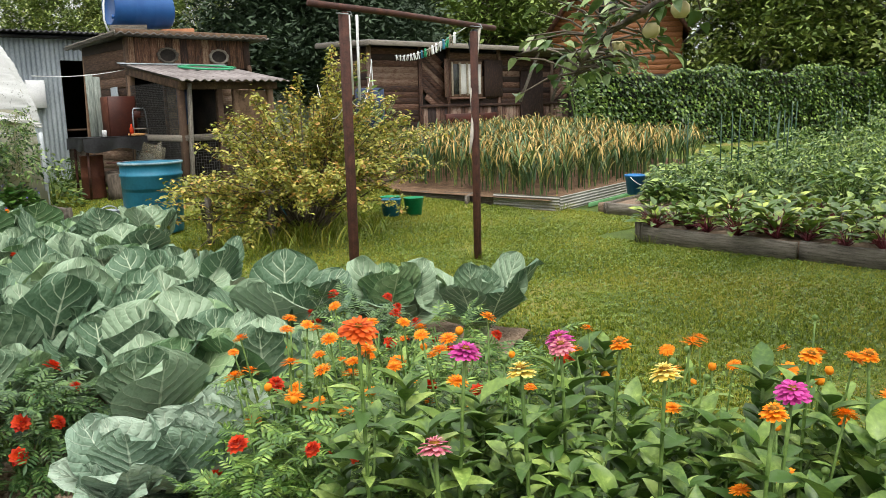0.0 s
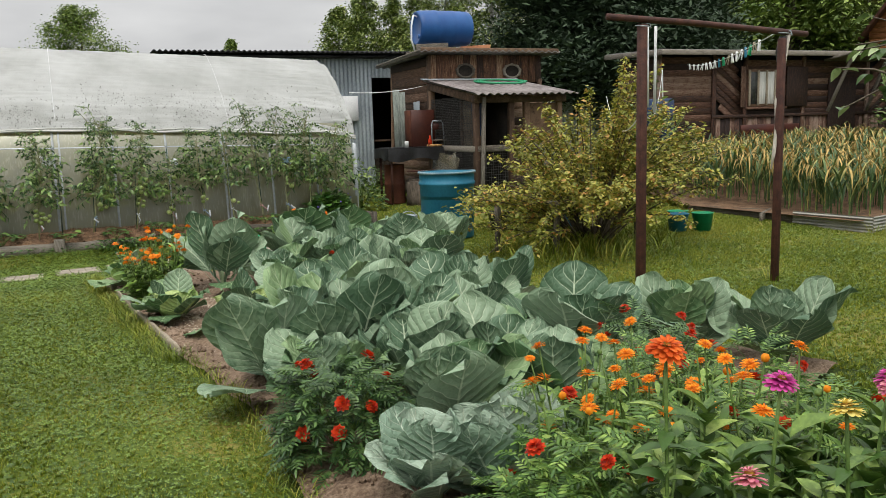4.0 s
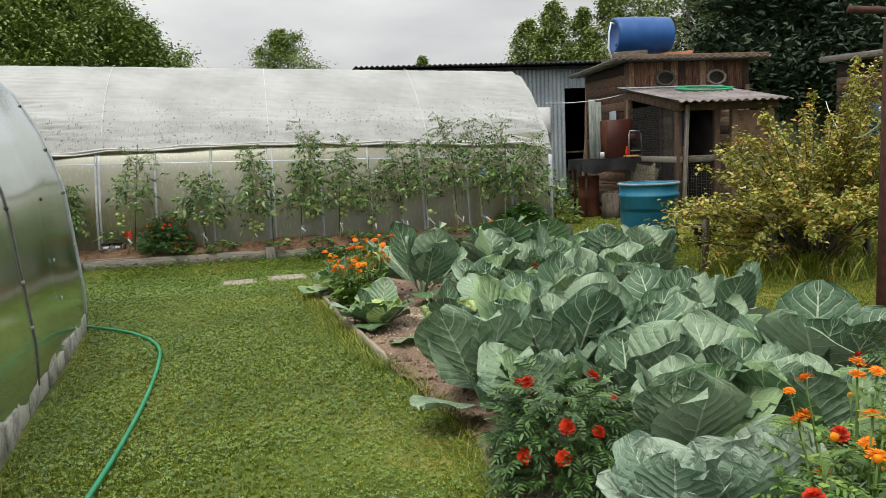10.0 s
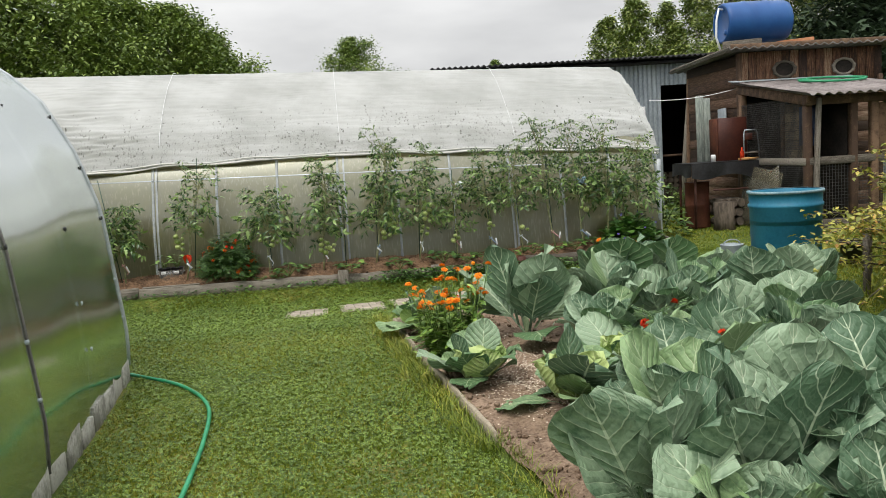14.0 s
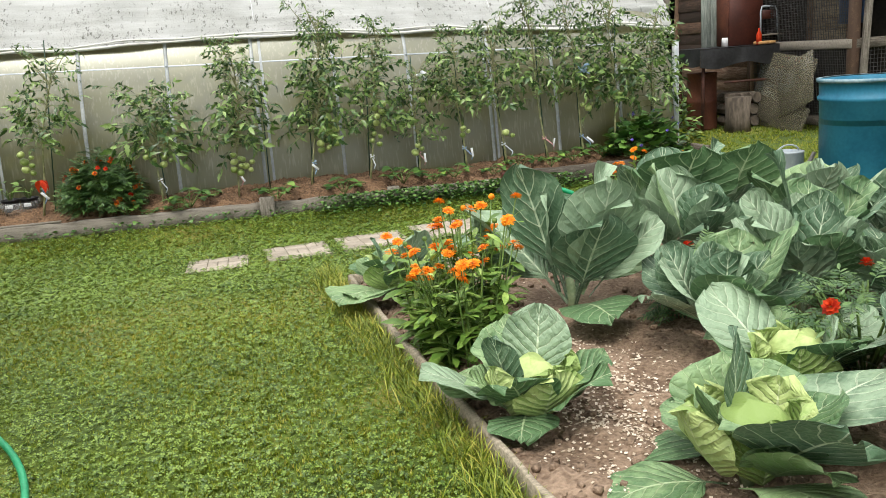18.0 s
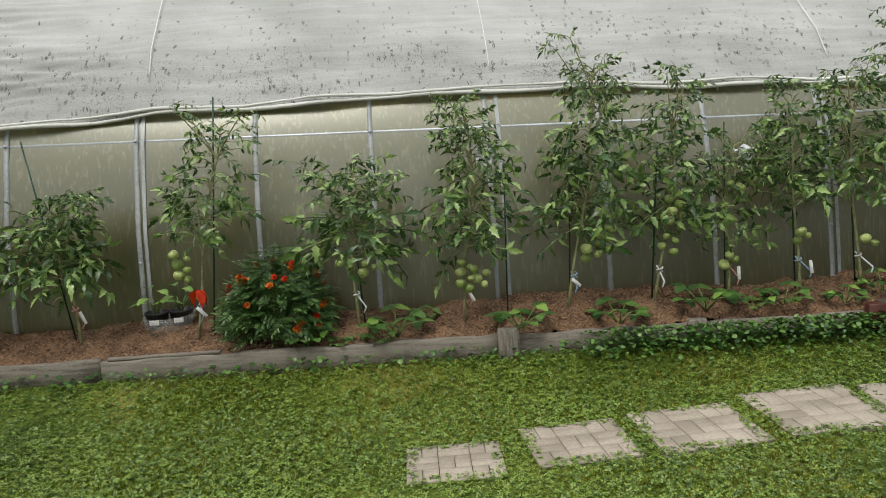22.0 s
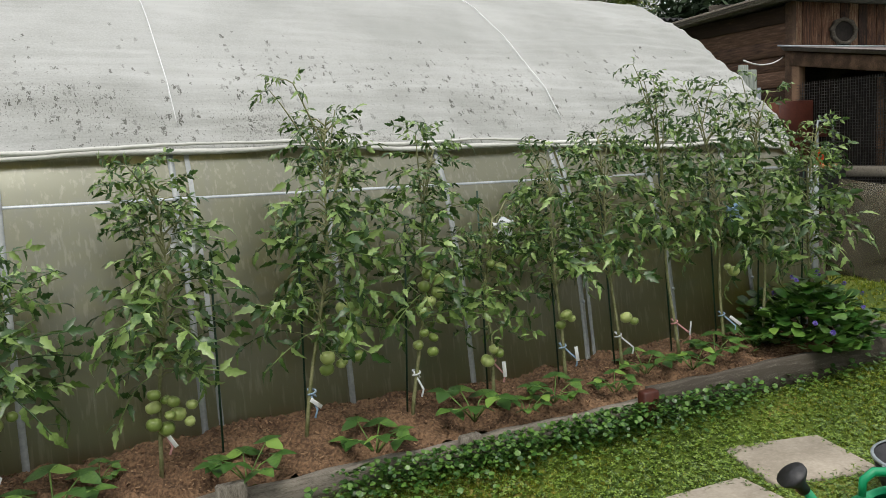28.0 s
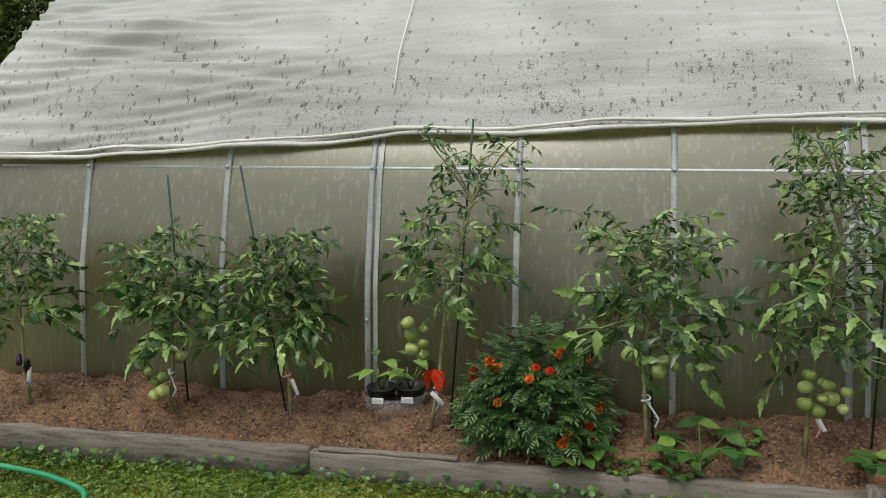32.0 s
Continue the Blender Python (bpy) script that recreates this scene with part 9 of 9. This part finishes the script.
def strew(name, label, boxes, tmpls, size, mat_, lift=0.0, tilt=0.25):
    s = Soup()
    for x0, x1, y0, y1, n, k in boxes:
        x, y = g.uniform(x0, x1, n), g.uniform(y0, y1, n)
        ok = lawn_ok(x, y)
        x, y = x[ok], y[ok]
        n = len(x)
        patch = 0.75 + 0.45 * np.sin(x * 2.3 + 1.3 * np.sin(y * 1.9)) * np.sin(y * 2.7 + np.sin(x * 1.1))
        keep = g.uniform(0, 1, n) < patch + 0.4
        x, y = x[keep], y[keep]
        n = len(x)
        which = g.integers(0, len(tmpls), n)
        for t in range(len(tmpls)):
            q = which == t
            m = int(q.sum())
            s.scatter(tmpls[t][0], tmpls[t][1], poses4(np.stack([x[q], y[q], height(x[q], y[q]) - 0.004 + lift * g.uniform(0.3, 1, m)], 1), g.uniform(0, 6.28, m), g.uniform(-tilt, tilt, m), g.uniform(-tilt, tilt, m), k * size * g.uniform(0.7, 1.3, m)))
    solo(name, s, mat_, label, "grass", kind="stuff", smooth=False)


strew("lawn_grass", "short mown green grass blades", ((0.2, 3.3, -7.0, -0.75, 46000, 1.0), (-2.6, 0.7, -3.7, -0.75, 12000, 1.0), (3.0, 6.3, -2.6, -0.75, 9000, 1.0), (0.8, 3.4, -11.5, -7.0, 30000, 1.05), (4.6, 12, -10.8, -5.0, 62000, 1.45), (5.5, 12, -5.0, -0.4, 34000, 1.6), (6.0, 8.0, -0.8, 3.0, 3500, 1.6), (-3.5, 0.6, -3.7, -0.75, 3000, 1.0)), TUFTS, 0.016, grass_mat)
strew("clover", "small clover leaves growing through the lawn", ((0.2, 3.3, -7.0, -2.6, 52000, 1.0), (-2.6, 6.3, -2.6, -0.75, 90000, 1.15), (4.8, 11, -10, -3.5, 26000, 1.3), (0.8, 3.4, -11, -7, 20000, 1.05)), [CLV], 0.0095, clover_mat, 0.026, 0.6)
BV, BF = leaf_np(1, 0.035, 4, 0.3, 0.0, "lance")
BV = BV.copy()
t_ = BV[:, 0].copy()
BV[:, 0], BV[:, 2] = 0.55 * t_ ** 1.5, BV[:, 2] + 0.95 * t_ - 0.30 * t_ ** 3
n = 7200
y = np.concatenate([g.uniform(-5.9, -2.4, n // 2), g.uniform(-10.5, -5.7, n // 4), g.uniform(-11, -3.8, n // 4)])
x = bed_left(y) - 0.02 - np.abs(g.normal(0, 0.07, len(y)))
x[n // 2:3 * n // 4] += 0.09
k3 = len(y) - n // 4
x[k3:] = 0.64 + (-3.75 - y[k3:]) * 0.107 + 0.06 + np.abs(g.normal(0, 0.04, len(y) - k3))
sz = g.uniform(0.05, 0.14, len(y))
sz[k3:] *= 0.55
s = Soup().scatter(BV, BF, poses4(np.stack([x, y, 0 * x], 1), g.uniform(0, 6.28, len(y)), g.uniform(-0.2, 0.2, len(y)), g.uniform(-0.3, 0.3, len(y)), sz))
n = 700
a = g.uniform(0, 6.28, n)
r = g.uniform(0.0, 1.15, n)
s.scatter(BV, BF, poses4(np.stack([7.30 + r * np.cos(a), -3.75 + 0.6 * r * np.sin(a), 0 * a + 0.01], 1), g.uniform(0, 6.28, n), g.uniform(-0.2, 0.2, n), g.uniform(-0.3, 0.3, n), g.uniform(0.15, 0.4, n)))
for px, py in ((6.42, -5.9), (7.83, -5.88), (9.55, -6.6), (10.95, -4.4)):
    a = g.uniform(0, 6.28, 60)
    s.scatter(BV, BF, poses4(np.stack([px + 0.08 * np.cos(a), py + 0.08 * np.sin(a), 0 * a], 1), a, g.uniform(-0.2, 0.2, 60), np.zeros(60), g.uniform(0.08, 0.2, 60)))
solo("tall_grass", s, grass_mat, "long uncut grass along the edgings", "grass", kind="stuff")
